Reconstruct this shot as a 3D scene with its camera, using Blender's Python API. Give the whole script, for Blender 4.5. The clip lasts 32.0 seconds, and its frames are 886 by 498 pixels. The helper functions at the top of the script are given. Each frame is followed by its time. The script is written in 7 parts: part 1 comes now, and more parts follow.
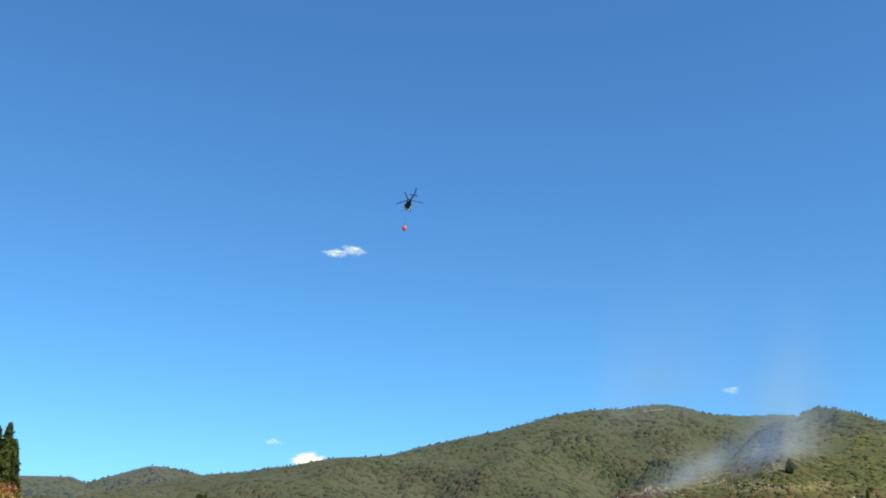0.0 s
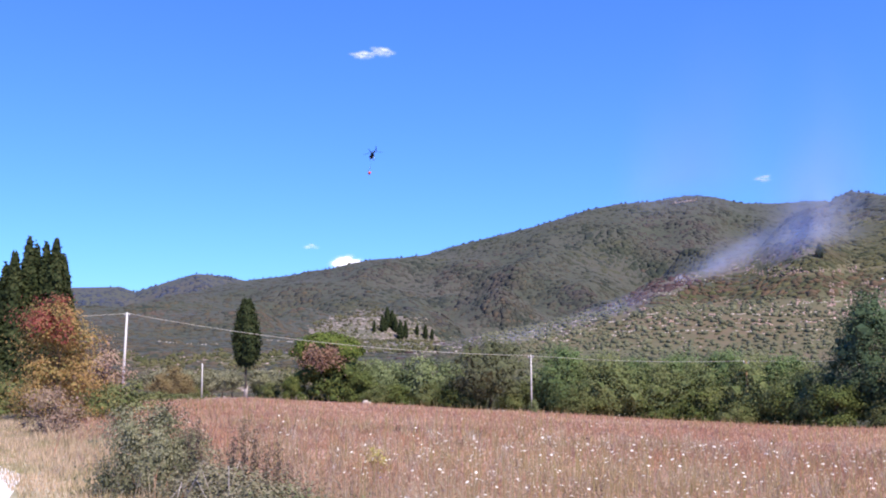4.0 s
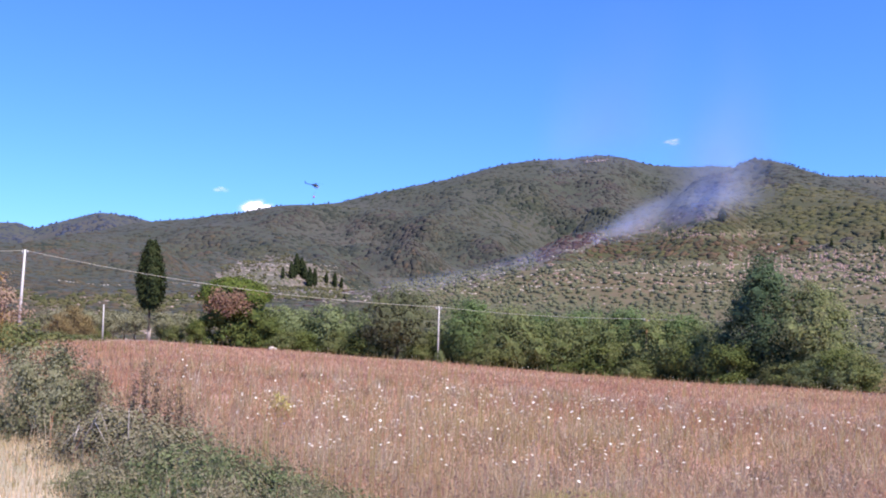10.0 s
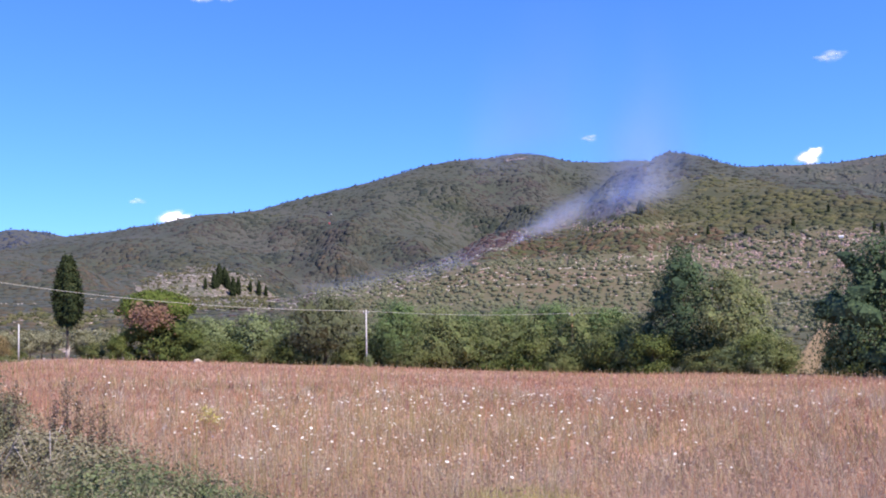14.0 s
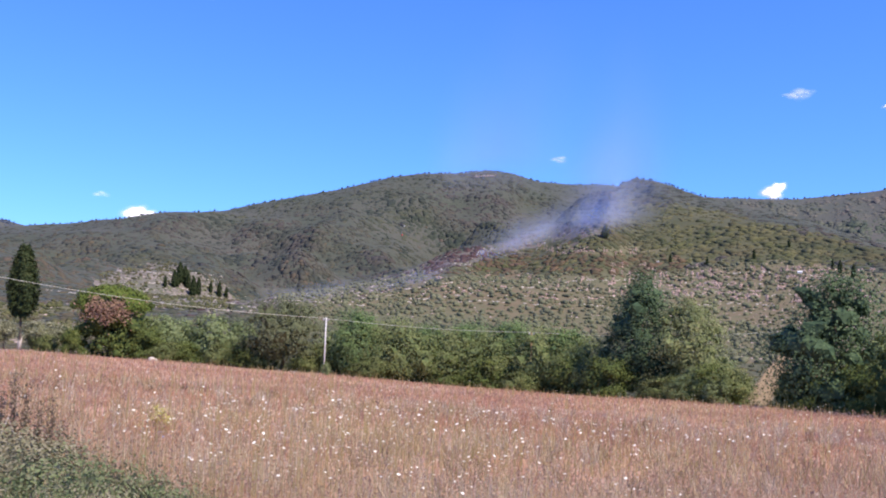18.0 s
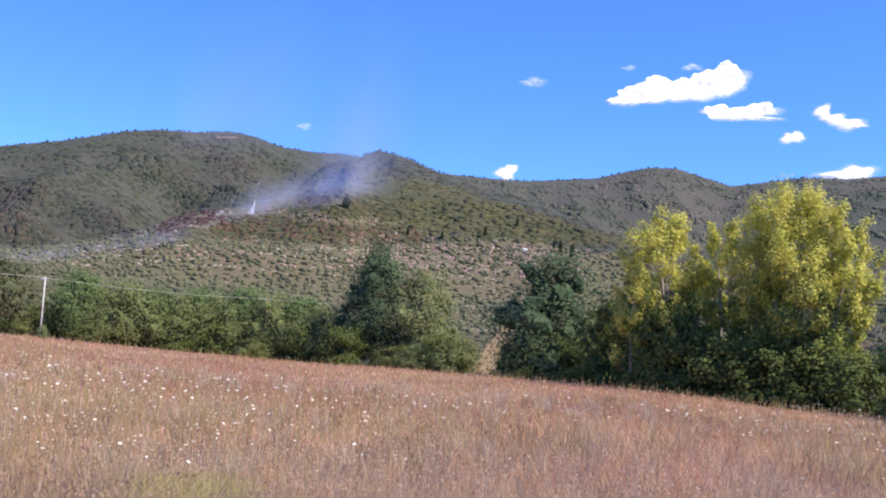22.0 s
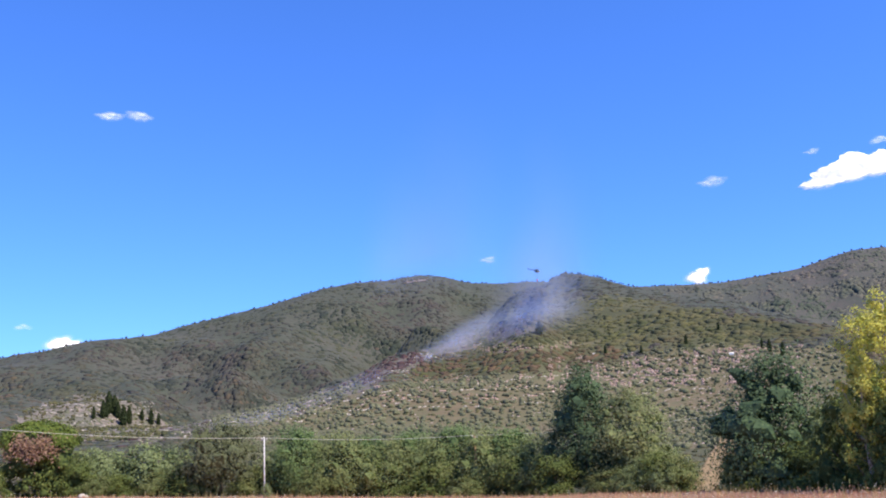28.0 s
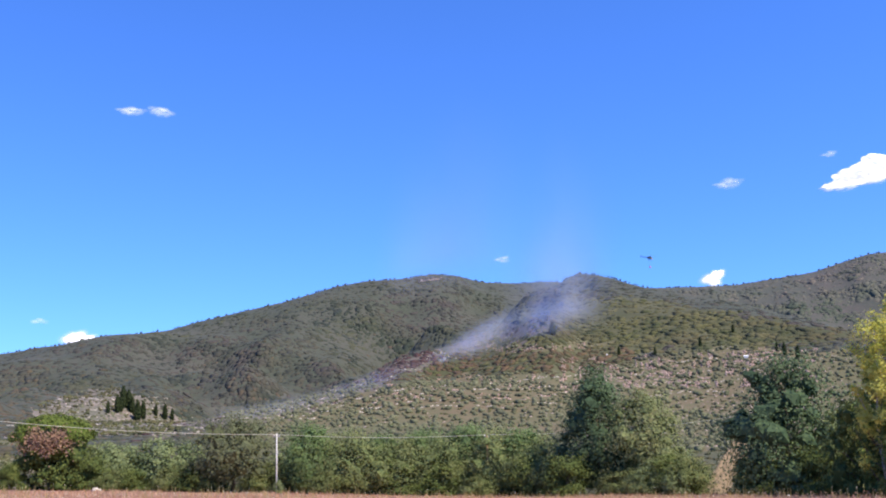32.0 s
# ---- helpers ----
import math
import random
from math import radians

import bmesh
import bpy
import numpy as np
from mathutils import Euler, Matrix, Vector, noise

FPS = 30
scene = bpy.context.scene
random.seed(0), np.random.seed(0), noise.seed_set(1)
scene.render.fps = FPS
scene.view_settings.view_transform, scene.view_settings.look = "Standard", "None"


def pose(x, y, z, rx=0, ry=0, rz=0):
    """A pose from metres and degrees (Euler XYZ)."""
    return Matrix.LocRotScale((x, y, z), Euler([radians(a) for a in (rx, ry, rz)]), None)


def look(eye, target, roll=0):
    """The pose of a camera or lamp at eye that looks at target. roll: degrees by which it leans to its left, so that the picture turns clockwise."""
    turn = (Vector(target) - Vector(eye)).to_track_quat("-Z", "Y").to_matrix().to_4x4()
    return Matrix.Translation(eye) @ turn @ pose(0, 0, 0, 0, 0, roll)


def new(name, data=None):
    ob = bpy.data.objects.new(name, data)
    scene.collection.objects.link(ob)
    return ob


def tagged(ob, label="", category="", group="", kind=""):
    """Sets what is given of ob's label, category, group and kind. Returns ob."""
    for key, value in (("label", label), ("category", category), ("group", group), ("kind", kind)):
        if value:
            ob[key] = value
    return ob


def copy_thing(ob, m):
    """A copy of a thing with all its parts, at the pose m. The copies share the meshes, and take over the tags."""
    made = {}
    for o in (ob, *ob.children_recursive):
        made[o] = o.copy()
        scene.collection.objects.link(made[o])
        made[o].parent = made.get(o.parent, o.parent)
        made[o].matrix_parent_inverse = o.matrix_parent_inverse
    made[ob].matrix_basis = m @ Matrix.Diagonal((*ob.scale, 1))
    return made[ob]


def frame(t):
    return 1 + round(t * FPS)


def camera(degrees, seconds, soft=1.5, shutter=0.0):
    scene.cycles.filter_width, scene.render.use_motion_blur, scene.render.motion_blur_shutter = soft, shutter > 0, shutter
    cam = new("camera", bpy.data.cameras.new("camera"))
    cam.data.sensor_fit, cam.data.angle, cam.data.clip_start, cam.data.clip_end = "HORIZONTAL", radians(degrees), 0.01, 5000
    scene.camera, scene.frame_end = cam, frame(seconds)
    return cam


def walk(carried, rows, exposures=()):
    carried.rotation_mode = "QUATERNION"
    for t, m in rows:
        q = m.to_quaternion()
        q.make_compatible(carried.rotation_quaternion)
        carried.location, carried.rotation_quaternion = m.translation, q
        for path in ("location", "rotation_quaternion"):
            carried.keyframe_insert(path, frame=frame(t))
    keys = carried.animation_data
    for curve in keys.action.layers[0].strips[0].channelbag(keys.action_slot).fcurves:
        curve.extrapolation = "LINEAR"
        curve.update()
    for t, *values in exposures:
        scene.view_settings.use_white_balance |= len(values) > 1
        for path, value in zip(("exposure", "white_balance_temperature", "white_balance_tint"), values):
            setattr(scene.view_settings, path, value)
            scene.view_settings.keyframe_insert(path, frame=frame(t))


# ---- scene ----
EYE = 1.65
cam = camera(50.3, 32.0, soft=2.0)
# seconds, yaw, pitch, roll of a camera turned by hand on one spot
TURNS = [
    (0, -0.72, 18.12, -1.65), (0.5, 0.48, 15.34, -1.83), (1, 0.47, 13.07, -1.36), (1.5, 1.08, 11.02, -1.10),
    (2, 1.56, 9.57, -1.30), (2.5, 1.59, 8.42, -1.59), (3, 1.76, 7.16, -1.28), (3.5, 1.63, 6.62, -0.74),
    (5.5, -0.68, 3.22, 5.74), (6, -4.45, 2.35, 5.57), (6.5, -7.49, 3.64, 3.50), (7, -7.09, 4.09, 0.92),
    (7.5, -6.58, 2.68, 2.38), (8, -6.53, 2.94, 1.36), (8.5, -6.40, 1.77, -0.57), (9, -4.70, 1.19, -1.62),
    (9.5, -4.22, 3.50, -2.26), (10, -3.97, 3.11, -1.53), (10.5, -5.51, 3.14, -0.83), (11, -4.85, 0.27, 0.01),
    (11.5, -5.61, 1.24, -1.00), (12, -6.59, 1.45, -1.14), (12.5, -7.26, 1.22, -1.13), (13, -6.68, 1.36, -0.96),
    (13.5, -7.84, 0.46, -1.43), (14, -8.41, 3.25, 1.06), (14.5, -5.82, 2.90, -0.70), (15, -7.59, 3.57, -2.11),
    (15.5, -8.65, 3.51, -2.29), (17.5, -10.41, 3.90, -2.06), (18, -10.77, 4.06, -2.23), (18.5, -11.09, 3.51, -2.06),
    (19, -12.22, 3.68, -2.21), (19.5, -14.36, 3.59, -2.55), (20, -15.69, 2.69, -2.96), (20.5, -16.62, 3.21, -2.28),
    (21, -19.00, 3.49, -1.95), (21.5, -21.62, 3.44, -3.25), (22, -26.62, 2.99, -4.02), (22.5, -30.32, 3.32, -3.94),
    (23, -36.88, 5.16, -6.27), (23.5, -47.33, 8.01, -2.51), (24, -49.36, 8.43, -6.37), (24.5, -42.39, 6.19, -4.31),
    (25, -33.27, 7.61, -1.54), (25.5, -28.13, 9.65, 1.40), (26, -25.31, 9.03, 1.39), (26.5, -19.53, 8.82, 1.91),
    (28.5, -14.24, 10.90, 2.40), (29, -26.42, 9.80, 1.22), (29.5, -26.48, 10.59, -1.03), (30, -17.69, 9.18, 2.71),
    (30.5, -16.25, 10.57, 1.50), (31, -13.86, 10.62, 0.53), (31.5, -14.09, 11.13, 1.08), (32, -13.57, 10.43, 1.56),
]
walk(cam, [(t, pose(0, 0, EYE, 90 + pitch, roll, yaw)) for t, yaw, pitch, roll in TURNS],
     exposures=[(0.0, 0.46, 9600, -20), (1.0, 0.47, 7700, 6), (2.0, 0.55, 7000, 17), (3.0, 0.54, 6450, 20), (15.0, 0.54, 6450, 19), (22.0, 0.54, 6700, 14), (32.0, 0.54, 6700, 12)])

# ---- light ----
SUN_AZ, SUN_EL = 138.0, 52.0
world = bpy.data.worlds.new("sky")
scene.world = world
world.use_nodes = True
wn = world.node_tree
sky = wn.nodes.new("ShaderNodeTexSky")
sky.sky_type, sky.sun_disc = "NISHITA", False
sky.sun_elevation, sky.sun_rotation = radians(SUN_EL), radians(SUN_AZ)
sky.air_density, sky.dust_density, sky.ozone_density, sky.altitude = 1.0, 0.1, 4.0, 200
wn.nodes["Background"].inputs["Strength"].default_value = 0.122
even = wn.nodes.new("ShaderNodeGamma")
even.inputs["Gamma"].default_value = 0.88
deep = wn.nodes.new("ShaderNodeMix")
deep.data_type, deep.blend_type = "RGBA", "MULTIPLY"
deep.inputs[0].default_value = 1.0
deep.inputs[7].default_value = (0.42, 0.85, 1.77, 1)
wn.links.new(sky.outputs[0], even.inputs["Color"])
wn.links.new(even.outputs[0], deep.inputs[6])
wn.links.new(deep.outputs[2], wn.nodes["Background"].inputs["Color"])
sun = new("sun", bpy.data.lights.new("sun", "SUN"))
sun.data.energy, sun.data.angle, sun.data.color = 5.0, radians(0.53), (1.0, 0.92, 0.78)
sa, se = radians(SUN_AZ), radians(SUN_EL)
sun.matrix_world = look((math.sin(sa) * math.cos(se) * 50, math.cos(sa) * math.cos(se) * 50, math.sin(se) * 50), (0, 0, 0))

RNG = np.random.default_rng(7)


# ---- materials ----
def base_mat(name, rough=0.8):
    m = bpy.data.materials.new(name)
    m.use_nodes = True
    b = m.node_tree.nodes["Principled BSDF"]
    b.inputs["Roughness"].default_value = rough
    b.inputs["Specular IOR Level"].default_value = 0.25
    return m, m.node_tree, b


def ramp(nt, colors, fac):
    r = nt.nodes.new("ShaderNodeValToRGB")
    els = r.color_ramp.elements
    while len(els) < len(colors):
        els.new(0.5)
    for i, c in enumerate(colors):
        els[i].position = i / max(1, len(colors) - 1)
        els[i].color = (*c, 1)
    nt.links.new(fac, r.inputs[0])
    return r.outputs[0]


def noise_node(nt, scale, detail=4.0, coord="Object", rough=0.6):
    c = nt.nodes.new("ShaderNodeTexCoord")
    n = nt.nodes.new("ShaderNodeTexNoise")
    n.inputs["Scale"].default_value, n.inputs["Detail"].default_value, n.inputs["Roughness"].default_value = scale, detail, rough
    nt.links.new(c.outputs[coord], n.inputs["Vector"])
    return n.outputs["Fac"]


def mix_color(nt, fac, a, b, mode="MIX"):
    m = nt.nodes.new("ShaderNodeMix")
    m.data_type, m.blend_type = "RGBA", mode
    for sock, v in ((m.inputs[0], fac), (m.inputs[6], a), (m.inputs[7], b)):
        if isinstance(v, (int, float)):
            sock.default_value = v
        elif isinstance(v, tuple):
            sock.default_value = (*v, 1)
        else:
            nt.links.new(v, sock)
    return m.outputs[2]


def bump(nt, b, height, strength, dist):
    n = nt.nodes.new("ShaderNodeBump")
    n.inputs["Strength"].default_value, n.inputs["Distance"].default_value = strength, dist
    nt.links.new(height, n.inputs["Height"])
    nt.links.new(n.outputs[0], b.inputs["Normal"])


def ground_mat(name, colors, scale_big, scale_small, second, bump_d=0.05, speck=0.0, speck_scale=0.4, speck_color=(0.05, 0.06, 0.03)):
    m, nt, b = base_mat(name, 0.95)
    big = noise_node(nt, scale_big, 5)
    small = noise_node(nt, scale_small, 6)
    col = ramp(nt, colors, small)
    spread = nt.nodes.new("ShaderNodeMapRange")
    spread.inputs[1].default_value, spread.inputs[2].default_value = 0.4, 0.65
    nt.links.new(big, spread.inputs[0])
    col = mix_color(nt, spread.outputs[0], col, second)
    if speck:
        fine = noise_node(nt, speck_scale, 3)
        ms = nt.nodes.new("ShaderNodeMapRange")
        ms.inputs[1].default_value, ms.inputs[2].default_value, ms.inputs[4].default_value = 0.48, 0.6, speck
        nt.links.new(fine, ms.inputs[0])
        col = mix_color(nt, ms.outputs[0], col, speck_color)
    nt.links.new(col, b.inputs["Base Color"])
    bump(nt, b, small, 0.6, bump_d)
    return m


def leaf_mat(name, colors, translucent=0.3, rough=0.7, tone=True, drifts=()):
    """Leaves: each one takes its own colour from the ramp, near that of its spray."""
    m, nt, b = base_mat(name, rough)
    b.inputs["Specular IOR Level"].default_value = 0.1
    g = nt.nodes.new("ShaderNodeNewGeometry")
    fac = g.outputs["Random Per Island"]
    if tone:
        at_ = nt.nodes.new("ShaderNodeAttribute")
        at_.attribute_name = "tone"
        mf = nt.nodes.new("ShaderNodeMix")
        mf.inputs[0].default_value = 0.62
        nt.links.new(fac, mf.inputs[2])
        nt.links.new(at_.outputs["Fac"], mf.inputs[3])
        fac = mf.outputs[0]
    col = ramp(nt, colors, fac)
    for other, scale, lo, hi, most in drifts:
        mr = nt.nodes.new("ShaderNodeMapRange")
        mr.inputs[1].default_value, mr.inputs[2].default_value, mr.inputs[4].default_value = lo, hi, most
        nt.links.new(noise_node(nt, scale, 3), mr.inputs[0])
        col = mix_color(nt, mr.outputs[0], col, other)
    nt.links.new(col, b.inputs["Base Color"])
    if translucent:
        t = nt.nodes.new("ShaderNodeBsdfTranslucent")
        nt.links.new(col, t.inputs["Color"])
        mx = nt.nodes.new("ShaderNodeMixShader")
        mx.inputs[0].default_value = translucent
        nt.links.new(b.outputs[0], mx.inputs[1])
        nt.links.new(t.outputs[0], mx.inputs[2])
        nt.links.new(mx.outputs[0], nt.nodes["Material Output"].inputs["Surface"])
    return m


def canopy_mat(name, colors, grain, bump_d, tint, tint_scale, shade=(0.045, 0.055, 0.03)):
    """Far tree crowns: a colour for each, leaf grain, wide stands of another kind, and shade put in as dark drifts."""
    m, nt, b = base_mat(name, 0.9)
    b.inputs["Specular IOR Level"].default_value = 0.1
    g = nt.nodes.new("ShaderNodeNewGeometry")
    stand = noise_node(nt, tint_scale * 2.2, 3)
    m1 = nt.nodes.new("ShaderNodeMapRange")
    m1.inputs[1].default_value, m1.inputs[2].default_value, m1.inputs[3].default_value, m1.inputs[4].default_value = 0.35, 0.65, -0.05, 0.6
    nt.links.new(stand, m1.inputs[0])
    ad = nt.nodes.new("ShaderNodeMath")
    ad.operation = "MULTIPLY_ADD"
    ad.inputs[1].default_value = 0.32
    nt.links.new(g.outputs["Random Per Island"], ad.inputs[0])
    nt.links.new(m1.outputs[0], ad.inputs[2])
    col = ramp(nt, colors, ad.outputs[0])
    wide = noise_node(nt, tint_scale, 3)
    mr = nt.nodes.new("ShaderNodeMapRange")
    mr.inputs[1].default_value, mr.inputs[2].default_value, mr.inputs[4].default_value = 0.44, 0.62, 0.7
    nt.links.new(wide, mr.inputs[0])
    col = mix_color(nt, mr.outputs[0], col, tint)
    # dark drifts in the colour stand in for shade in the valleys
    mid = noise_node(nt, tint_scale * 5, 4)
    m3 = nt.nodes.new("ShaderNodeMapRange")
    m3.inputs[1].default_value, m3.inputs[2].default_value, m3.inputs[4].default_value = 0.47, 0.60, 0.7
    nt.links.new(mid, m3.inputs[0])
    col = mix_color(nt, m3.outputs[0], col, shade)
    small = noise_node(nt, grain, 5, rough=0.7)
    col = mix_color(nt, 0.4, col, ramp(nt, [(0.55, 0.55, 0.55), (1.0, 1.0, 1.0)], small), "MULTIPLY")
    nt.links.new(col, b.inputs["Base Color"])
    bump(nt, b, small, 0.35, bump_d)
    return m


def plain_mat(name, color, rough=0.6, metal=0.0, var=0.15, scale=6.0):
    m, nt, b = base_mat(name, rough)
    n = noise_node(nt, scale, 5)
    lo = tuple(c * (1 - var) for c in color)
    hi = tuple(min(1, c * (1 + var)) for c in color)
    nt.links.new(ramp(nt, [lo, color, hi], n), b.inputs["Base Color"])
    b.inputs["Metallic"].default_value = metal
    bump(nt, b, n, 0.2, 0.01)
    return m


M_FIELD = ground_mat("dry_field_soil", [(0.366, 0.184, 0.129), (0.456, 0.252, 0.183), (0.548, 0.348, 0.251)], 0.12, 2.2, (0.462, 0.309, 0.206))
M_VERGE = ground_mat("dry_verge", [(0.370, 0.308, 0.198), (0.504, 0.418, 0.286), (0.672, 0.572, 0.429)], 0.6, 5.0, (0.280, 0.264, 0.154))
M_GRAVEL = ground_mat("white_gravel", [(0.50, 0.46, 0.41), (0.68, 0.64, 0.58), (0.80, 0.77, 0.72)], 1.5, 22.0, (0.62, 0.57, 0.5), 0.02)
M_OLIVE_SOIL = ground_mat("stony_terrace_soil", [(0.098, 0.081, 0.044), (0.140, 0.107, 0.062), (0.226, 0.161, 0.099)], 0.012, 0.10, (0.106, 0.105, 0.051), 0.5, 0.7, 0.2, (0.101, 0.099, 0.049))
M_FOREST_FLOOR = ground_mat("forest_floor", [(0.042, 0.048, 0.034), (0.058, 0.064, 0.043), (0.081, 0.076, 0.058)], 0.008, 0.09, (0.077, 0.074, 0.058), 2.0, 0.7, 0.22, (0.046, 0.058, 0.038))
# paler and greyer than the near floor: haze put into the colour
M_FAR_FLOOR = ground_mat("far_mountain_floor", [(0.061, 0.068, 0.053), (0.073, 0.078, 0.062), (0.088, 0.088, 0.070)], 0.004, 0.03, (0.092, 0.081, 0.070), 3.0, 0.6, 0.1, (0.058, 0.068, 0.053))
M_SCRUB = ground_mat("dry_scrub_slope", [(0.037, 0.042, 0.017), (0.061, 0.061, 0.026), (0.085, 0.074, 0.038)], 0.012, 0.12, (0.102, 0.095, 0.048), 1.0, 0.6, 0.35, (0.045, 0.056, 0.024))
M_BURNT = ground_mat("burnt_ash_ground", [(0.070, 0.058, 0.048), (0.120, 0.098, 0.080), (0.230, 0.195, 0.160)], 0.025, 0.12, (0.12, 0.095, 0.085), 0.5, 0.75, 0.2, (0.075, 0.078, 0.055))
M_TERRACE = ground_mat("pale_stony_terraces", [(0.114, 0.096, 0.077), (0.167, 0.139, 0.116), (0.249, 0.207, 0.182)], 0.03, 0.14, (0.114, 0.111, 0.085), 0.5, 0.75, 0.22, (0.091, 0.090, 0.068))
M_BARE = ground_mat("violet_brown_soil", [(0.210, 0.135, 0.115), (0.290, 0.195, 0.165), (0.370, 0.265, 0.215)], 0.15, 1.2, (0.24, 0.18, 0.12))
M_STRAW = [(0.379, 0.184, 0.107), (0.472, 0.241, 0.148), (0.555, 0.320, 0.203), (0.654, 0.447, 0.294), (0.472, 0.261, 0.152), (0.415, 0.291, 0.156)]
STANDS = (((0.630, 0.451, 0.295), 0.07, 0.46, 0.60, 0.8), ((0.314, 0.176, 0.114), 0.16, 0.49, 0.62, 0.7), ((0.483, 0.337, 0.239), 0.33, 0.50, 0.62, 0.5))
M_GRASS = leaf_mat("reddish_dry_weeds", M_STRAW, 0.5, 0.8, tone=False, drifts=STANDS)
M_PALE_GRASS = leaf_mat("straw_grass", [(0.33, 0.24, 0.12), (0.52, 0.41, 0.24), (0.24, 0.2, 0.08), (0.42, 0.32, 0.19)], 0.25, 0.7, tone=False)
M_FUZZ = leaf_mat("withered_weed_leaves", [(0.337, 0.184, 0.123), (0.495, 0.319, 0.227), (0.613, 0.464, 0.340), (0.415, 0.252, 0.189), (0.356, 0.300, 0.189)], 0.45, 0.8, tone=False, drifts=STANDS)
M_YELLOW_GRASS = leaf_mat("yellow_green_grass", [(0.428, 0.381, 0.132), (0.557, 0.476, 0.189), (0.364, 0.339, 0.095)], 0.25, 0.7, tone=False)
M_BLEACHED = leaf_mat("bleached_stems", [(0.42, 0.34, 0.23), (0.54, 0.45, 0.31), (0.62, 0.53, 0.39), (0.46, 0.33, 0.24)], 0.35, 0.8, tone=False)
M_VERGE_GRASS = leaf_mat("bleached_verge_grass", [(0.455, 0.340, 0.213), (0.607, 0.453, 0.294), (0.707, 0.543, 0.376), (0.417, 0.317, 0.193), (0.340, 0.295, 0.142)], 0.3, 0.8, tone=False, drifts=(((0.277, 0.272, 0.122), 0.9, 0.5, 0.62, 0.7),))
M_FLOWER = plain_mat("white_umbel", (0.74, 0.69, 0.57), 0.8, var=0.2)
M_STEM = plain_mat("dry_stem", (0.28, 0.22, 0.10), 0.8)
M_BARK = plain_mat("grey_brown_bark", (0.13, 0.10, 0.075), 0.9, var=0.4, scale=9)
M_PALE_BARK = plain_mat("pale_dead_bark", (0.42, 0.37, 0.33), 0.9, var=0.3, scale=9)
M_CONCRETE = plain_mat("weathered_concrete", (0.62, 0.60, 0.56), 0.85, var=0.2, scale=3)
M_WOOD = plain_mat("brown_pole_wood", (0.27, 0.18, 0.10), 0.85, var=0.3, scale=4)
M_WIRE = plain_mat("pale_cable", (0.52, 0.52, 0.42), 0.5, var=0.1)
M_METAL = plain_mat("grey_metal", (0.30, 0.30, 0.31), 0.4, 0.8)
M_WALL = plain_mat("whitewashed_wall", (0.78, 0.75, 0.69), 0.9, var=0.1, scale=1)
M_STONE = plain_mat("pale_limestone", (0.50, 0.44, 0.36), 0.9, var=0.3, scale=0.7)

M_LANE = plain_mat("pale_bare_soil", (0.444, 0.309, 0.244), 0.95, var=0.3, scale=0.4)
M_BANK = plain_mat("tan_bank_earth", (0.216, 0.155, 0.086), 0.95, var=0.4, scale=0.8)
M_RUBBLE = plain_mat("pinkish_rubble", (0.396, 0.308, 0.259), 0.95, var=0.4, scale=0.5)

GREEN_ACACIA = leaf_mat("acacia_leaves", [(0.107, 0.169, 0.064), (0.144, 0.214, 0.077), (0.188, 0.260, 0.099), (0.123, 0.184, 0.081)], 0.35)
GREEN_LIGHT = leaf_mat("light_acacia_leaves", [(0.138, 0.179, 0.069), (0.194, 0.239, 0.091), (0.258, 0.284, 0.114), (0.159, 0.181, 0.077)], 0.35)
GREEN_FRESH = leaf_mat("fresh_green_leaves", [(0.142, 0.179, 0.074), (0.208, 0.243, 0.101), (0.284, 0.303, 0.130), (0.243, 0.233, 0.097)], 0.32)
GREEN_OAK = leaf_mat("oak_leaves", [(0.094, 0.108, 0.054), (0.122, 0.138, 0.066), (0.152, 0.162, 0.086), (0.106, 0.120, 0.060)], 0.25)
GREEN_DARK = leaf_mat("dark_needles", [(0.046, 0.078, 0.040), (0.071, 0.114, 0.054), (0.113, 0.161, 0.072), (0.064, 0.103, 0.054)], 0.15)
GREEN_CYPRESS = leaf_mat("cypress_foliage", [(0.022, 0.035, 0.013), (0.038, 0.053, 0.019), (0.069, 0.076, 0.028)], 0.12)
GREEN_SHRUB = leaf_mat("shrub_leaves", [(0.098, 0.125, 0.045), (0.129, 0.157, 0.055), (0.171, 0.186, 0.071), (0.196, 0.198, 0.078)], 0.25)
GREEN_PALE = leaf_mat("willow_leaves", [(0.129, 0.169, 0.072), (0.215, 0.264, 0.115), (0.315, 0.352, 0.173)], 0.35)
YELLOW_TOP = leaf_mat("yellowing_leaves", [(0.351, 0.386, 0.083), (0.516, 0.525, 0.104), (0.670, 0.622, 0.149), (0.422, 0.450, 0.126)], 0.4)
POPLAR_GREEN = leaf_mat("green_poplar_leaves", [(0.112, 0.158, 0.050), (0.171, 0.227, 0.066), (0.262, 0.316, 0.088), (0.380, 0.413, 0.107)], 0.4)
YELLOW = [POPLAR_GREEN, YELLOW_TOP]
YELLOW_GREEN = leaf_mat("turning_poplar_leaves", [(0.251, 0.305, 0.076), (0.427, 0.446, 0.112), (0.703, 0.633, 0.150), (0.879, 0.798, 0.401)], 0.28)
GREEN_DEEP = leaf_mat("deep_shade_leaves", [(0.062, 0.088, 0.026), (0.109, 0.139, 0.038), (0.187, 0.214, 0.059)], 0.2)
PINE_TOP = leaf_mat("pine_needles", [(0.077, 0.114, 0.023), (0.122, 0.166, 0.035), (0.177, 0.208, 0.047)], 0.25)
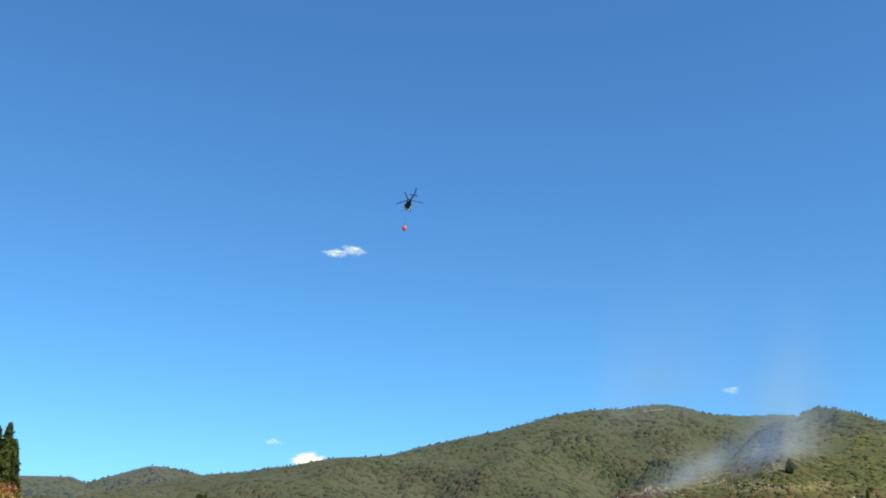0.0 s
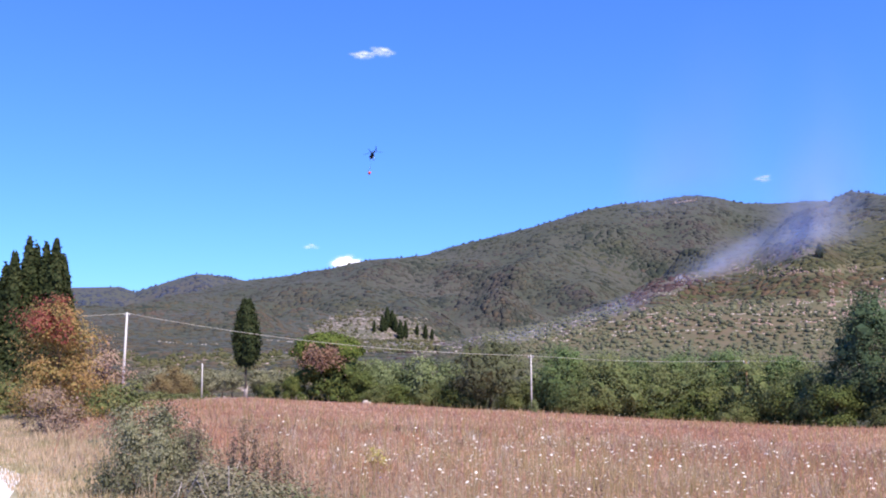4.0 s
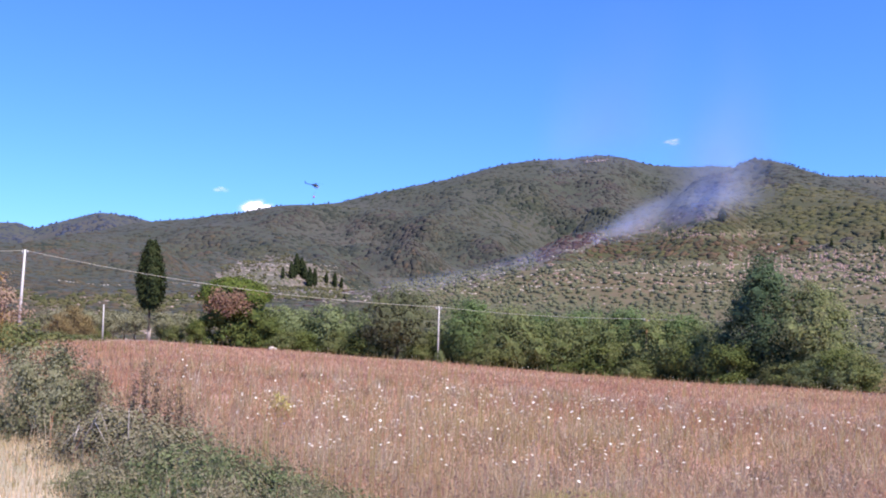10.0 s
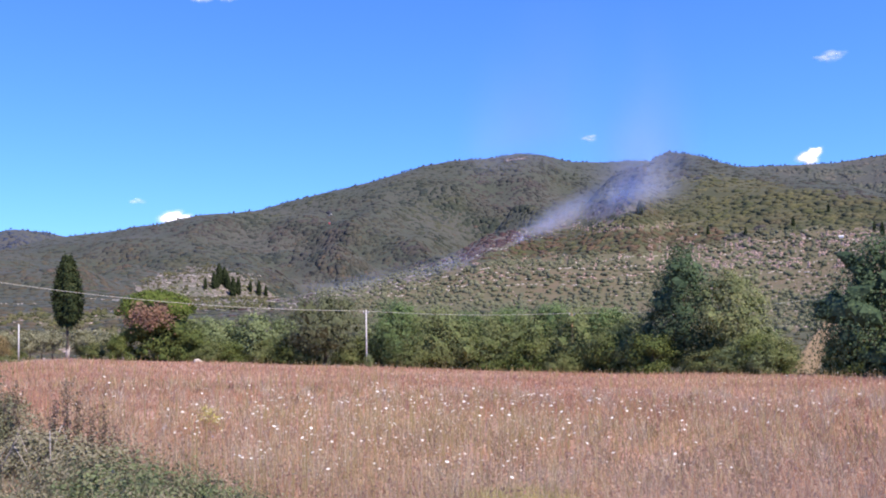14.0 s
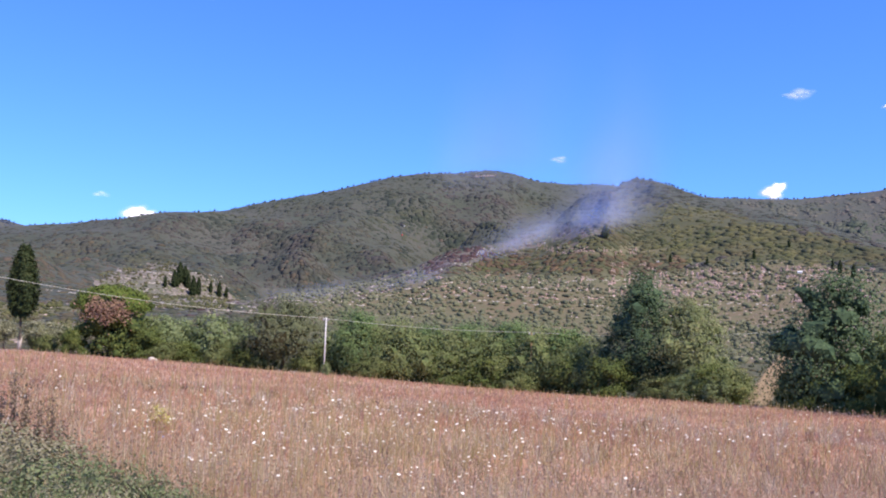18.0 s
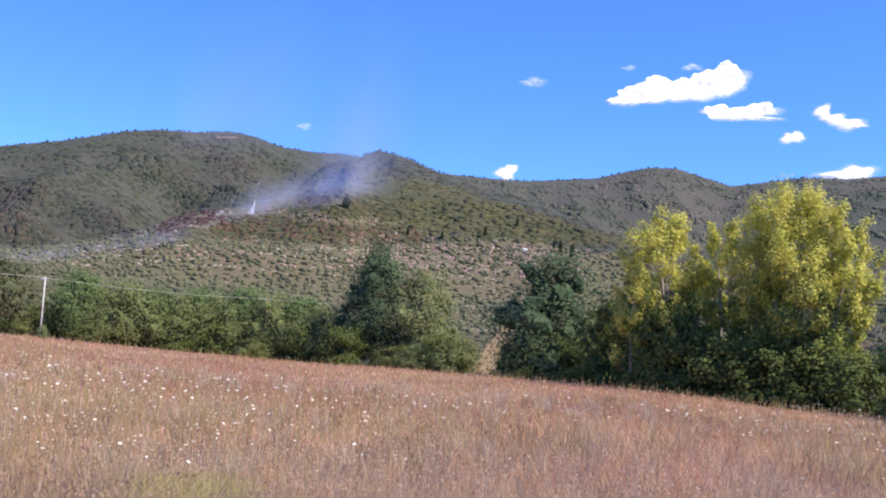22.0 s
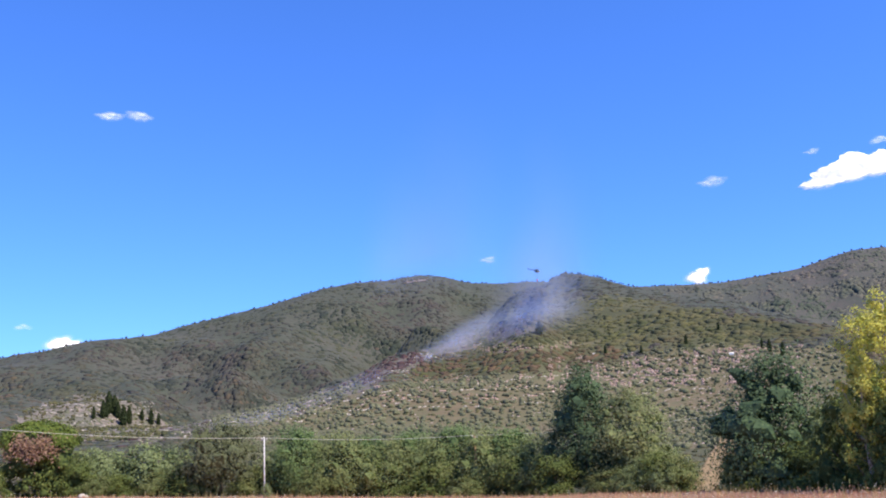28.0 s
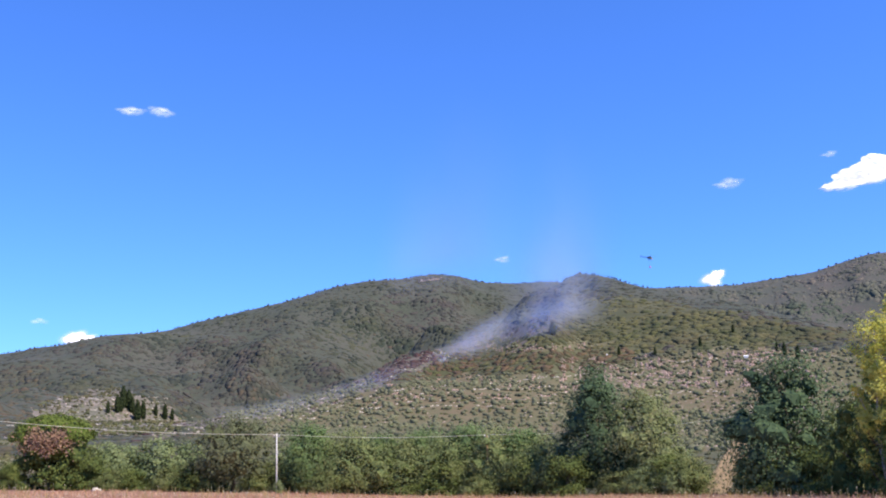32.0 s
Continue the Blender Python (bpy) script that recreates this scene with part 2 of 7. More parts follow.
PINE_DEAD = leaf_mat("dead_pine_needles", [(0.250, 0.162, 0.106), (0.375, 0.240, 0.169), (0.300, 0.186, 0.125), (0.188, 0.156, 0.075)], 0.3)
AUTUMN = leaf_mat("autumn_leaves", [(0.216, 0.180, 0.060), (0.313, 0.220, 0.081), (0.432, 0.270, 0.111), (0.238, 0.220, 0.072), (0.497, 0.320, 0.153)], 0.35)
BRONZE = leaf_mat("bronze_oak_leaves", [(0.147, 0.119, 0.054), (0.210, 0.162, 0.072), (0.266, 0.203, 0.096), (0.175, 0.155, 0.066)], 0.25)
LIME = leaf_mat("lime_leaves", [(0.16, 0.22, 0.04), (0.26, 0.33, 0.06), (0.36, 0.42, 0.09)], 0.3)
DOCK = leaf_mat("dock_seed_clusters", [(0.13, 0.095, 0.06), (0.19, 0.14, 0.095), (0.24, 0.18, 0.12)], 0.2)
RED = leaf_mat("red_creeper_leaves", [(0.240, 0.060, 0.055), (0.360, 0.085, 0.080), (0.330, 0.150, 0.090), (0.260, 0.170, 0.080)], 0.35)
BRAMBLE = leaf_mat("bramble_leaves", [(0.155, 0.145, 0.077), (0.212, 0.188, 0.114), (0.278, 0.249, 0.163), (0.155, 0.159, 0.077), (0.344, 0.300, 0.212)], 0.2)
PURPLE_TWIG = leaf_mat("dry_purple_twigs", [(0.200, 0.140, 0.097), (0.328, 0.227, 0.169), (0.255, 0.210, 0.113)], 0.15)
SAGE = leaf_mat("grey_green_leaves", [(0.086, 0.092, 0.048), (0.167, 0.172, 0.092), (0.333, 0.321, 0.200), (0.126, 0.132, 0.068)], 0.2)
NETTLE = leaf_mat("nettle_leaves", [(0.067, 0.097, 0.040), (0.125, 0.163, 0.070), (0.213, 0.248, 0.116), (0.190, 0.193, 0.105), (0.336, 0.286, 0.193)], 0.3)
SILVER = leaf_mat("silver_plumes", [(0.60, 0.60, 0.53), (0.78, 0.77, 0.70)], 0.3)
# dark valley shade and a little blue haze are put into this colour
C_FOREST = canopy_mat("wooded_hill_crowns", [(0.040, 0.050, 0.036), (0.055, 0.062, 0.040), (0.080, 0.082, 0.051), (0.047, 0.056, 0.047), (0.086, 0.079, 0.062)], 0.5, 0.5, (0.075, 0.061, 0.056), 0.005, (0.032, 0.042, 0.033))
C_SCRUB = canopy_mat("scrub_crowns", [(0.065, 0.074, 0.029), (0.095, 0.094, 0.038), (0.122, 0.112, 0.052), (0.077, 0.081, 0.041)], 0.7, 0.5, (0.081, 0.065, 0.041), 0.01, (0.045, 0.056, 0.029))
C_OLIVE = canopy_mat("olive_crowns", [(0.110, 0.116, 0.062), (0.137, 0.140, 0.075), (0.173, 0.173, 0.101), (0.123, 0.120, 0.068)], 0.9, 0.4, (0.110, 0.109, 0.069), 0.02, (0.090, 0.095, 0.058))
C_BURNT = canopy_mat("scorched_crowns", [(0.059, 0.038, 0.036), (0.085, 0.051, 0.047), (0.104, 0.070, 0.063), (0.058, 0.045, 0.041)], 0.8, 0.5, (0.078, 0.043, 0.041), 0.02, (0.050, 0.038, 0.038))
# colour lifted above that of the near woods, in place of haze
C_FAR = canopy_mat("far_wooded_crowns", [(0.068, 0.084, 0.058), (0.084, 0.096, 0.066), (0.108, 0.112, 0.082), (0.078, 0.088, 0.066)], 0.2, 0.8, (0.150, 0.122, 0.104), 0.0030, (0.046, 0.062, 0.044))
C_BROWN = canopy_mat("browning_wood_crowns", [(0.076, 0.065, 0.042), (0.098, 0.081, 0.049), (0.072, 0.068, 0.042), (0.117, 0.088, 0.057)], 0.5, 0.5, (0.107, 0.077, 0.058), 0.008, (0.059, 0.055, 0.036))
C_RUST = canopy_mat("rusty_scrub_crowns", [(0.080, 0.060, 0.032), (0.115, 0.080, 0.042), (0.140, 0.092, 0.056), (0.085, 0.078, 0.038)], 0.7, 0.5, (0.095, 0.062, 0.045), 0.02, (0.055, 0.056, 0.030))
# woodland with the blue of distant haze painted into its base colour
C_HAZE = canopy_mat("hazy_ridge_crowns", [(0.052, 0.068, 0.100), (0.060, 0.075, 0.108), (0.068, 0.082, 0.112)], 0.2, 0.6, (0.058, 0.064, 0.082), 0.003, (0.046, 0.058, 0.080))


# ---- mesh helpers ----
def mesh_np(name, verts, faces, mats, index=None, smooth=False):
    """A mesh from arrays: verts (n, 3), faces (m, k) with k corners each."""
    me = bpy.data.meshes.new(name)
    k = faces.shape[1]
    me.vertices.add(len(verts))
    me.vertices.foreach_set("co", np.ascontiguousarray(verts, np.float32).ravel())
    me.loops.add(faces.size)
    me.loops.foreach_set("vertex_index", np.ascontiguousarray(faces, np.int32).ravel())
    me.polygons.add(len(faces))
    me.polygons.foreach_set("loop_start", np.arange(0, faces.size, k, dtype=np.int32))
    me.polygons.foreach_set("use_smooth", np.full(len(faces), smooth))
    for m in mats:
        me.materials.append(m)
    if index is not None:
        me.polygons.foreach_set("material_index", np.ascontiguousarray(index, np.int32))
    me.update(calc_edges=True)
    return me


def ico(level):
    bm = bmesh.new()
    bmesh.ops.create_icosphere(bm, subdivisions=level, radius=1)
    v = np.array([x.co[:] for x in bm.verts])
    f = np.array([[x.index for x in p.verts] for p in bm.faces])
    bm.free()
    return v, f


ICO = {1: ico(1), 2: ico(2), 3: ico(3)}


def lumps(name, pos, size, mat, level=1, jitter=0.25, squash=0.85, smooth=True, slope=None):
    """Many uneven round lumps in one mesh: pos (n, 3), size (n,) or (n, 3). slope: the land's fall in x and y under each, which it follows."""
    bv, bf = ICO[level]
    n, k = len(pos), len(bv)
    size = np.asarray(size)
    if size.ndim == 1:
        size = np.stack([size, size, size * squash], 1)
    j = 1 + RNG.uniform(-jitter, jitter, (n, k, 1))
    v = bv[None] * j * size[:, None, :]
    if slope is not None:
        v[:, :, 2] += v[:, :, 0] * slope[:, :1] + v[:, :, 1] * slope[:, 1:]
    v = v + np.asarray(pos)[:, None, :]
    f = bf[None] + (np.arange(n) * k)[:, None, None]
    return mesh_np(name, v.reshape(-1, 3), f.reshape(-1, 3), [mat], smooth=smooth)


def leaves(name, centre, normal, size, mat, aspect=0.6, index=None, tone=None, far=False):
    """Many small bent leaves in one mesh, each at its centre, facing its normal."""
    n = len(centre)
    normal = normal / (np.linalg.norm(normal, axis=1)[:, None] + 1e-9)
    ref = RNG.normal(size=(n, 3))
    a = np.cross(normal, ref)
    a /= np.linalg.norm(a, axis=1)[:, None] + 1e-9
    b = np.cross(normal, a)
    s = np.asarray(size)[:, None]
    v = np.stack([centre - a * s * 0.5, centre + b * s * 0.5 * aspect + normal * s * 0.10, centre + a * s * 0.5, centre - b * s * 0.5 * aspect + normal * s * 0.10], 1)
    if far:
        s = s * 1.22
        v = np.stack([centre - a * s * 0.5 - b * s * 0.36 * aspect, centre + a * s * 0.5 - b * s * 0.36 * aspect + normal * s * 0.1, centre + b * s * 0.72 * aspect], 1)
    k = v.shape[1]
    f = np.arange(k * n).reshape(n, k)
    mats = mat if isinstance(mat, list) else [mat]
    me = mesh_np(name, v.reshape(-1, 3), f, mats, index=index)
    tone = RNG.random(n) if tone is None else tone
    me.attributes.new("tone", "FLOAT", "POINT").data.foreach_set("value", np.repeat(tone, k).astype(np.float32))
    return me


def part(name, data, parent, label=""):
    ob = new(name, data)
    ob.parent = parent
    return tagged(ob, label) if label else ob


def finish(bm, name, mat, smooth=False):
    me = bpy.data.meshes.new(name)
    bm.to_mesh(me)
    bm.free()
    me.materials.append(mat)
    if smooth:
        me.shade_smooth()
    return me


def tube(bm, pts, radii, sides=7):
    """A tapered tube along points."""
    rings = []
    pts = [Vector(p) for p in pts]
    for i, p in enumerate(pts):
        d = (pts[min(i + 1, len(pts) - 1)] - pts[max(i - 1, 0)]).normalized()
        q = d.to_track_quat("Z", "Y")
        rings.append([bm.verts.new(p + q @ Vector((math.cos(a) * radii[i], math.sin(a) * radii[i], 0)))
                      for a in (2 * math.pi * s / sides for s in range(sides))])
    for r0, r1 in zip(rings, rings[1:]):
        for s in range(sides):
            bm.faces.new((r0[s], r0[(s + 1) % sides], r1[(s + 1) % sides], r1[s]))
    bm.faces.new(rings[0][::-1])
    bm.faces.new(rings[-1])


def tube_mesh(name, pts, radii, mat, sides=7):
    bm = bmesh.new()
    tube(bm, pts, radii, sides)
    return finish(bm, name, mat, True)


def box(bm, x0, y0, z0, x1, y1, z1):
    bmesh.ops.create_cube(bm, size=1, matrix=Matrix.LocRotScale(((x0 + x1) / 2, (y0 + y1) / 2, (z0 + z1) / 2), None, (x1 - x0, y1 - y0, z1 - z0)))


# ---- the lie of the land: heights by azimuth (degrees right of ahead) and distance ----
def kn(a, *pairs):
    return np.interp(a, pairs[0::2], pairs[1::2])


def edge_r(a):
    return kn(a, -60, 60, -26, 85, -18, 100, -12, 122, 4, 114, 16, 108, 25, 101, 38, 81, 48, 69, 60, 60, 65, 62, 68, 90, 75, 96, 110, 90)


def edge_el(a):
    return kn(a, -60, -2.9, -18, -2.85, -12.7, -2.85, -6.5, -3.22, 0, -3.6, 4, -3.82, 10, -4.12, 16, -4.4, 24, -4.45, 38, -4.5, 45, -4.85, 60, -5.05, 65, -4.6, 68, -2.75, 74, -1.5, 110, -1.2)


def spur_r(a):
    return kn(a, -30, 600, -1, 620, 9, 760, 14, 850, 17, 900, 20.5, 1120, 22, 1230, 25, 1130, 30, 950, 38, 720, 50, 600, 110, 600)


def spur_el(a):
    return kn(a, -30, 0.7, -9, 0.5, -1, 0.45, 1.2, 0.92, 3.5, 1.3, 6, 1.87, 9, 2.75, 11, 3.6, 14, 4.55, 17, 5.5, 19, 7.0, 20.2, 7.85, 21, 8.08, 22, 8.24, 23, 8.2, 24, 8.02, 25, 7.65, 28.5, 6.6, 31.7, 6.0, 35, 5.0, 38, 4.05, 41, 3.0, 50, 1.6, 60, 1.2, 110, 1.2)


def main_el(a):
    return kn(a, -60, 1, -30, 1.2, -24, 1.9, -20, 2.6, -17, 3.3, -14.3, 4.05, -11.3, 4.4, -9.3, 4.8, -7.2, 5.05, -5.2, 5.38, -2.5, 5.75, 0.7, 6.65, 4.1, 7.42, 7.2, 8.3, 9.2, 8.62, 11.6, 8.68, 13.2, 8.95, 14.6, 8.85, 16.2, 8.38, 18.2, 8.25, 20.3, 8.3, 21.5, 8.2, 24, 7.0, 30, 5.6, 36, 4.6, 44, 3.9, 110, 3.4)


def far_el(a):
    return kn(a, -60, 3, -30, 3.6, -23, 3.7, -20.4, 3.78, -19.6, 3.5, -17.5, 4.2, -16.2, 4.6, -14.5, 4.45, -11, 3.7, -5, 3, 15, 4, 22, 7.4, 25.2, 7.66, 27, 7.57, 29.2, 7.52, 31.2, 7.5, 33.5, 7.72, 35.4, 7.9, 36.8, 8.28, 38.4, 8.66, 40, 8.68, 41.5, 8.25, 43.2, 7.75, 47.3, 8.36, 49.4, 8.3, 51.5, 8.5, 53.7, 9.0, 55, 8.8, 56.4, 8.3, 57.8, 8.0, 60, 7.8, 65.6, 6.9, 68.7, 6.72, 71, 6.5, 75, 6.1, 90, 5.5, 110, 5)


def relief(x, y):
    out = 0
    for k, (fx, fy, ph, am) in enumerate(((0.011, 0.006, 0.3, 1.0), (-0.007, 0.013, 1.7, 0.9), (0.021, -0.012, 2.1, 0.8), (0.017, 0.027, 4.0, 0.75), (0.043, 0.031, 5.1, 0.42), (-0.05, 0.039, 0.9, 0.36))):
        out = out + am * np.sin(fx * x + fy * y + ph)
    # spurs and gullies that run down the slope
    bend = 0.6 * np.sin(y * 0.006 + 0.8)
    out = out + 1.5 * (0.64 - np.abs(np.sin(x * 0.0125 + y * 0.0035 + bend))) + 0.8 * (0.64 - np.abs(np.sin(x * 0.031 - y * 0.006 + 2 * bend + 1.1)))
    return out


def height(a, r):
    """Ground height at azimuth a (degrees) and distance r; arrays of one shape."""
    a, r = np.broadcast_arrays(np.asarray(a, float), np.asarray(r, float))
    t = lambda d: np.tan(np.radians(d))
    re, rs = edge_r(a), spur_r(a)
    rm = np.maximum(kn(a, -30, 1700, 5, 1650, 13, 1750, 22, 1900, 110, 1900), rs + 420)
    ze = EYE + re * t(edge_el(a))
    k_r = [0 * a, re, 245 + 0 * a, 385 + 0 * a, rs, rs + 200, rm, rm + 420, 3300 + 0 * a, 4400 + 0 * a]
    zs = EYE + rs * t(spur_el(a))
    zm = EYE + rm * t(main_el(a) - 0.2)
    zf = EYE + 3300 * t(far_el(a) - 0.16)
    dip = kn(a, -6, -12, 0, 6, 8, 25, 18, 30, 22, 45, 40, 40, 50, 10, 110, 10)
    z385 = EYE + 385 * t(kn(a, -30, -1.2, 0, -1.2, 40, -1.4, 60, -0.8, 110, -0.5))
    z245 = EYE + 245 * t(kn(a, -30, -2.4, 0, -2.5, 40, -2.6, 60, -1.8, 68, -1.3, 110, -0.9))
    k_z = [0 * a, ze, z245, z385, zs, zs - dip, zm, zm - 70, zf, zf - 60]
    K, Z = np.stack(k_r), np.stack(k_z)
    h = np.diff(K, axis=0)
    s = np.diff(Z, axis=0) / h
    m = np.zeros_like(Z)
    m[1:-1] = np.where(s[:-1] * s[1:] > 0, 2 * s[:-1] * s[1:] / (s[:-1] + s[1:] + 1e-12), 0)
    m[0], m[-1] = s[0], s[-1]
    m[1] = s[0]
    m[4] = np.where(dip > 0, m[4], (s[3] + s[4]) / 2)
    out = np.zeros_like(r)
    for i in range(len(h)):
        u = np.clip((r - K[i]) / h[i], 0, 1)
        seg = (2 * u**3 - 3 * u**2 + 1) * Z[i] + (u**3 - 2 * u**2 + u) * h[i] * m[i] + (3 * u**2 - 2 * u**3) * Z[i + 1] + (u**3 - u**2) * h[i] * m[i + 1]
        if i == 0:
            seg = Z[0] + (Z[1] - Z[0]) * u
        inside = (r >= K[i]) & ((r < K[i + 1]) | (i == len(h) - 1))
        out = np.where(inside, seg, out)
    x, y = r * np.sin(np.radians(a)), r * np.cos(np.radians(a))
    w = np.clip((r - 420) / 300, 0, 1) * np.clip(np.abs(r - rs) / 160, 0.03, 1) * np.clip((np.abs(r - rm) - 60) / 700, 0.0, 1) * np.clip((np.abs(r - 3300) - 100) / 1000, 0.0, 1)
    w = w * np.where(r < 2600, np.where(r > rs - 60, kn(a, -8, 0.5, 0, 1, 20.5, 1, 23.5, 0.05), kn(a, -14, 0.35, 0, 1, 19.5, 1, 23, 0.2)), 1)
    return out + relief(x, y) * w * kn(r, 400, 3, 850, 10, 1000, 15, 1150, 15, 1350, 13, 2000, 13, 3300, 15) * 1.2


def at(a, r, up=0.0):
    """A place on the ground."""
    return Vector((r * math.sin(radians(a)), r * math.cos(radians(a)), float(height(a, r)) + up))


def burn_line(a):
    return kn(a, -4, -0.1, -2, 0.1, 1.2, 0.62, 3.5, 1.0, 6, 1.55, 9, 2.4, 11, 3.2, 14, 4.2, 17, 5.05, 20, 5.55)


FOREST, OLIVE, SCRUB, BURNT, FAR, FIELD, VERGE, TERRACE, BARE = range(9)


def zone(a, r, el):
    """The ground cover at a place that shows at elevation el."""
    z = np.full(a.shape, FOREST)
    front = (r < spur_r(a) + 30) & (r > 300)
    wob = 0.25 * np.sin(a * 2.1 + 0.7) + 0.2 * np.sin(a * 4.7) + 0.3 * np.sin(a * 9.3 + el * 6.1) * np.sin(el * 8.7 - a * 3.1)
    z = np.where(front & (a > 1) & (a < 40) & (el < kn(a, 1, 0.7, 9, 1.9, 12, 2.6, 20, 2.9, 24, 3.5, 30, 3.9, 36, 3.4, 40, 2.0) + 0.4 * wob), OLIVE, z)
    z = np.where(front & (a > 13) & (el > kn(a, 13, 4.0, 21, 3.8) + 0.4 * wob), SCRUB, z)
    z = np.where(front & (a > 18.5) & (el > kn(a, 18, 6.6, 22, 7.2, 26, 6.9, 30, 6.0, 36, 4.6) + 0.3 * wob), FOREST, z)
    z = np.where(front & (a > 9.5) & (a < 25) & (el > kn(a, 9, 2.0, 12, 2.7, 24, 2.9) + wob * 0.4) & (el < kn(a, 9, 2.3, 14, 3.7, 20, 4.1, 25, 4.0)), SCRUB, z)
    z = np.where(front & (a > 17.5) & (a < 24) & (el > kn(a, 13, 3.7, 20, 4.1, 25, 4.3)) & (el < 4.5 + 0.5 * wob), OLIVE, z)
    z = np.where(front & (a > -4) & (a < 20.5) & (np.abs(el - burn_line(a) + 0.12 * np.sin(a * 6.3 + el * 9)) < 0.42 + 0.5 * wob + 0.25 * np.sin(a * 13.7 + el * 17)), BURNT, z)
    z = np.where((np.abs(a + 5.6) < 4.2 + 1.0 * wob) & (el > -0.2) & (el < 2.4 - 0.09 * (a + 5.9) ** 2 + 0.4 * wob) & (r < 1300), TERRACE, z)
    z = np.where(front & (((a - 10.4) / 1.9) ** 2 + ((el - burn_line(a) - 0.25) / 0.5) ** 2 < 1 + 1.2 * wob), BURNT, z)
    z = np.where(front & (a > 0.8) & (a < 9.5) & (np.abs(el - burn_line(a) + 0.05) < 0.34 + 0.4 * wob), TERRACE, z)
    z = np.where((r > 190) & (r < 700) & (a < -8.5) & (el < -0.15 + 0.5 * wob) & (np.sin(r * 0.045 + 2 * np.sin(a * 1.3)) > -0.5), OLIVE, z)
    z = np.where((r > 400) & (a > 40) & (el < 1.6 + wob), SCRUB, z)
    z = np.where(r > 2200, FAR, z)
    z = np.where((r <= 300) & (a > -8.5), SCRUB, z)
    z = np.where((r <= edge_r(a) + 3) | ((r < 185) & (a < -9)), FIELD, z)
    z = np.where((r > edge_r(a) + 4) & (r < 190) & (a < -9) & (a > -17.5), BARE, z)
    return z


def road_side(x, y):
    """Metres to the right of the road's right edge."""
    return (x + 2.8) * 0.862 + (y - 8.0) * 0.507


# one sheet of ground to the horizon
def build_ground():
    az = np.concatenate([np.arange(-180, -34, 4.0), np.arange(-34, 84, 0.4), np.arange(84, 180, 4.0)])
    rr = np.concatenate([[0.0001], np.geomspace(1.2, 60, 34), np.linspace(63, 380, 60), np.geomspace(388, 1900, 120), np.geomspace(1925, 4400, 56)])
    A, Rr = np.meshgrid(az, rr, indexing="ij")
    Zz = height(A, Rr)
    Zz = np.where(np.abs(((A - 24) + 180) % 360 - 180) > 75, np.minimum(Zz, Zz * 0 + 4 + 0.02 * Rr), Zz)
    X, Y = Rr * np.sin(np.radians(A)), Rr * np.cos(np.radians(A))
    n, k = A.shape
    v = np.stack([X, Y, Zz], -1).reshape(-1, 3)
    i0 = np.arange(n)[:, None] * k + np.arange(k - 1)[None]
    i1 = ((np.arange(n) + 1) % n)[:, None] * k + np.arange(k - 1)[None]
    f = np.stack([i0, i0 + 1, i1 + 1, i1], -1).reshape(-1, 4)
    c = v[f].mean(1)
    ca, cr = np.degrees(np.arctan2(c[:, 0], c[:, 1])), np.hypot(c[:, 0], c[:, 1])
    el = np.degrees(np.arctan2(c[:, 2] - EYE, cr))
    z = zone(ca, cr, el)
    z = np.where((z == FIELD) & (road_side(c[:, 0], c[:, 1]) < 2.3 + 0.5 * np.sin(c[:, 1] * 0.9)), VERGE, z)
    z = np.where((z == FIELD) & (np.abs(ca - 24) > 110), VERGE, z)
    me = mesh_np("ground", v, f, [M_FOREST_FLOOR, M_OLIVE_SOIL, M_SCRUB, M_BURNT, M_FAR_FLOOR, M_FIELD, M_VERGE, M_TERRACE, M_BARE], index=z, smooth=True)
    tagged(new("ground", me), "dry field, terraces and wooded hillsides in one sheet", "ground", kind="structure")


build_ground()


# the white gravel track that runs off beside the field
def build_road():
    bm = bmesh.new()
    rows = []
    for i in range(60):
        s = -14 + i * 1.4
        cx, cy = -2.8 - 0.507 * s, 8.0 + 0.862 * s
        ring = []
        for j in range(7):
            o = 0.35 * math.sin(s * 0.7) * (j == 6) - 3.2 * (6 - j) / 6
            x, y = cx + 0.862 * o, cy + 0.507 * o
            a, r = math.degrees(math.atan2(x, y)), math.hypot(x, y)
            crown = 0.03 + 0.05 * math.sin(math.pi * j / 6) - (0.05 if j in (0, 6) else 0)
            ring.append(bm.verts.new((x, y, float(height(a, r)) + crown)))
        rows.append(ring)
    for a, b in zip(rows, rows[1:]):
        for j in range(6):
            bm.faces.new((a[j], a[j + 1], b[j + 1], b[j]))
    tagged(new("road", finish(bm, "road", M_GRAVEL, True)), "white gravel farm track beside the field", "road", kind="structure")


build_road()


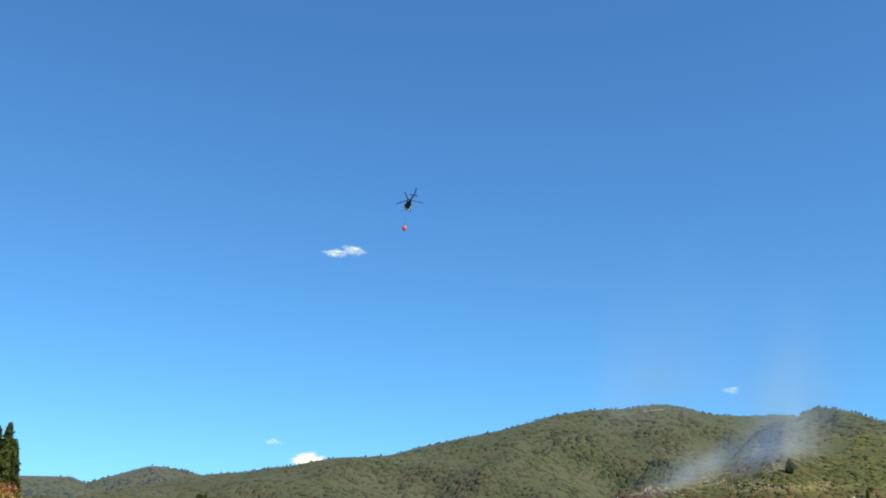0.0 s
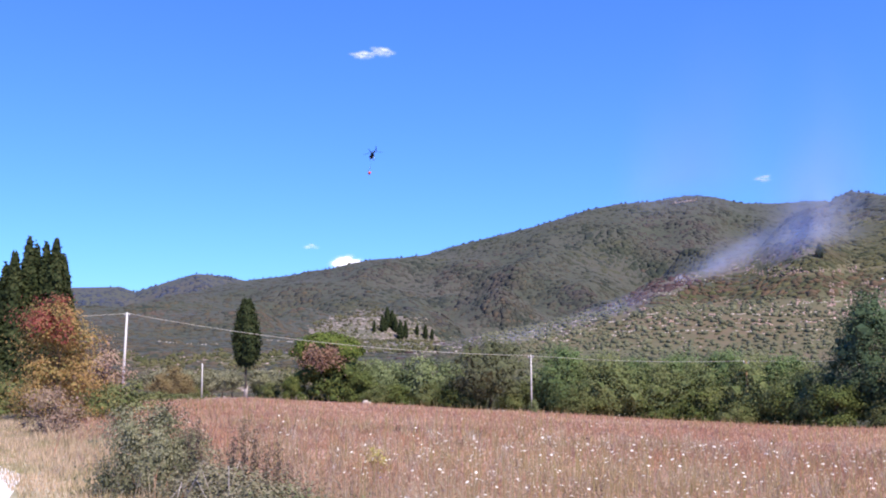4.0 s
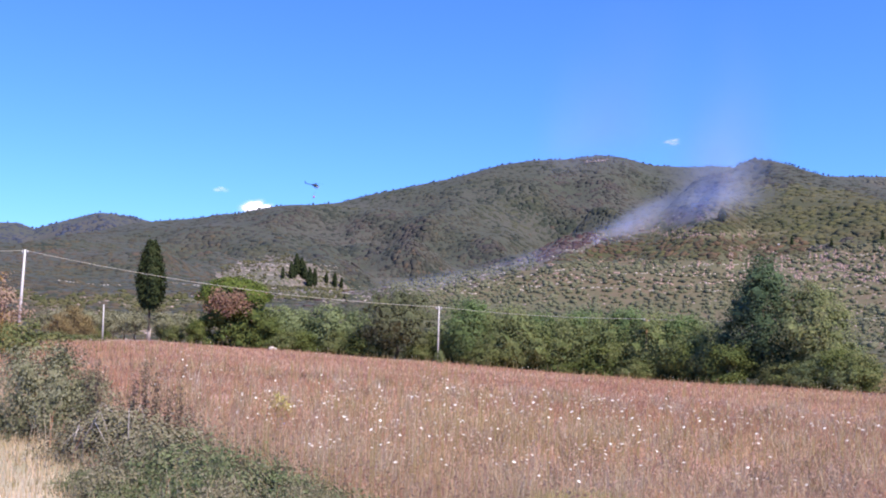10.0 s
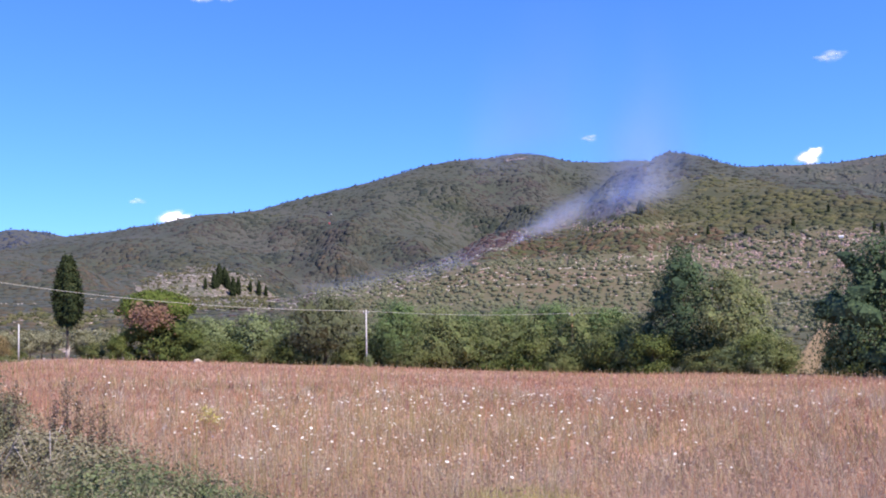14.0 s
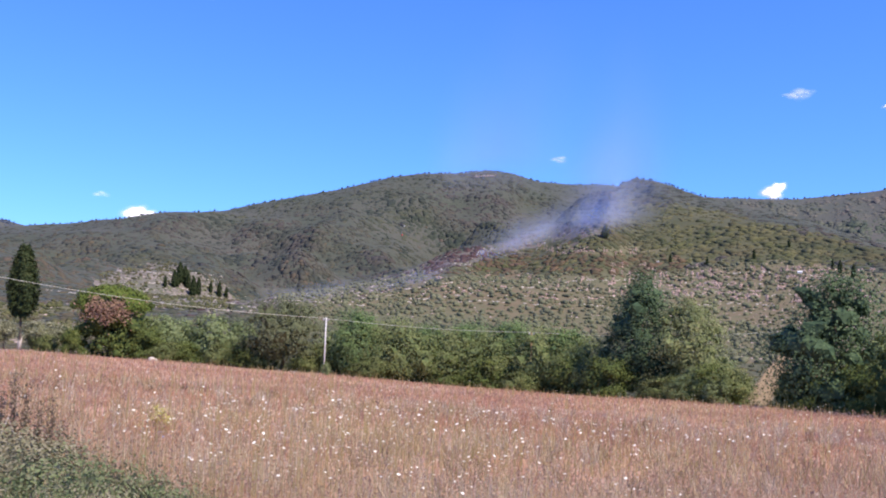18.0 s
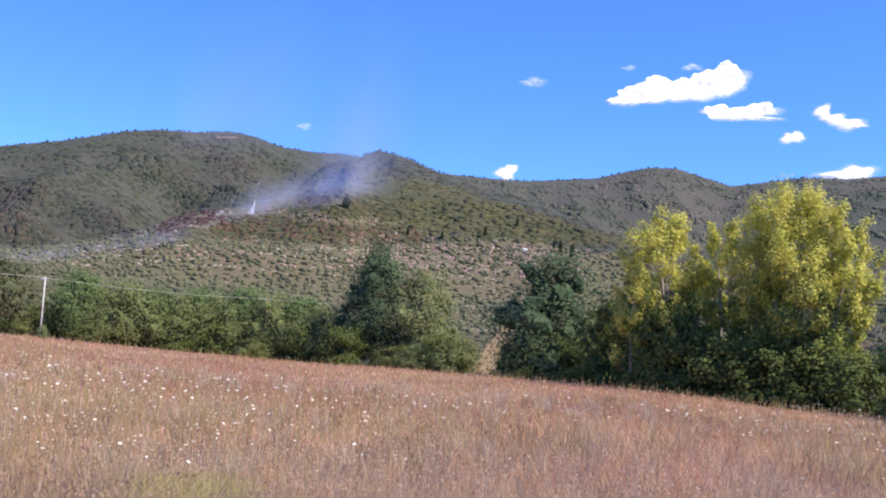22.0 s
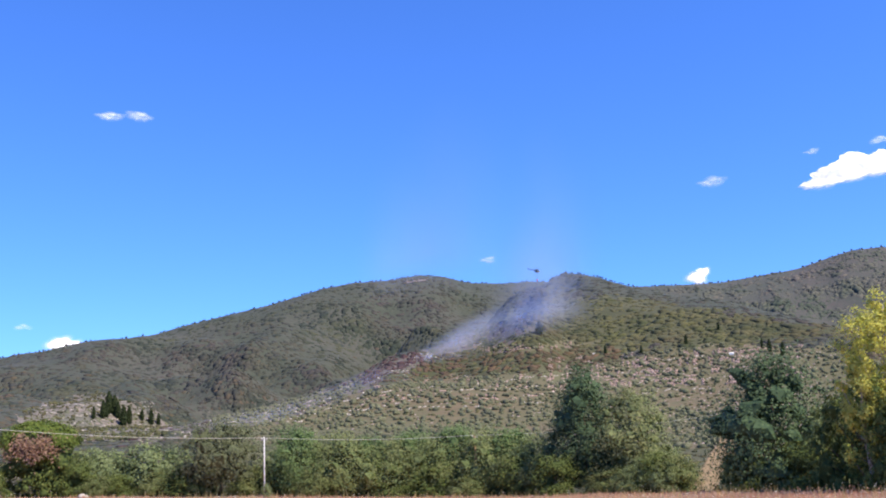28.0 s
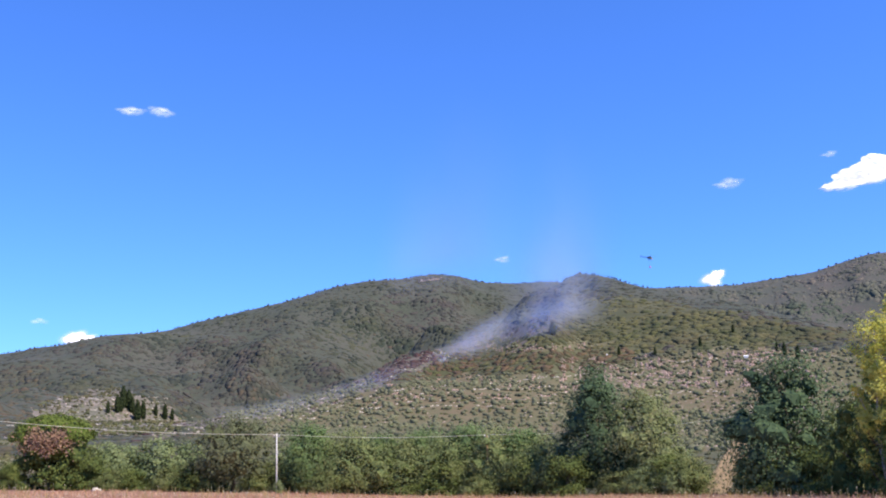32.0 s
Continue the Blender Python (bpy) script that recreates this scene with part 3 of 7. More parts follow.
# ---- woods, groves and scrub on the hills ----
def seen_samples(n, a0, a1, r0=150, r1=4200):
    """Random spots, evenly spread over what shows of the land from the track."""
    cols = np.linspace(a0, a1, 500)
    rr = np.geomspace(r0, r1, 500)
    A, Rr = np.meshgrid(cols, rr, indexing="ij")
    E = np.degrees(np.arctan2(height(A, Rr) - EYE, Rr))
    top = np.maximum.accumulate(E, axis=1)
    d = np.maximum(np.diff(top, axis=1), 0)
    cum = np.cumsum(d, axis=1)
    ci = RNG.choice(500, n, p=cum[:, -1] / cum[:, -1].sum())
    u = RNG.uniform(0, 1, n) * cum[ci, -1]
    ri = np.array([np.searchsorted(cum[c], x) for c, x in zip(ci, u)])
    ri = np.clip(ri, 0, 497)
    a = cols[ci] + RNG.uniform(-0.5, 0.5, n) * (a1 - a0) / 499
    r = rr[ri] + RNG.uniform(0, 1, n) * (rr[ri + 1] - rr[ri])
    z = height(a, r)
    return a, r, z, np.degrees(np.arctan2(z - EYE, r))


def range_at(a, el):
    """Distance at which the land shows at that elevation."""
    rr = np.linspace(130, 3200, 1200)
    e = np.degrees(np.arctan2(height(a + 0 * rr, rr) - EYE, rr))
    return float(rr[np.argmax(e > el)]) if (e > el).any() else float(rr[np.argmax(e)])


def stuff(name, me, label, category):
    return tagged(new(name, me), label, category, kind="stuff")


def build_hills():
    a, r, z, el = seen_samples(98000, -31, 82, 135)
    zz = zone(a + RNG.normal(0, 0.25, len(a)), r, el + RNG.normal(0, 0.12, len(a)))
    zz = np.where(r < 330, zone(a, r, el), zz)
    p = np.stack([r * np.sin(np.radians(a)), r * np.cos(np.radians(a)), z], 1)
    near = r < 1050
    lift = np.array([0, 0, 1.0])
    down = (height(a, r + 4) - height(a, r - 4)) / 8
    across = (height(a + 0.15, r) - height(a - 0.15, r)) / (r * np.radians(0.3))
    sn, cs = np.sin(np.radians(a)), np.cos(np.radians(a))
    fall = np.clip(np.stack([down * sn + across * cs, down * cs - across * sn], 1), -1.2, 1.2)

    def grow(sel, name, mat, lo, hi, label, cat, flat=0.34, sink=-0.13):
        s = RNG.uniform(lo, hi, sel.sum()) * (0.55 + 0.9 * RNG.random(sel.sum()) ** 2)
        stuff(name, lumps(name, p[sel] + lift * (s * sink)[:, None], s, mat, 1, 0.3, flat, slope=fall[sel]), label, cat)

    f, s, b, o, te = (zz == q for q in (FOREST, SCRUB, BURNT, OLIVE, TERRACE))
    pick = RNG.random(len(a))
    turn = RNG.random(len(a)) < kn(a, -26, 0.8, -10, 0.55, -4, 0.2, 4, 0.12, 20, 0.12) * np.clip((4.2 - el) / 2.0, 0.15, 1)
    grow(f & turn & (r < 1500) & (pick < 0.7), "browning_woodland", C_BROWN, 1.6, 3.8, "browning oak and heath on the lower hillside", "woodland")
    heath = f & (a > 38) & (el < 5) & (np.sin(a * 1.7 + el * 2.3) + np.sin(a * 4.1 - el * 5) + RNG.normal(0, 0.5, len(a)) > 0.0)
    grow(heath & (pick < 0.6), "brown_heath", C_BROWN, 2.2, 5.5, "violet-brown heath on the lower slopes", "heath", 0.42, -0.05)
    grow((a > 40) & (r > 260) & (r < 1100) & (el < 2.6) & (pick > 0.88), "slope_bushes", C_FOREST, 1.6, 4.0, "dark green bushes scattered over the lower slope", "scrub", 0.6, 0.1)
    f = f & ~heath & ~(turn & (r < 1500))
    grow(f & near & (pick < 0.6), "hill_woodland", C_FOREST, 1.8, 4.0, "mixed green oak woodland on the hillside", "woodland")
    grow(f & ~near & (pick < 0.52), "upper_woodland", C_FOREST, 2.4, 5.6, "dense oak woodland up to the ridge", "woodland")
    grow((zz == FAR) & (a < 0), "hazy_woodland", C_HAZE, 4.0, 7.5, "woodland on the farthest ridge, blue haze put into its colour", "woodland")
    grow((zz == FAR) & (a >= 0), "far_woodland", C_FAR, 4.5, 10.5, "dark woodland on the far mountains, its colour lifted for haze", "woodland", 0.34, -0.17)
    rust = s & (r > 330) & (a > 9.5) & (a < 25) & (el < 4.1) & (np.sin(a * 3.3 + el * 4) + np.sin(a * 7.1 - el * 9) + RNG.normal(0, 0.5, len(a)) > -0.5)
    grow(rust & (pick < 0.6), "rusty_scrub", C_RUST, 1.3, 3.0, "rust-brown scrub in a band above the olives", "scrub", 0.4, 0.0)
    s = s & ~rust
    grow(s & (r > 330) & (pick < 0.5), "hillside_scrub", C_SCRUB, 1.4, 3.8, "yellow-green scrub on the dry slope", "scrub", 0.34, -0.06)
    red = b & (a > 7.8) & (a < 13.2) & (el > burn_line(a) - 0.2)
    grow((red & (pick < 0.95)) | (b & ~red & (pick < 0.12)), "scorched_scrub", C_BURNT, 1.1, 2.4, "scorched purple-brown scrub along the burnt strip", "scrub", 0.45, 0.0)
    grow(b & ~red & (pick > 0.5), "singed_scrub", C_OLIVE, 0.7, 1.6, "grey-green scrub left standing along the burnt strip", "scrub", 0.45, 0.0)
    grow((s & (r <= 330) & (pick < 0.3)) | (o & (pick < np.where(a < -9, 0.35, np.where(a < 0, 0.22, 0.12)))), "terrace_bushes", C_SCRUB, 0.5, 1.3, "green bushes between the olive terraces", "scrub", 0.5, 0.0)
    grow(te & (pick > 0.62), "terrace_grove", C_OLIVE, 0.9, 1.9, "grey-green olives crowded on the old terraces", "olive grove", 0.5, 0.0)
    # single trees that stand out along the ridges
    ra = np.sort(np.concatenate([RNG.uniform(-21, 30, 330), RNG.uniform(30, 76, 260)]))
    reach = np.geomspace(420, 3400, 420)
    prof = np.degrees(np.arctan2(height(ra[:, None], reach[None]) - EYE, reach[None]))
    rr_ = reach[np.argmax(prof, axis=1)]
    rs_ = (0.6 + 1.3 * RNG.random(len(ra)) ** 2) * np.where(rr_ > 2200, 2.0, 1.1)
    rp = np.stack([rr_ * np.sin(np.radians(ra)), rr_ * np.cos(np.radians(ra)), height(ra, rr_) + rs_ * 0.45 + 0.4], 1)
    stuff("ridge_trees", lumps("ridge_trees", rp, rs_, C_FOREST, 1, 0.3, 1.0), "dark trees standing along the ridge line", "woodland")
    # olives in rows across the slope
    for name, label, a0, a1, r0, r1, turn, gap, lo, hi in (
            ("olive_grove", "grey-green olive trees in rows on the spur", 0.5, 40, 300, 1000, 21, 4.4, 1.4, 2.6),
            ("terraced_olives", "olive trees on pale terraces below the wood", -30, -1.5, 290, 1150, -8, 4.6, 1.2, 2.2)):
        g = np.arange(-140, 140) * gap
        U, V = np.meshgrid(g, g)
        U, V = U.ravel() + RNG.normal(0, 1.1, U.size), V.ravel() * 1.05 + 600 + RNG.normal(0, 0.8, U.size)
        c, s_ = math.cos(radians(turn)), math.sin(radians(turn))
        x, y = c * U + s_ * V, -s_ * U + c * V
        oa, orr = np.degrees(np.arctan2(x, y)), np.hypot(x, y)
        keep = (oa > a0) & (oa < a1) & (orr > r0) & (orr < r1)
        x, y, oa, orr = x[keep], y[keep], oa[keep], orr[keep]
        oz = height(oa, orr)
        k2 = np.isin(zone(oa, orr, np.degrees(np.arctan2(oz - EYE, orr))), (OLIVE, TERRACE)) & (RNG.random(len(x)) < np.where(oa > 23, 0.8, 1.0) * (0.62 + 0.35 * np.sin(x * 0.043 + 1.5 * np.sin(y * 0.021)) * np.sin(y * 0.037 + x * 0.012) + 0.1))
        pts = np.stack([x, y, oz], 1)[k2]
        qa, qr = oa[k2], orr[k2]
        dn = (height(qa, qr + 4) - height(qa, qr - 4)) / 8
        lie = np.clip(np.stack([dn * np.sin(np.radians(qa)), dn * np.cos(np.radians(qa))], 1), -1, 1)
        sz = RNG.uniform(lo * 0.6, hi, len(pts))
        two = np.concatenate([pts + lift * (sz * 0.2)[:, None], pts + np.stack([RNG.normal(0, 0.7, len(sz)), RNG.normal(0, 0.7, len(sz)), 0.15 + 0 * sz], 1) * sz[:, None]])
        stuff(name, lumps(name, two, np.concatenate([sz * 0.72, sz * 0.5]), C_OLIVE if a0 > 0 else C_SCRUB, 1, 0.35, 0.8, slope=0.5 * np.concatenate([lie, lie])), label, "olive grove")
    # pale terrace walls and outcrops
    sel = (te & (pick < 0.16)) | (o & (a < 22) & (pick > np.where(a < 0, 0.93, 0.97))) | (o & (a >= 22) & (pick > 0.85)) | (b & (pick > 0.96))
    sel = sel | ((zz == FAR) & (((np.abs(a - 54.8) < 0.5) & (np.abs(el - 4.0) < 0.25)) | ((np.abs(a - 69.8) < 1.6) & (np.abs(el - 3.3) < 0.45) & (pick < 0.5)) | ((np.abs(a - 52.0) < 1.0) & (np.abs(el - 8.05) < 0.1))))
    sel = sel | ((r > 1400) & (np.abs(a - 12.9) < 0.8) & (np.abs(el - 8.6) < 0.12)) | ((np.abs(a - 6.4) < 0.2) & (np.abs(el - 5.35) < 0.06))
    n = int(sel.sum())
    sz = np.stack([RNG.uniform(0.3, 1.2, n), RNG.uniform(0.3, 0.6, n), RNG.uniform(0.2, 0.5, n)], 1) * np.where(r[sel] > 1200, 2.0, 1.0)[:, None]
    rows_a, rows_e = [], []
    for e0 in (0.35, 0.62, 0.9, 1.2, 1.5, 1.85):
        aa = np.arange(-8.6, -2.4, 0.10)
        rows_a.append(aa)
        rows_e.append(e0 + 0.08 * np.sin(aa * 1.9 + e0 * 5))
    aa = np.arange(-2.0, 18.0, 0.07)
    rows_a.append(aa)
    rows_e.append(burn_line(aa) - 0.15 + 0.25 * np.sin(aa * 3) + RNG.normal(0, 0.22, len(aa)))
    top_e = lambda q: kn(q, 1, 0.7, 9, 1.9, 12, 2.6, 20, 2.9, 24, 3.5, 30, 3.9, 36, 3.4)
    for share in (0.34, 0.5, 0.66, 0.82):
        aa = np.arange(4.0, 34.0, 0.16)
        rows_a.append(aa)
        rows_e.append(share * top_e(aa) + 0.07 * np.sin(aa * 1.3 + share * 9) + RNG.normal(0, 0.02, len(aa)))
    aa = np.arange(-19.0, -10.0, 0.2)
    rows_a.append(aa)
    rows_e.append(0.45 + 0.12 * np.sin(aa * 0.9))
    wa, we = np.concatenate(rows_a), np.concatenate(rows_e)
    keep = RNG.random(len(wa)) < np.where(wa > -2.2, 0.45, 0.55)
    wa, we = wa[keep], we[keep]
    wr = np.array([range_at(q, e) for q, e in zip(wa, we)])
    wp = np.stack([wr * np.sin(np.radians(wa)), wr * np.cos(np.radians(wa)), height(wa, wr)], 1)
    ws = np.stack([RNG.uniform(0.5, 1.4, len(wa)), RNG.uniform(0.3, 0.6, len(wa)), RNG.uniform(0.25, 0.6, len(wa))], 1)
    # bare soil lanes that climb between the olives
    la, le = [], []
    for a0 in (17.5, 18.1, 18.8, 19.3, 20.6):
        e = np.arange(1.8, RNG.uniform(2.4, 2.75), 0.05)
        e = e[RNG.random(len(e)) < 0.75]
        la.append(a0 + 0.32 * (e - 1.7) + RNG.normal(0, 0.04, len(e)))
        le.append(e)
    for k in range(34):
        a0, e0 = RNG.uniform(9.5, 24), RNG.uniform(1.2, 2.6)
        m = RNG.integers(3, 8)
        la.append(a0 + np.arange(m) * 0.06 + RNG.normal(0, 0.04, m))
        le.append(e0 + RNG.normal(0, 0.04, m))
    for a0 in np.arange(20.5, 35.5, 0.15):
        for e0, e1 in ((1.55, 2.05), (2.15, 2.6), (2.7, 3.2), (3.25, 3.6)):
            if RNG.random() < 0.42 + 0.25 * math.sin(a0 * 1.9 + e0 * 3):
                e = np.arange(e0 + RNG.uniform(0, 0.15), e1 - RNG.uniform(0, 0.15), 0.055)
                la.append(a0 + 0.04 * (e - e0) + RNG.normal(0, 0.018, len(e)))
                le.append(e)
    for a0 in np.arange(16.4, 22.6, 0.17):
        if RNG.random() < 0.6:
            e = np.arange(4.1, RNG.uniform(4.25, 4.5), 0.06) + 0.1 * math.sin(a0 * 2)
            la.append(a0 + RNG.normal(0, 0.02, len(e)))
            le.append(e)
    for k in range(44):
        a0, e0 = RNG.uniform(22.5, 34.5), RNG.uniform(1.6, 3.5)
        m = RNG.integers(5, 13)
        la.append(a0 + np.arange(m) * 0.07 + RNG.normal(0, 0.03, m))
        le.append(e0 + RNG.normal(0, 0.035, m))
    la, le = np.concatenate(la), np.concatenate(le)
    lr = np.array([range_at(q, e) for q, e in zip(la, le)])
    lp = np.stack([lr * np.sin(np.radians(la)), lr * np.cos(np.radians(la)), height(la, lr)], 1)
    ls = np.stack([RNG.uniform(0.5, 1.3, len(la)), RNG.uniform(0.6, 1.8, len(la)), RNG.uniform(0.25, 0.6, len(la))], 1)
    stuff("bare_lanes", lumps("bare_lanes", lp, ls, M_LANE, 1, 0.25), "pale pinkish bare soil lanes between the olives", "soil")
    ta, te_ = [], []
    for e0 in (2.5, 2.8, 3.05, 3.3, 3.6):
        q = np.arange(65.6, 70.6, 0.09)
        q = q[RNG.random(len(q)) < 0.6]
        ta.append(q)
        te_.append(e0 + 0.1 * np.sin(q * 1.7 + e0 * 4) + RNG.normal(0, 0.03, len(q)))
    ta, te_ = np.concatenate(ta), np.concatenate(te_)
    tr_ = np.array([range_at(q, e) for q, e in zip(ta, te_)])
    tp = np.stack([tr_ * np.sin(np.radians(ta)), tr_ * np.cos(np.radians(ta)), height(ta, tr_)], 1)
    stuff("ruined_terraces", lumps("ruined_terraces", tp, np.stack([RNG.uniform(1.0, 3.2, len(ta)), RNG.uniform(1.0, 2.2, len(ta)), RNG.uniform(0.6, 1.5, len(ta))], 1), M_RUBBLE, 1, 0.3), "violet-brown ruined terrace walls on the far slope", "stone walls")
    ka = RNG.uniform(12.3, 13.6, 30)
    kr = np.array([range_at(q, main_el(q) - 0.42 + RNG.normal(0, 0.04)) for q in ka])
    kp = np.stack([kr * np.sin(np.radians(ka)), kr * np.cos(np.radians(ka)), height(ka, kr) + 2.0], 1)
    stuff("ridge_rocks", lumps("ridge_rocks", kp, RNG.uniform(0.8, 2.0, 30), M_RUBBLE, 1, 0.3, 0.6), "pinkish rock outcrop below the summit", "rocks")
    stuff("dry_stone_walls", lumps("dry_stone_walls", wp, ws, M_STONE, 1, 0.25), "low pale dry-stone walls along the terraces", "stone walls")
    stuff("terrace_stones", lumps("terrace_stones", p[sel], sz, M_RUBBLE, 1, 0.3), "pale dry-stone terrace walls and rubble", "stones")


build_hills()


# ---- trees and bushes ----
def crown_points(h, w, profile, blobs, n, start, rough=1.0, up=0.3, rise=0.85, loose=0.22):
    """Leaf spots and normals of an uneven crown of drooping sprays set in an outline. profile: radius share by height share."""
    blobs = int(blobs * 2.2)
    t = RNG.uniform(0, 1, blobs)
    zc = start + t * (h - start)
    ang = RNG.uniform(0, 2 * np.pi, blobs)
    swell = 1 + 0.16 * np.sin(ang * 2 + t * 5 + h) + 0.10 * np.sin(ang * 5 - t * 9)
    rad = np.interp(t, np.linspace(0, 1, len(profile)), profile) * w / 2 * swell
    dist = rad * np.sqrt(RNG.uniform(0.08, 0.95, blobs))
    c = np.stack([np.cos(ang) * dist, np.sin(ang) * dist, zc], 1)
    br = (0.18 * rad + 0.046 * w) * RNG.uniform(0.5, 1.5, blobs) * rough
    share = br**1.7 / (br**1.7).sum()
    idx = RNG.choice(blobs, n, p=share)
    out = np.stack([np.cos(ang), np.sin(ang), RNG.normal(0.15, 0.35, blobs)], 1)
    along = RNG.normal(0, 0.72, n)
    d = RNG.normal(size=(n, 3)) * np.array([0.46, 0.46, 0.36 * rise / 0.85]) * (1 + loose)
    d += out[idx] * along[:, None]
    d[:, 2] -= 0.22 * along**2
    pts = c[idx] + d * br[idx][:, None]
    pts[:, 2] = np.maximum(pts[:, 2], 0.1)
    nor = (pts - np.array([0, 0, 0.42 * h])) / np.array([w / 2, w / 2, h / 2])
    nor = 0.7 * nor + 0.75 * d + RNG.normal(0, 0.38, (n, 3)) + np.array([0, 0, up])
    return pts, nor, c, br, idx


def spindle_points(h, w, profile, n, start):
    """Leaf spots of a tight upright crown with ragged vertical tufts."""
    t = RNG.uniform(0, 1, n)
    ang = RNG.uniform(0, 2 * np.pi, n)
    rad = np.interp(t, np.linspace(0, 1, len(profile)), profile) * w / 2
    ridge = 1 + 0.16 * np.sin(ang * 5 + t * 3) + 0.10 * np.sin(ang * 9 - t * 17) + 0.08 * np.sin(t * 43 + ang * 3)
    rad = rad * ridge * np.clip(RNG.normal(0.93, 0.12, n), 0.4, 1.3)
    p = np.stack([np.cos(ang) * rad, np.sin(ang) * rad, start + t * (h - start) + RNG.normal(0, 0.02 * h, n)], 1)
    nor = np.stack([np.cos(ang), np.sin(ang), 0.25 + 0 * ang], 1) + RNG.normal(0, 0.5, (n, 3))
    return p, nor, p[:12], np.full(12, 0.1), RNG.integers(0, 12, n)


def tree(name, label, category, h, w, profile, leaf, mat, n=2600, blobs=26, start=0.15, trunk=0.16, bark=None, limbs=5, lean=0.0, group="", rough=1.0, up=0.45, core=0.62, rise=0.85, loose=0.22):
    """A tree or bush as a thing: trunk, limbs and a crown of small leaves."""
    root = tagged(new(name), label, category, group)
    pts, nor, c, br, spray = spindle_points(h, w, profile, n, start * h) if rough >= 1.5 else crown_points(h, w, profile, blobs, n, start * h, rough, up, rise, loose)
    pts[:, 0] += lean * pts[:, 2]
    bark = bark or M_BARK
    top = h * 0.8
    k = 6
    line = [(lean * top * i / k + 0.12 * w * 0.2 * math.sin(i * 1.7), 0.03 * w * math.cos(i * 2.3), top * i / k - (0.15 if i == 0 else 0)) for i in range(k + 1)]
    part("trunk", tube_mesh("trunk", line, [trunk * (1 - 0.13 * i) for i in range(k + 1)], bark, 8), root)
    order = np.argsort(-br)
    for j in order[:limbs]:
        e = Vector(c[j]) + Vector((lean * c[j][2], 0, 0))
        s = Vector(line[2]).lerp(Vector(line[3]), RNG.random())
        if e.z < s.z:
            s.z = max(0.1, e.z * 0.6)
        mid = s.lerp(e, 0.5) + Vector((0, 0, 0.06 * h))
        part("limb", tube_mesh("limb", [s, mid, e], [trunk * 0.5, trunk * 0.33, trunk * 0.12], bark, 6), root)
    n = int(n)
    size = RNG.uniform(0.7, 1.35, n) * leaf
    pick = None
    if isinstance(mat, list):
        pick = (pts[:, 2] / h + RNG.normal(0, 0.12, n) + 0.12 * np.sin(pts[:, 0] * 1.1 + pts[:, 1]) > 0.55).astype(int)
    tone = np.clip(RNG.random(len(c))[spray] + RNG.normal(0, 0.14, n), 0, 1)
    part("crown", leaves("crown", pts, nor, size, mat, index=pick, tone=tone, far=leaf > 0.14), root)
    # leaf-coloured lumps added inside the crown to block light and deepen its shade
    if core and rough < 1.5:
        inner = np.array(c) + np.stack([lean * c[:, 2], 0 * c[:, 2], 0 * c[:, 2]], 1)
        s = np.minimum(br * core * RNG.uniform(0.5, 1.0, len(br)), np.maximum(inner[:, 2] - 0.05, 0.03))
        low = (inner[:, 2] < 0.9 * h) & (np.arange(len(inner)) % 5 < 3)
        part("inner_foliage", lumps("inner_foliage", inner[low], s[low], mat[0] if isinstance(mat, list) else mat, 1, 0.45, smooth=False), root)
    return root


def put(ob, a, r, turn=0.0, s=1.0, sz=None):
    ob.matrix_basis = Matrix.LocRotScale(at(a, r), Euler((0, 0, radians(turn))), (s, s, sz or s))
    return ob


def more(ob, a, r, turn, s, sz=None):
    scale = ob.scale.copy()
    ob.scale = (1, 1, 1)
    c = copy_thing(ob, Matrix.LocRotScale(at(a, r), Euler((0, 0, radians(turn))), (s, s, sz or s)))
    ob.scale = scale
    return c


ROUND = [0.55, 0.9, 1.0, 0.95, 0.75, 0.35]
BUSH = [0.85, 1.0, 0.95, 0.8, 0.5]
TALL = [0.5, 0.8, 1.0, 0.95, 0.85, 0.7, 0.4]
COLUMN = [0.6, 0.95, 1.0, 0.95, 0.8, 0.55, 0.2]

# cypress on a bare trunk at the field's far corner
cyp = put(tree("cypress", "tall dark cypress on a bare trunk by the field", "cypress tree", 14.8, 3.7, [0.5, 0.9, 1.0, 0.95, 0.8, 0.6, 0.3], 0.34, GREEN_CYPRESS, 9000, 90, 0.34, 0.28, rough=1.7), -13.25, 150)
part("whitewash", tube_mesh("whitewash", [(0, 0, -0.1), (0.05, 0, 1.0), (0.1, 0, 2.0)], [0.30, 0.28, 0.26], M_PALE_BARK, 10), cyp, "whitewashed foot of the trunk")

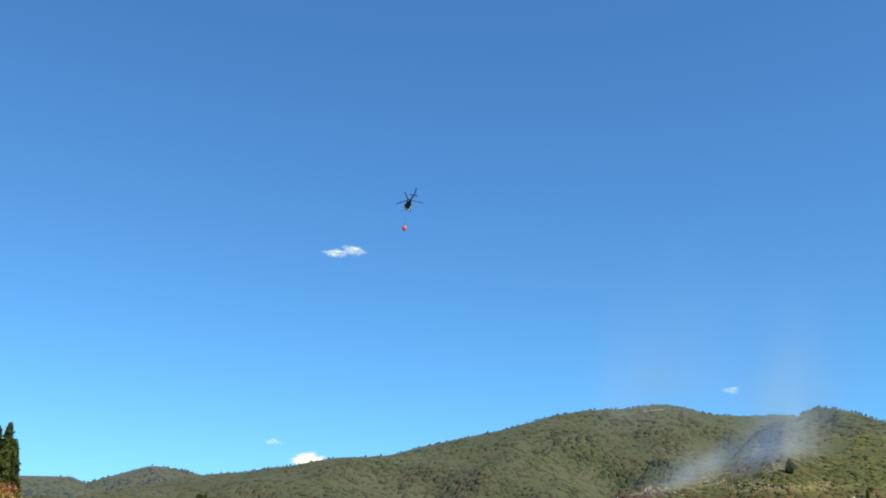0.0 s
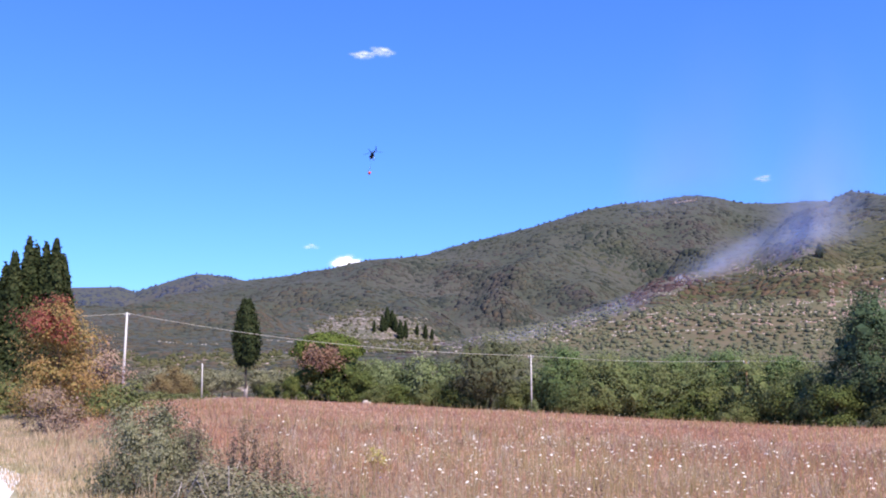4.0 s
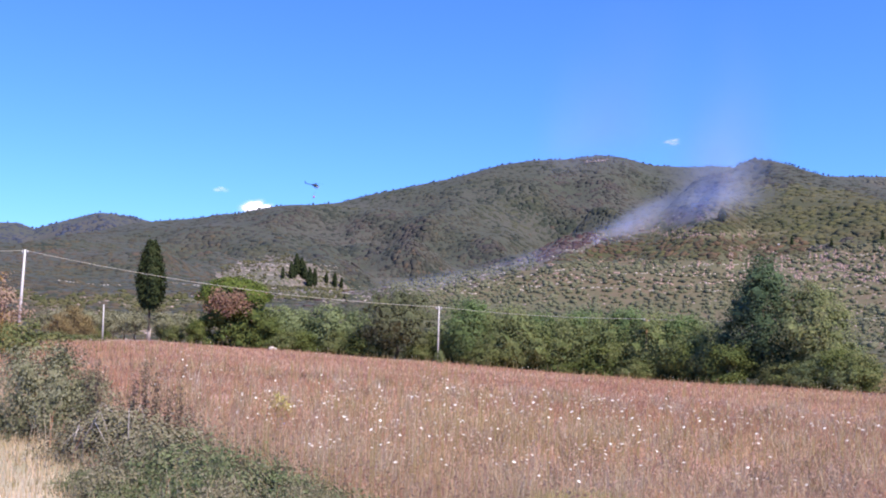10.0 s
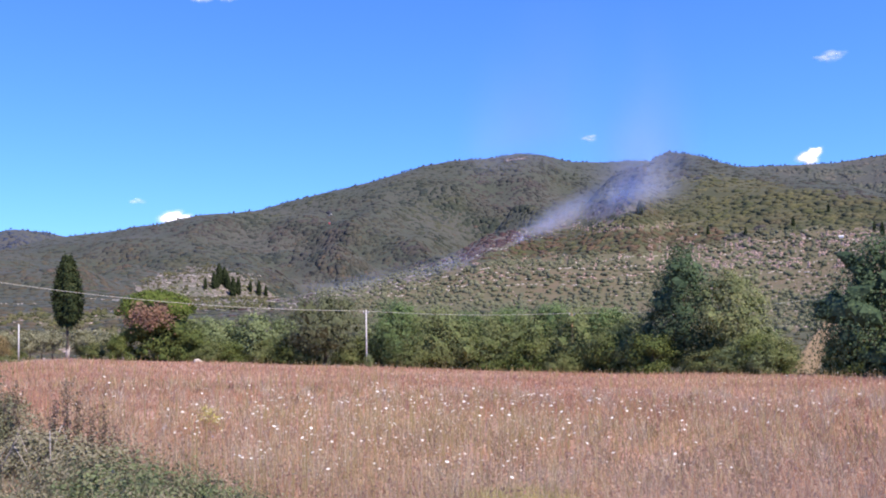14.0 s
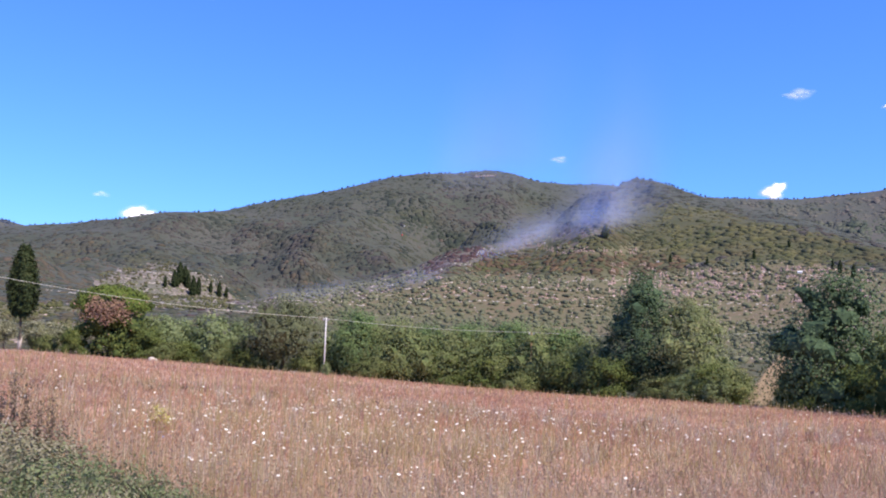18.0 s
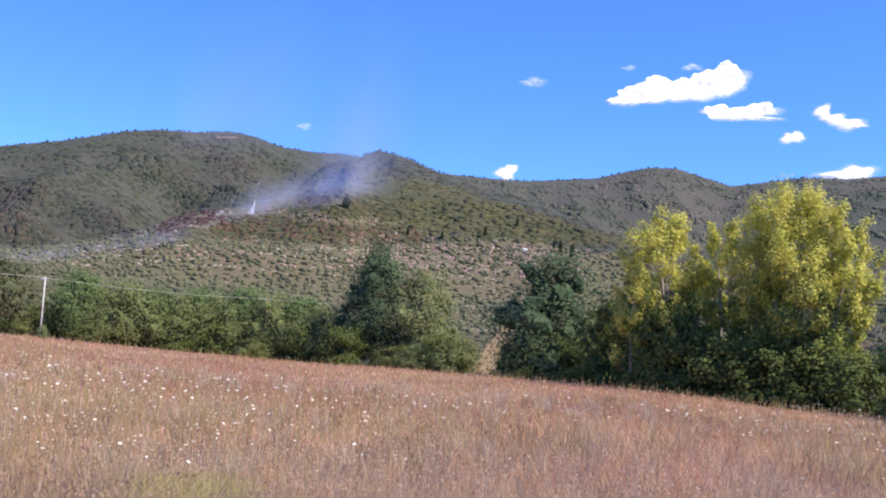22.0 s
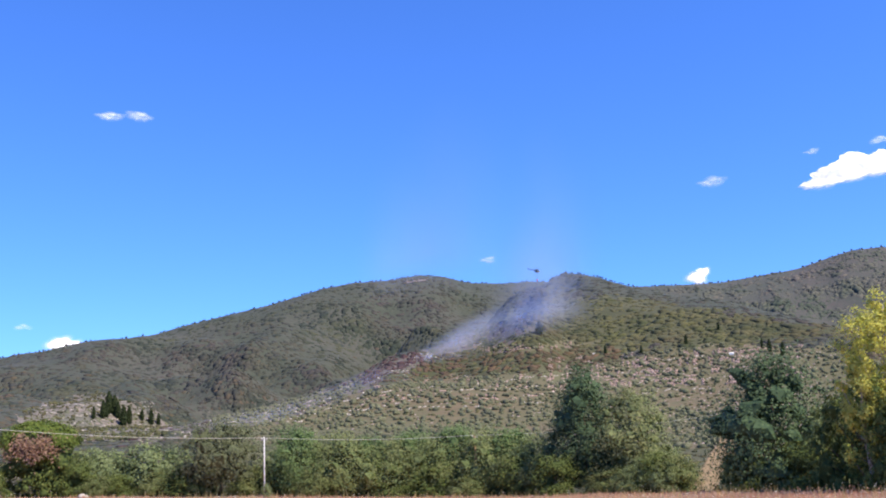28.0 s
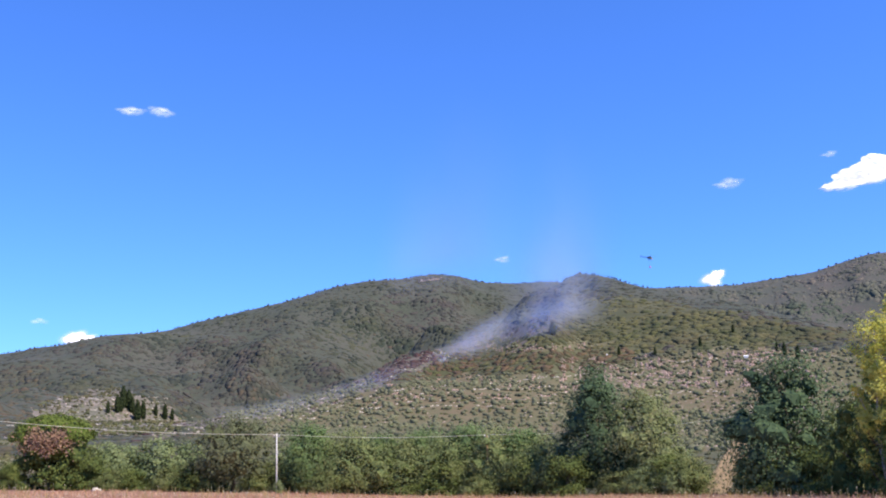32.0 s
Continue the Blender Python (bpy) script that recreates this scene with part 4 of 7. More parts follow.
# umbrella pine with a dead brown patch
def build_pine():
    root = tagged(new("umbrella_pine"), "umbrella pine with a dead brown bough, above dark bushes", "pine tree")
    part("trunk", tube_mesh("trunk", [(0, 0, -0.2), (0.2, 0, 2.5), (0.1, 0, 5.5)], [0.35, 0.28, 0.15], M_BARK, 8), root)
    for j in range(6):
        an = j * 1.05
        part("limb", tube_mesh("limb", [(0.15, 0, 3.6), (1.4 * math.cos(an), 1.4 * math.sin(an), 5.2), (2.9 * math.cos(an), 2.9 * math.sin(an), 6.4)], [0.14, 0.1, 0.05], M_BARK, 6), root)
    n = 5200
    u = RNG.normal(size=(n, 3))
    u[:, 2] = np.abs(u[:, 2])
    u /= np.linalg.norm(u, axis=1)[:, None]
    rad = 1 + 0.10 * np.sin(5 * np.arctan2(u[:, 1], u[:, 0])) * np.sin(7 * u[:, 2])
    pts = u * np.array([4.6, 4.4, 2.9]) * (rad * RNG.uniform(0.84, 1.02, n))[:, None] + np.array([0, 0, 5.6])
    # the dead boughs sit on the side towards the track, low in the dome
    lobe = 0.9 + 0.35 * np.sin(pts[:, 0] * 2.6) + 0.25 * np.sin(pts[:, 2] * 3.1)
    dead = (pts[:, 1] < -0.6) & (((pts[:, 0] + 0.9) / 2.7) ** 2 + ((pts[:, 2] - 5.9) / 1.25) ** 2 < lobe)
    part("crown", leaves("crown", pts[~dead], u[~dead] + RNG.normal(0, 0.35, ((~dead).sum(), 3)), RNG.uniform(0.22, 0.42, (~dead).sum()), PINE_TOP), root)
    k = 1900
    q = np.stack([RNG.normal(-0.6, 1.25, k), 0 * RNG.random(k), RNG.normal(5.5, 0.65, k)], 1)
    q[:, 2] += 0.3 * np.sin(q[:, 0] * 2.4)
    q[:, 1] = -4.3 * np.sqrt(np.clip(1 - (q[:, 0] / 4.6) ** 2 - (np.clip(q[:, 2] - 5.6, 0, 3) / 2.9) ** 2, 0.05, 1)) * RNG.uniform(0.75, 1.03, k)
    part("dead_bough", leaves("dead_bough", q, RNG.normal(0, 0.5, q.shape) + np.array([0.2, -0.6, 0.7]), RNG.uniform(0.2, 0.4, len(q)), PINE_DEAD), root, "dry brown dead bough")
    n2 = 5200
    p2, nr2, c2, b2, _ = crown_points(5.4, 8.6, BUSH, 44, n2, 0.1)
    # dark lumps added behind the needles and leaves, to block light through the pine
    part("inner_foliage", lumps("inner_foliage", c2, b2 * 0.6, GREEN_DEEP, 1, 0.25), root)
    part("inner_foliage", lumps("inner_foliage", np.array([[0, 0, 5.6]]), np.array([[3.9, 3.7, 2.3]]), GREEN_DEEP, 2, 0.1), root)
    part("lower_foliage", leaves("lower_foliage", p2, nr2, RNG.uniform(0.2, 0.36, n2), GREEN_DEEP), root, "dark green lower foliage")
    return root


put(build_pine(), -8.5, 126, 8, 1.06)

shrub = put(tree("field_shrub", "green shrub at the field's edge", "shrub", 4.2, 5.4, BUSH, 0.20, GREEN_SHRUB, 5000, 36, 0.05, 0.07, limbs=4, group="shrubs along the field"), -11.8, 130, 20, 0.5)
deep = put(tree("dark_shrub", "dark green dense shrub at the field's edge", "shrub", 5.0, 6.0, BUSH, 0.19, GREEN_DEEP, 5200, 36, 0.03, 0.08, limbs=4, group="shrubs along the field"), -6.6, 124, 70, 0.8)
pale = put(tree("pale_shrub", "pale green willow shrub at the field's edge", "shrub", 5.6, 5.2, ROUND, 0.22, GREEN_PALE, 5200, 30, 0.05, 0.08, limbs=4, group="shrubs along the field"), -4.6, 128, 10)
oak = put(tree("oak", "brownish green oak with forked limbs by the field", "oak tree", 9.0, 10.0, ROUND, 0.19, GREEN_OAK, 12000, 80, 0.2, 0.26, limbs=7, loose=0.34), 1.2, 119, 0)
acacia = put(tree("acacia", "bright green acacia in the hedge beside the field", "acacia tree", 8.2, 6.6, TALL, 0.18, GREEN_ACACIA, 11000, 80, 0.06, 0.14, loose=0.36, group="acacias in the hedge"), 5.6, 118, 0)
acacia_wide = put(tree("acacia", "spreading green acacia in the hedge beside the field", "acacia tree", 7.4, 8.0, ROUND, 0.19, GREEN_LIGHT, 11000, 80, 0.03, 0.13, loose=0.36, group="acacias in the hedge"), 8.2, 117, 40)
big = put(tree("dark_tree", "tall dark green pine-like tree in the hedge", "tree", 13.8, 7.6, [0.6, 0.9, 1.0, 0.92, 0.75, 0.52, 0.26], 0.20, GREEN_DARK, 17000, 90, 0.10, 0.24, limbs=9, rough=1.1, loose=0.34), 22.6, 106, 0)
put(tree("green_tree", "light green leafy tree beside the dark one", "tree", 10.8, 7.4, TALL, 0.19, GREEN_FRESH, 14000, 80, 0.05, 0.16, limbs=6, loose=0.34), 25.4, 103, 0)
put(tree("dark_tree", "broad dark green tree by the gap in the hedge", "tree", 11.6, 9.2, [0.85, 1.0, 1.0, 0.92, 0.8, 0.62, 0.38], 0.20, GREEN_DARK, 18000, 80, 0.02, 0.22, limbs=7, rough=1.3), 33.2, 87, 0)

for a, r, turn, s, sz in ((-12.3, 136, 30, 0.5, 0.75), (-5.4, 122, 140, 0.7, 0.55), (-2.2, 122, 200, 0.8, 0.7), (3.3, 121, 80, 1.0, 0.85), (0.2, 119, 20, 0.7, 0.5), (2.4, 118, 60, 0.7, 0.5), (6.6, 114, 110, 0.8, 0.6), (15.6, 111, 170, 0.8, 0.55), (23.4, 101, 250, 0.8, 0.6), (27.8, 104, 140, 0.8, 0.8), (-15.9, 170, 10, 0.6, 0.75), (19.6, 108, 11, 0.9, 0.8), (24.3, 100, 200, 0.75, 0.6), (27.4, 98, 45, 0.95, 0.85), (31.6, 90, 120, 0.5, 0.4), (68.4, 97, 0, 0.55, 0.4), (69.8, 99, 60, 0.5, 0.35), (71.0, 100, 60, 0.45, 0.35)):
    more(shrub, a, r, turn, s, sz)
for a, r, turn, s, sz in ((-10.6, 124, 10, 0.45, 0.6), (-4.4, 122, 130, 0.7, 0.5), (-0.6, 120, 220, 0.9, 0.7), (10.8, 115, 75, 1.0, 0.8), (13.4, 114, 175, 0.95, 0.75), (18.6, 110, 275, 1.0, 0.85), (20.8, 103, 35, 1.0, 0.8), (26.6, 98, 95, 0.8, 0.75), (31.4, 85, 35, 0.75, 0.7), (34.6, 83, 10, 0.9, 0.75), (36.9, 78, 120, 0.95, 1.42), (39.9, 73.5, 200, 0.8, 1.3), (38.4, 76, 20, 0.8, 0.9), (42.2, 72, 300, 1.05, 0.95), (45.0, 70, 40, 1.0, 0.9), (47.8, 69, 140, 1.0, 0.85), (50.6, 67, 240, 1.0, 0.8), (52.6, 61.5, 10, 0.5, 0.3), (55.2, 59.5, 80, 0.6, 0.26), (58.4, 60, 150, 0.85, 0.8), (60.6, 59, 210, 0.85, 0.9), (62.8, 59.5, 290, 0.85, 0.95), (65.0, 60, 20, 0.8, 0.8)):
    more(deep, a, r, turn, s, sz)
for a, r, turn, s, sz in ((-3.0, 126, 130, 1.2, 1.15), (-1.0, 127, 230, 1.1, 1.1), (-5.9, 128, 300, 1.15, 1.05), (4.4, 124, 20, 1.0, 1.0), (27.2, 108, 15, 0.8, 0.85), (36.0, 86, 70, 1.05, 1.2)):
    more(pale, a, r, turn, s, sz)
more(pale, 3.85, 111, 30, 0.2, 0.28)
more(pale, 25.2, 98, 140, 0.55, 0.5)
more(pale, 27.0, 96, 40, 0.5, 0.42)


def bank():
    """A bare earth path that climbs through the gap in the hedge, with dry grass on its shoulders."""
    root = tagged(new("earth_bank"), "tan earth path with dry grass climbing through the hedge gap", "bank")
    bm = bmesh.new()
    rows, spots = [], []
    for i in range(15):
        u = i / 14
        mid = at(28.7 + 2.0 * u, 99 + 34 * u)
        row = []
        for j in range(9):
            q = j / 4 - 1
            wide = 1.5 - 0.4 * u
            lift = 0.05 + 6.0 * u**1.1 + 0.35 * abs(q) ** 2 - 1.6 * max(0, abs(q) - 0.7) * 3 + 0.12 * math.sin(i * 1.3 + j * 2.1)
            row.append(bm.verts.new((mid.x + q * wide, mid.y + 0.25 * q, mid.z + lift - (0.6 if j in (0, 8) else 0))))
            if abs(q) > 0.35:
                spots.append((mid.x + q * wide, mid.y, mid.z + lift))
        rows.append(row)
    for r0, r1 in zip(rows, rows[1:]):
        for j in range(8):
            bm.faces.new((r0[j], r0[j + 1], r1[j + 1], r1[j]))
    part("earth", finish(bm, "earth", M_BANK, True), root)
    spots = np.array(spots)
    i = RNG.integers(0, len(spots), 700)
    pts = spots[i] + RNG.normal(0, 0.35, (700, 3)) * np.array([1, 1, 0.3]) + np.array([0, 0, 0.15])
    part("dry_grass", leaves("dry_grass", pts, RNG.normal(0, 0.6, (700, 3)) + np.array([0, -0.5, 0.5]), RNG.uniform(0.1, 0.3, 700), BRAMBLE, 0.35, far=True), root)
    return root


bank()
for a, r, turn, s in ((10.0, 119, 35, 0.88), (12.4, 118, 140, 0.96), (14.9, 117, 215, 1.02), (18.2, 114, 300, 0.95), (53.6, 118, 20, 1.42), (56.6, 120, 120, 1.36), (58.6, 124, 200, 1.2)):
    more(acacia, a, r, turn, s)
for a, r, turn, s in ((11.2, 116, 90, 0.9), (13.6, 116, 190, 0.92), (16.6, 115, 10, 1.05), (19.4, 112, 260, 0.9), (7.0, 119, 150, 0.95), (53.5, 69, 40, 0.6), (55.1, 70, 140, 0.68), (56.9, 71, 250, 0.64)):
    more(acacia_wide, a, r, turn, s)
for a, r, turn, s in ((-5.6, 134, 90, 0.6), (73.8, 130, 200, 0.6)):
    more(oak, a, r, turn, s)

brown_oak = put(tree("brown_oak", "bronze-brown oak behind the field's far corner", "oak tree", 8.2, 9.0, BUSH, 0.30, BRONZE, 6500, 60, 0.03, 0.2, limbs=5), 67.4, 126, 0, 1.2)
more(brown_oak, 69.9, 124, 130, 1.1)
more(brown_oak, 72.9, 138, 220, 0.8)
more(brown_oak, 75.2, 140, 300, 0.9)
lime = put(tree("lime_green_bush", "bright lime-green round bush by the field", "bush", 4.3, 2.9, BUSH, 0.16, LIME, 3600, 40, 0.03, 0.06, limbs=3), 71.1, 99, 0, 1.12)
more(lime, 70.2, 101, 90, 0.7, 0.6)
more(lime, 68.6, 99, 200, 0.6, 0.45)
put(tree("ragged_shrub", "pale twiggy shrub beside the field's far corner", "shrub", 4.6, 4.2, ROUND, 0.13, BRAMBLE, 3600, 46, 0.05, 0.06, limbs=9, core=0), 73.9, 62, 0, 0.78)

# yellowing group
def poplar(label, h, w, limbs, n, mats, leaf, profile, lean=0.0, gold=0.6, start=0.1, bare=0.0):
    """A leader with ascending limbs, each hung with separate tufts of leaves; the tops turn first."""
    root = tagged(new("poplar"), label, "poplar tree", "yellowing poplars")
    bow = lambda z: (lean * z + 0.02 * h * math.sin(z * 0.45), 0.015 * h * math.cos(z * 0.6))
    zs = [h * q for q in (-0.02, 0.15, 0.32, 0.5, 0.68, 0.84, 0.95)]
    part("trunk", tube_mesh("trunk", [(*bow(z), z) for z in zs], [0.26, 0.21, 0.17, 0.13, 0.09, 0.05, 0.02], M_PALE_BARK, 8), root)
    C, B, G, O = [], [], [], []
    phase = RNG.uniform(0, 6)
    for k in range(limbs):
        t = (k + RNG.uniform(0.1, 0.9)) / limbs
        an = 2.4 * k + RNG.uniform(-0.5, 0.5)
        rr = np.interp(t, np.linspace(0, 1, len(profile)), profile) * w / 2 * RNG.uniform(0.72, 1.06) * (1 + 0.14 * math.sin(2 * an + 5 * t + phase))
        zt = h * (start + (1 - start) * t)
        z0 = max(h * 0.06, zt - 1.25 * rr - 0.08 * h)
        bx, by = bow(z0)
        tx, ty = bow(zt)
        line = []
        for u in np.linspace(0, 1, 5):
            q = rr * u**0.75
            line.append((bx + (tx - bx) * u + q * math.cos(an), by + (ty - by) * u + q * math.sin(an), z0 + (zt - z0) * u**1.25))
        thick = 0.035 + 0.05 * (1 - t)
        part("limb", tube_mesh("limb", line, [thick, thick * 0.8, thick * 0.6, thick * 0.4, 0.01], M_BARK if k % 3 else M_PALE_BARK, 5), root)
        if t > 0.35 and math.sin(an + phase) < bare - 1:
            continue
        L = np.array(line)
        size = w * RNG.uniform(0.065, 0.115)
        for q in range(RNG.integers(5, 9)):
            u = RNG.uniform(0.42, 1.06)
            c = np.array([np.interp(u * 4, range(5), L[:, i]) for i in range(3)])
            C.append(c + RNG.normal(0, 0.045 * w, 3) * np.array([1, 1, 0.8]))
            B.append(size * RNG.uniform(0.6, 1.25))
            G.append(np.clip((C[-1][2] / h - gold) * 1.8 + 0.5 + RNG.normal(0, 0.2), 0, 1))
            O.append((math.cos(an) * 0.45, math.sin(an) * 0.45, 0.75))
    C, B, G, O = np.array(C), np.array(B), np.array(G), np.array(O)
    idx = RNG.choice(len(C), n, p=B**1.7 / (B**1.7).sum())
    d = RNG.normal(size=(n, 3)) * 0.42 + O[idx] * RNG.normal(0, 0.5, n)[:, None]
    d[:, 2] -= 0.25 * (d[:, 0] ** 2 + d[:, 1] ** 2)
    pts = C[idx] + d * B[idx][:, None]
    pts[:, 2] = np.maximum(pts[:, 2], 0.1)
    out = (pts - np.array([lean * h * 0.4, 0, 0.45 * h])) / np.array([w / 2, w / 2, h / 2])
    nor = 0.7 * out + 0.9 * d + RNG.normal(0, 0.45, (n, 3)) + np.array([0, 0, 0.35])
    pick = (G[idx] + RNG.normal(0, 0.12, n) > 0.5).astype(int)
    tone = np.clip(RNG.random(len(C))[idx] * 0.7 + 0.3 * G[idx] + RNG.normal(0, 0.12, n), 0, 1)
    part("crown", leaves("crown", pts, nor, RNG.uniform(0.7, 1.35, n) * leaf, mats, index=pick, tone=tone, far=True), root)
    # solid lumps added within the lower tufts to block light
    inner = (np.arange(len(C)) % 2 == 0) & (C[:, 2] < 0.62 * h)
    part("inner_foliage", lumps("inner_foliage", C[inner], B[inner] * 0.45, mats[0], 1, 0.45, smooth=False), root)
    return root


TURNING = "tall poplar with leaves turning yellow behind dark bushes"
VASE = [0.45, 0.6, 0.78, 0.92, 1.0, 0.98, 0.8, 0.62, 0.25]
SLIM = [0.6, 0.9, 1.0, 0.85, 0.9, 1.0, 0.9, 0.7, 0.35]
for a, r, h, w, turn, limbs, n, gold, shape in ((39.7, 75, 14.0, 6.4, 0, 52, 17500, 0.62, SLIM), (42.9, 77, 14.2, 4.6, 50, 34, 10500, 0.66, SLIM), (41.3, 76, 9.6, 5.6, 80, 24, 8500, 0.95, SLIM),
                                                (45.1, 74, 15.4, 5.6, 20, 36, 11500, 0.66, SLIM), (47.1, 72, 16.1, 8.4, 110, 60, 27000, 0.62, VASE), (49.3, 71, 14.2, 5.2, 170, 38, 12500, 0.58, SLIM), (38.1, 74.5, 9.4, 4.6, 210, 22, 7000, 0.5, SLIM), (45.8, 73, 10.0, 6.0, 260, 26, 8000, 0.85, SLIM)):
    put(poplar(TURNING, h, w, limbs, int(n * 1.6), YELLOW, 0.165, shape, 0.0, gold - 0.18), a, r, turn)

# silver-plumed reed clump
reed = tagged(new("reed_clump"), "clump of reeds with silver-white plumes", "reeds")
k = 240
base_xy = RNG.normal(0, 0.55, (k, 2))
tip = np.stack([base_xy[:, 0] * 2.0, base_xy[:, 1] * 2.0, RNG.uniform(4.7, 5.6, k)], 1)
for q in range(14):
    part("stalk", tube_mesh("stalk", [(*base_xy[q], -0.1), (base_xy[q][0] * 1.4, base_xy[q][1] * 1.4, tip[q][2] * 0.6), tip[q]], [0.03, 0.025, 0.015], M_STEM, 5), reed)
rep = np.repeat(tip, 5, axis=0) + np.stack([RNG.normal(0, 0.10, k * 5), RNG.normal(0, 0.10, k * 5), RNG.uniform(-0.8, 0.15, k * 5)], 1)
part("plume", leaves("plume", rep, RNG.normal(size=rep.shape), RNG.uniform(0.14, 0.3, len(rep)), SILVER), reed, "silver-white plume")
low = np.stack([RNG.normal(0, 0.9, 900), RNG.normal(0, 0.9, 900), RNG.uniform(0.2, 3.8, 900)], 1)
part("blade", leaves("blade", low, RNG.normal(size=low.shape) * np.array([1, 1, 0.3]), RNG.uniform(0.3, 0.6, 900), GREEN_PALE, 0.2), reed)
put(reed, 52.9, 67.5, 0, 0.55, 1.1)

# the tall poplar with a bare leader
pop = poplar("tall poplar, pale leaves turning, bare dead branches on one side", 15.7, 9.4, 92, 62000, [POPLAR_GREEN, YELLOW_GREEN], 0.17, [0.8, 0.92, 1.0, 1.0, 0.95, 0.9, 0.8, 0.72, 0.58, 0.25], 0.01, 0.44, 0.06)
for k in range(9):
    x0 = -3.7 + 0.2 * k
    part("dead_branch", tube_mesh("dead_branch", [(-1.5 + 0.05 * k, -1.2, 5.0 + 0.3 * k), (x0 * 0.9 - 0.1, -1.9 + 0.3 * math.sin(k), 11.0 + 0.2 * k), (x0 + 0.22 * k - 0.5, -2.0 + 0.5 * math.cos(k * 2), 14.6 + 1.4 * math.sin(k * 1.9))], [0.08, 0.045, 0.022], M_PALE_BARK, 5), pop, "bare pale dead branch")
put(pop, 61.9, 61.5, -62)

# beside the track: cypress row, red-leaved tree, thickets
for j, (a, r, h) in enumerate(((-28.4, 70, 9.0), (-27.6, 71, 8.7), (-26.9, 71, 8.8), (-26.4, 70, 9.4), (-26.0, 69, 10.0), (-25.3, 70, 11.2), (-24.9, 71, 10.8), (-24.4, 70, 10.9), (-23.9, 69, 11.1), (-23.5, 70, 10.2), (-23.3, 71, 8.6))):
    put(tree("cypress", "slim dark cypress in a row beside the track", "cypress tree", h, 2.1, [0.8, 1.0, 0.95, 0.8, 0.6, 0.4, 0.1], 0.26, GREEN_CYPRESS, 3400, 60, 0.02, 0.12, limbs=2, group="cypress row", rough=1.8), a, r, j * 40)
autumn = put(tree("autumn_tree", "small tree with tan autumn leaves beside the track", "tree", 4.9, 3.6, [0.9, 1.0, 1.0, 0.9, 0.75, 0.5], 0.12, AUTUMN, 11000, 60, 0.05, 0.07, limbs=8, rough=0.85, core=0.3), -23.7, 43, 0)
cr_p, cr_n, _, _, _ = crown_points(5.2, 2.0, [0.8, 1.0, 0.6], 12, 2000, 3.4)
cr_p[:, 0] += 0.1
cr_p[:, 1] -= 0.7
part("red_creeper", leaves("red_creeper", cr_p, cr_n, RNG.uniform(0.08, 0.15, 2000), RED), autumn, "scarlet creeper over the crown")
put(tree("dry_thicket", "dry purple-brown thicket at the verge", "thicket", 1.5, 1.9, BUSH, 0.07, PURPLE_TWIG, 3400, 40, 0.02, 0.03, limbs=6, core=0.3), -23.7, 32, 0)
thick = put(tree("green_thicket", "yellow-green bramble thicket beside the pole", "thicket", 2.2, 3.6, BUSH, 0.16, GREEN_SHRUB, 3000, 30, 0.02, 0.05, limbs=3), -20.4, 52, 0, 0.85, 0.75)
more(thick, -25.9, 52, 10, 0.9, 0.8)
more(thick, -27.4, 50, 70, 1.0, 0.9)
more(thick, -21.8, 47, 100, 0.75, 0.65)
put(tree("bare_brown_tree", "small brown half-bare tree behind the pole", "tree", 4.8, 3.2, ROUND, 0.16, PURPLE_TWIG, 2600, 40, 0.1, 0.08, limbs=8, core=0), -21.4, 66, 0)
more(thick, -18.6, 92, 60, 1.2, 0.42)
more(thick, -17.0, 104, 20, 1.3, 0.3)

# grey-green bush and weeds close to the track
near_bush = put(tree("mugwort_bush", "dense grey-green leafy bush beside the track", "bush", 1.42, 1.9, [0.9, 1.0, 0.98, 0.8, 0.5], 0.055, SAGE, 12000, 22, 0.02, 0.025, limbs=6, up=0.2, core=0.5), -18.5, 15.0, 0, 0.8, 0.9)
more(near_bush, -17.1, 14.6, 160, 0.6, 0.6)
near_dry = put(tree("bramble", "dry twiggy bramble by the grey-green bush", "bramble", 0.62, 1.5, BUSH, 0.05, BRAMBLE, 4800, 60, 0.02, 0.016, limbs=8, up=0.8, core=0), -14.2, 12.4, 0)
more(near_dry, -11.9, 11.8, 100, 0.95, 0.85)
more(near_dry, -16.0, 12.6, 200, 0.8, 0.75)
more(near_dry, -13.4, 10.8, 300, 0.7, 0.6)
more(near_dry, -10.2, 10.2, 30, 0.6, 0.6)
more(near_dry, -15.0, 9.6, 150, 0.5, 0.5)
more(near_dry, -7.4, 9.0, 80, 0.5, 0.65)
more(near_dry, -9.0, 8.1, 190, 0.5, 0.6)
more(near_dry, -4.4, 8.4, 260, 0.35, 0.6)
more(near_dry, -2.0, 7.9, 20, 0.3, 0.55)
for q in range(7):
    an, x0, y0 = RNG.uniform(-2.6, 0.6), RNG.uniform(-0.5, 0.5), RNG.uniform(-0.7, 0.0)
    dx, dy = 0.5 * math.cos(an) * RNG.uniform(0.5, 1.2), 0.5 * math.sin(an) * RNG.uniform(0.5, 1.2)
    part("dead_twig", tube_mesh("dead_twig", [(x0, y0, 0.2), (x0 + dx * 0.5, y0 + dy * 0.5, RNG.uniform(0.4, 0.75)), (x0 + dx, y0 + dy, RNG.uniform(0.1, 0.6))], [0.007, 0.005, 0.003], M_PALE_BARK, 5), near_dry, "pale dead twig")
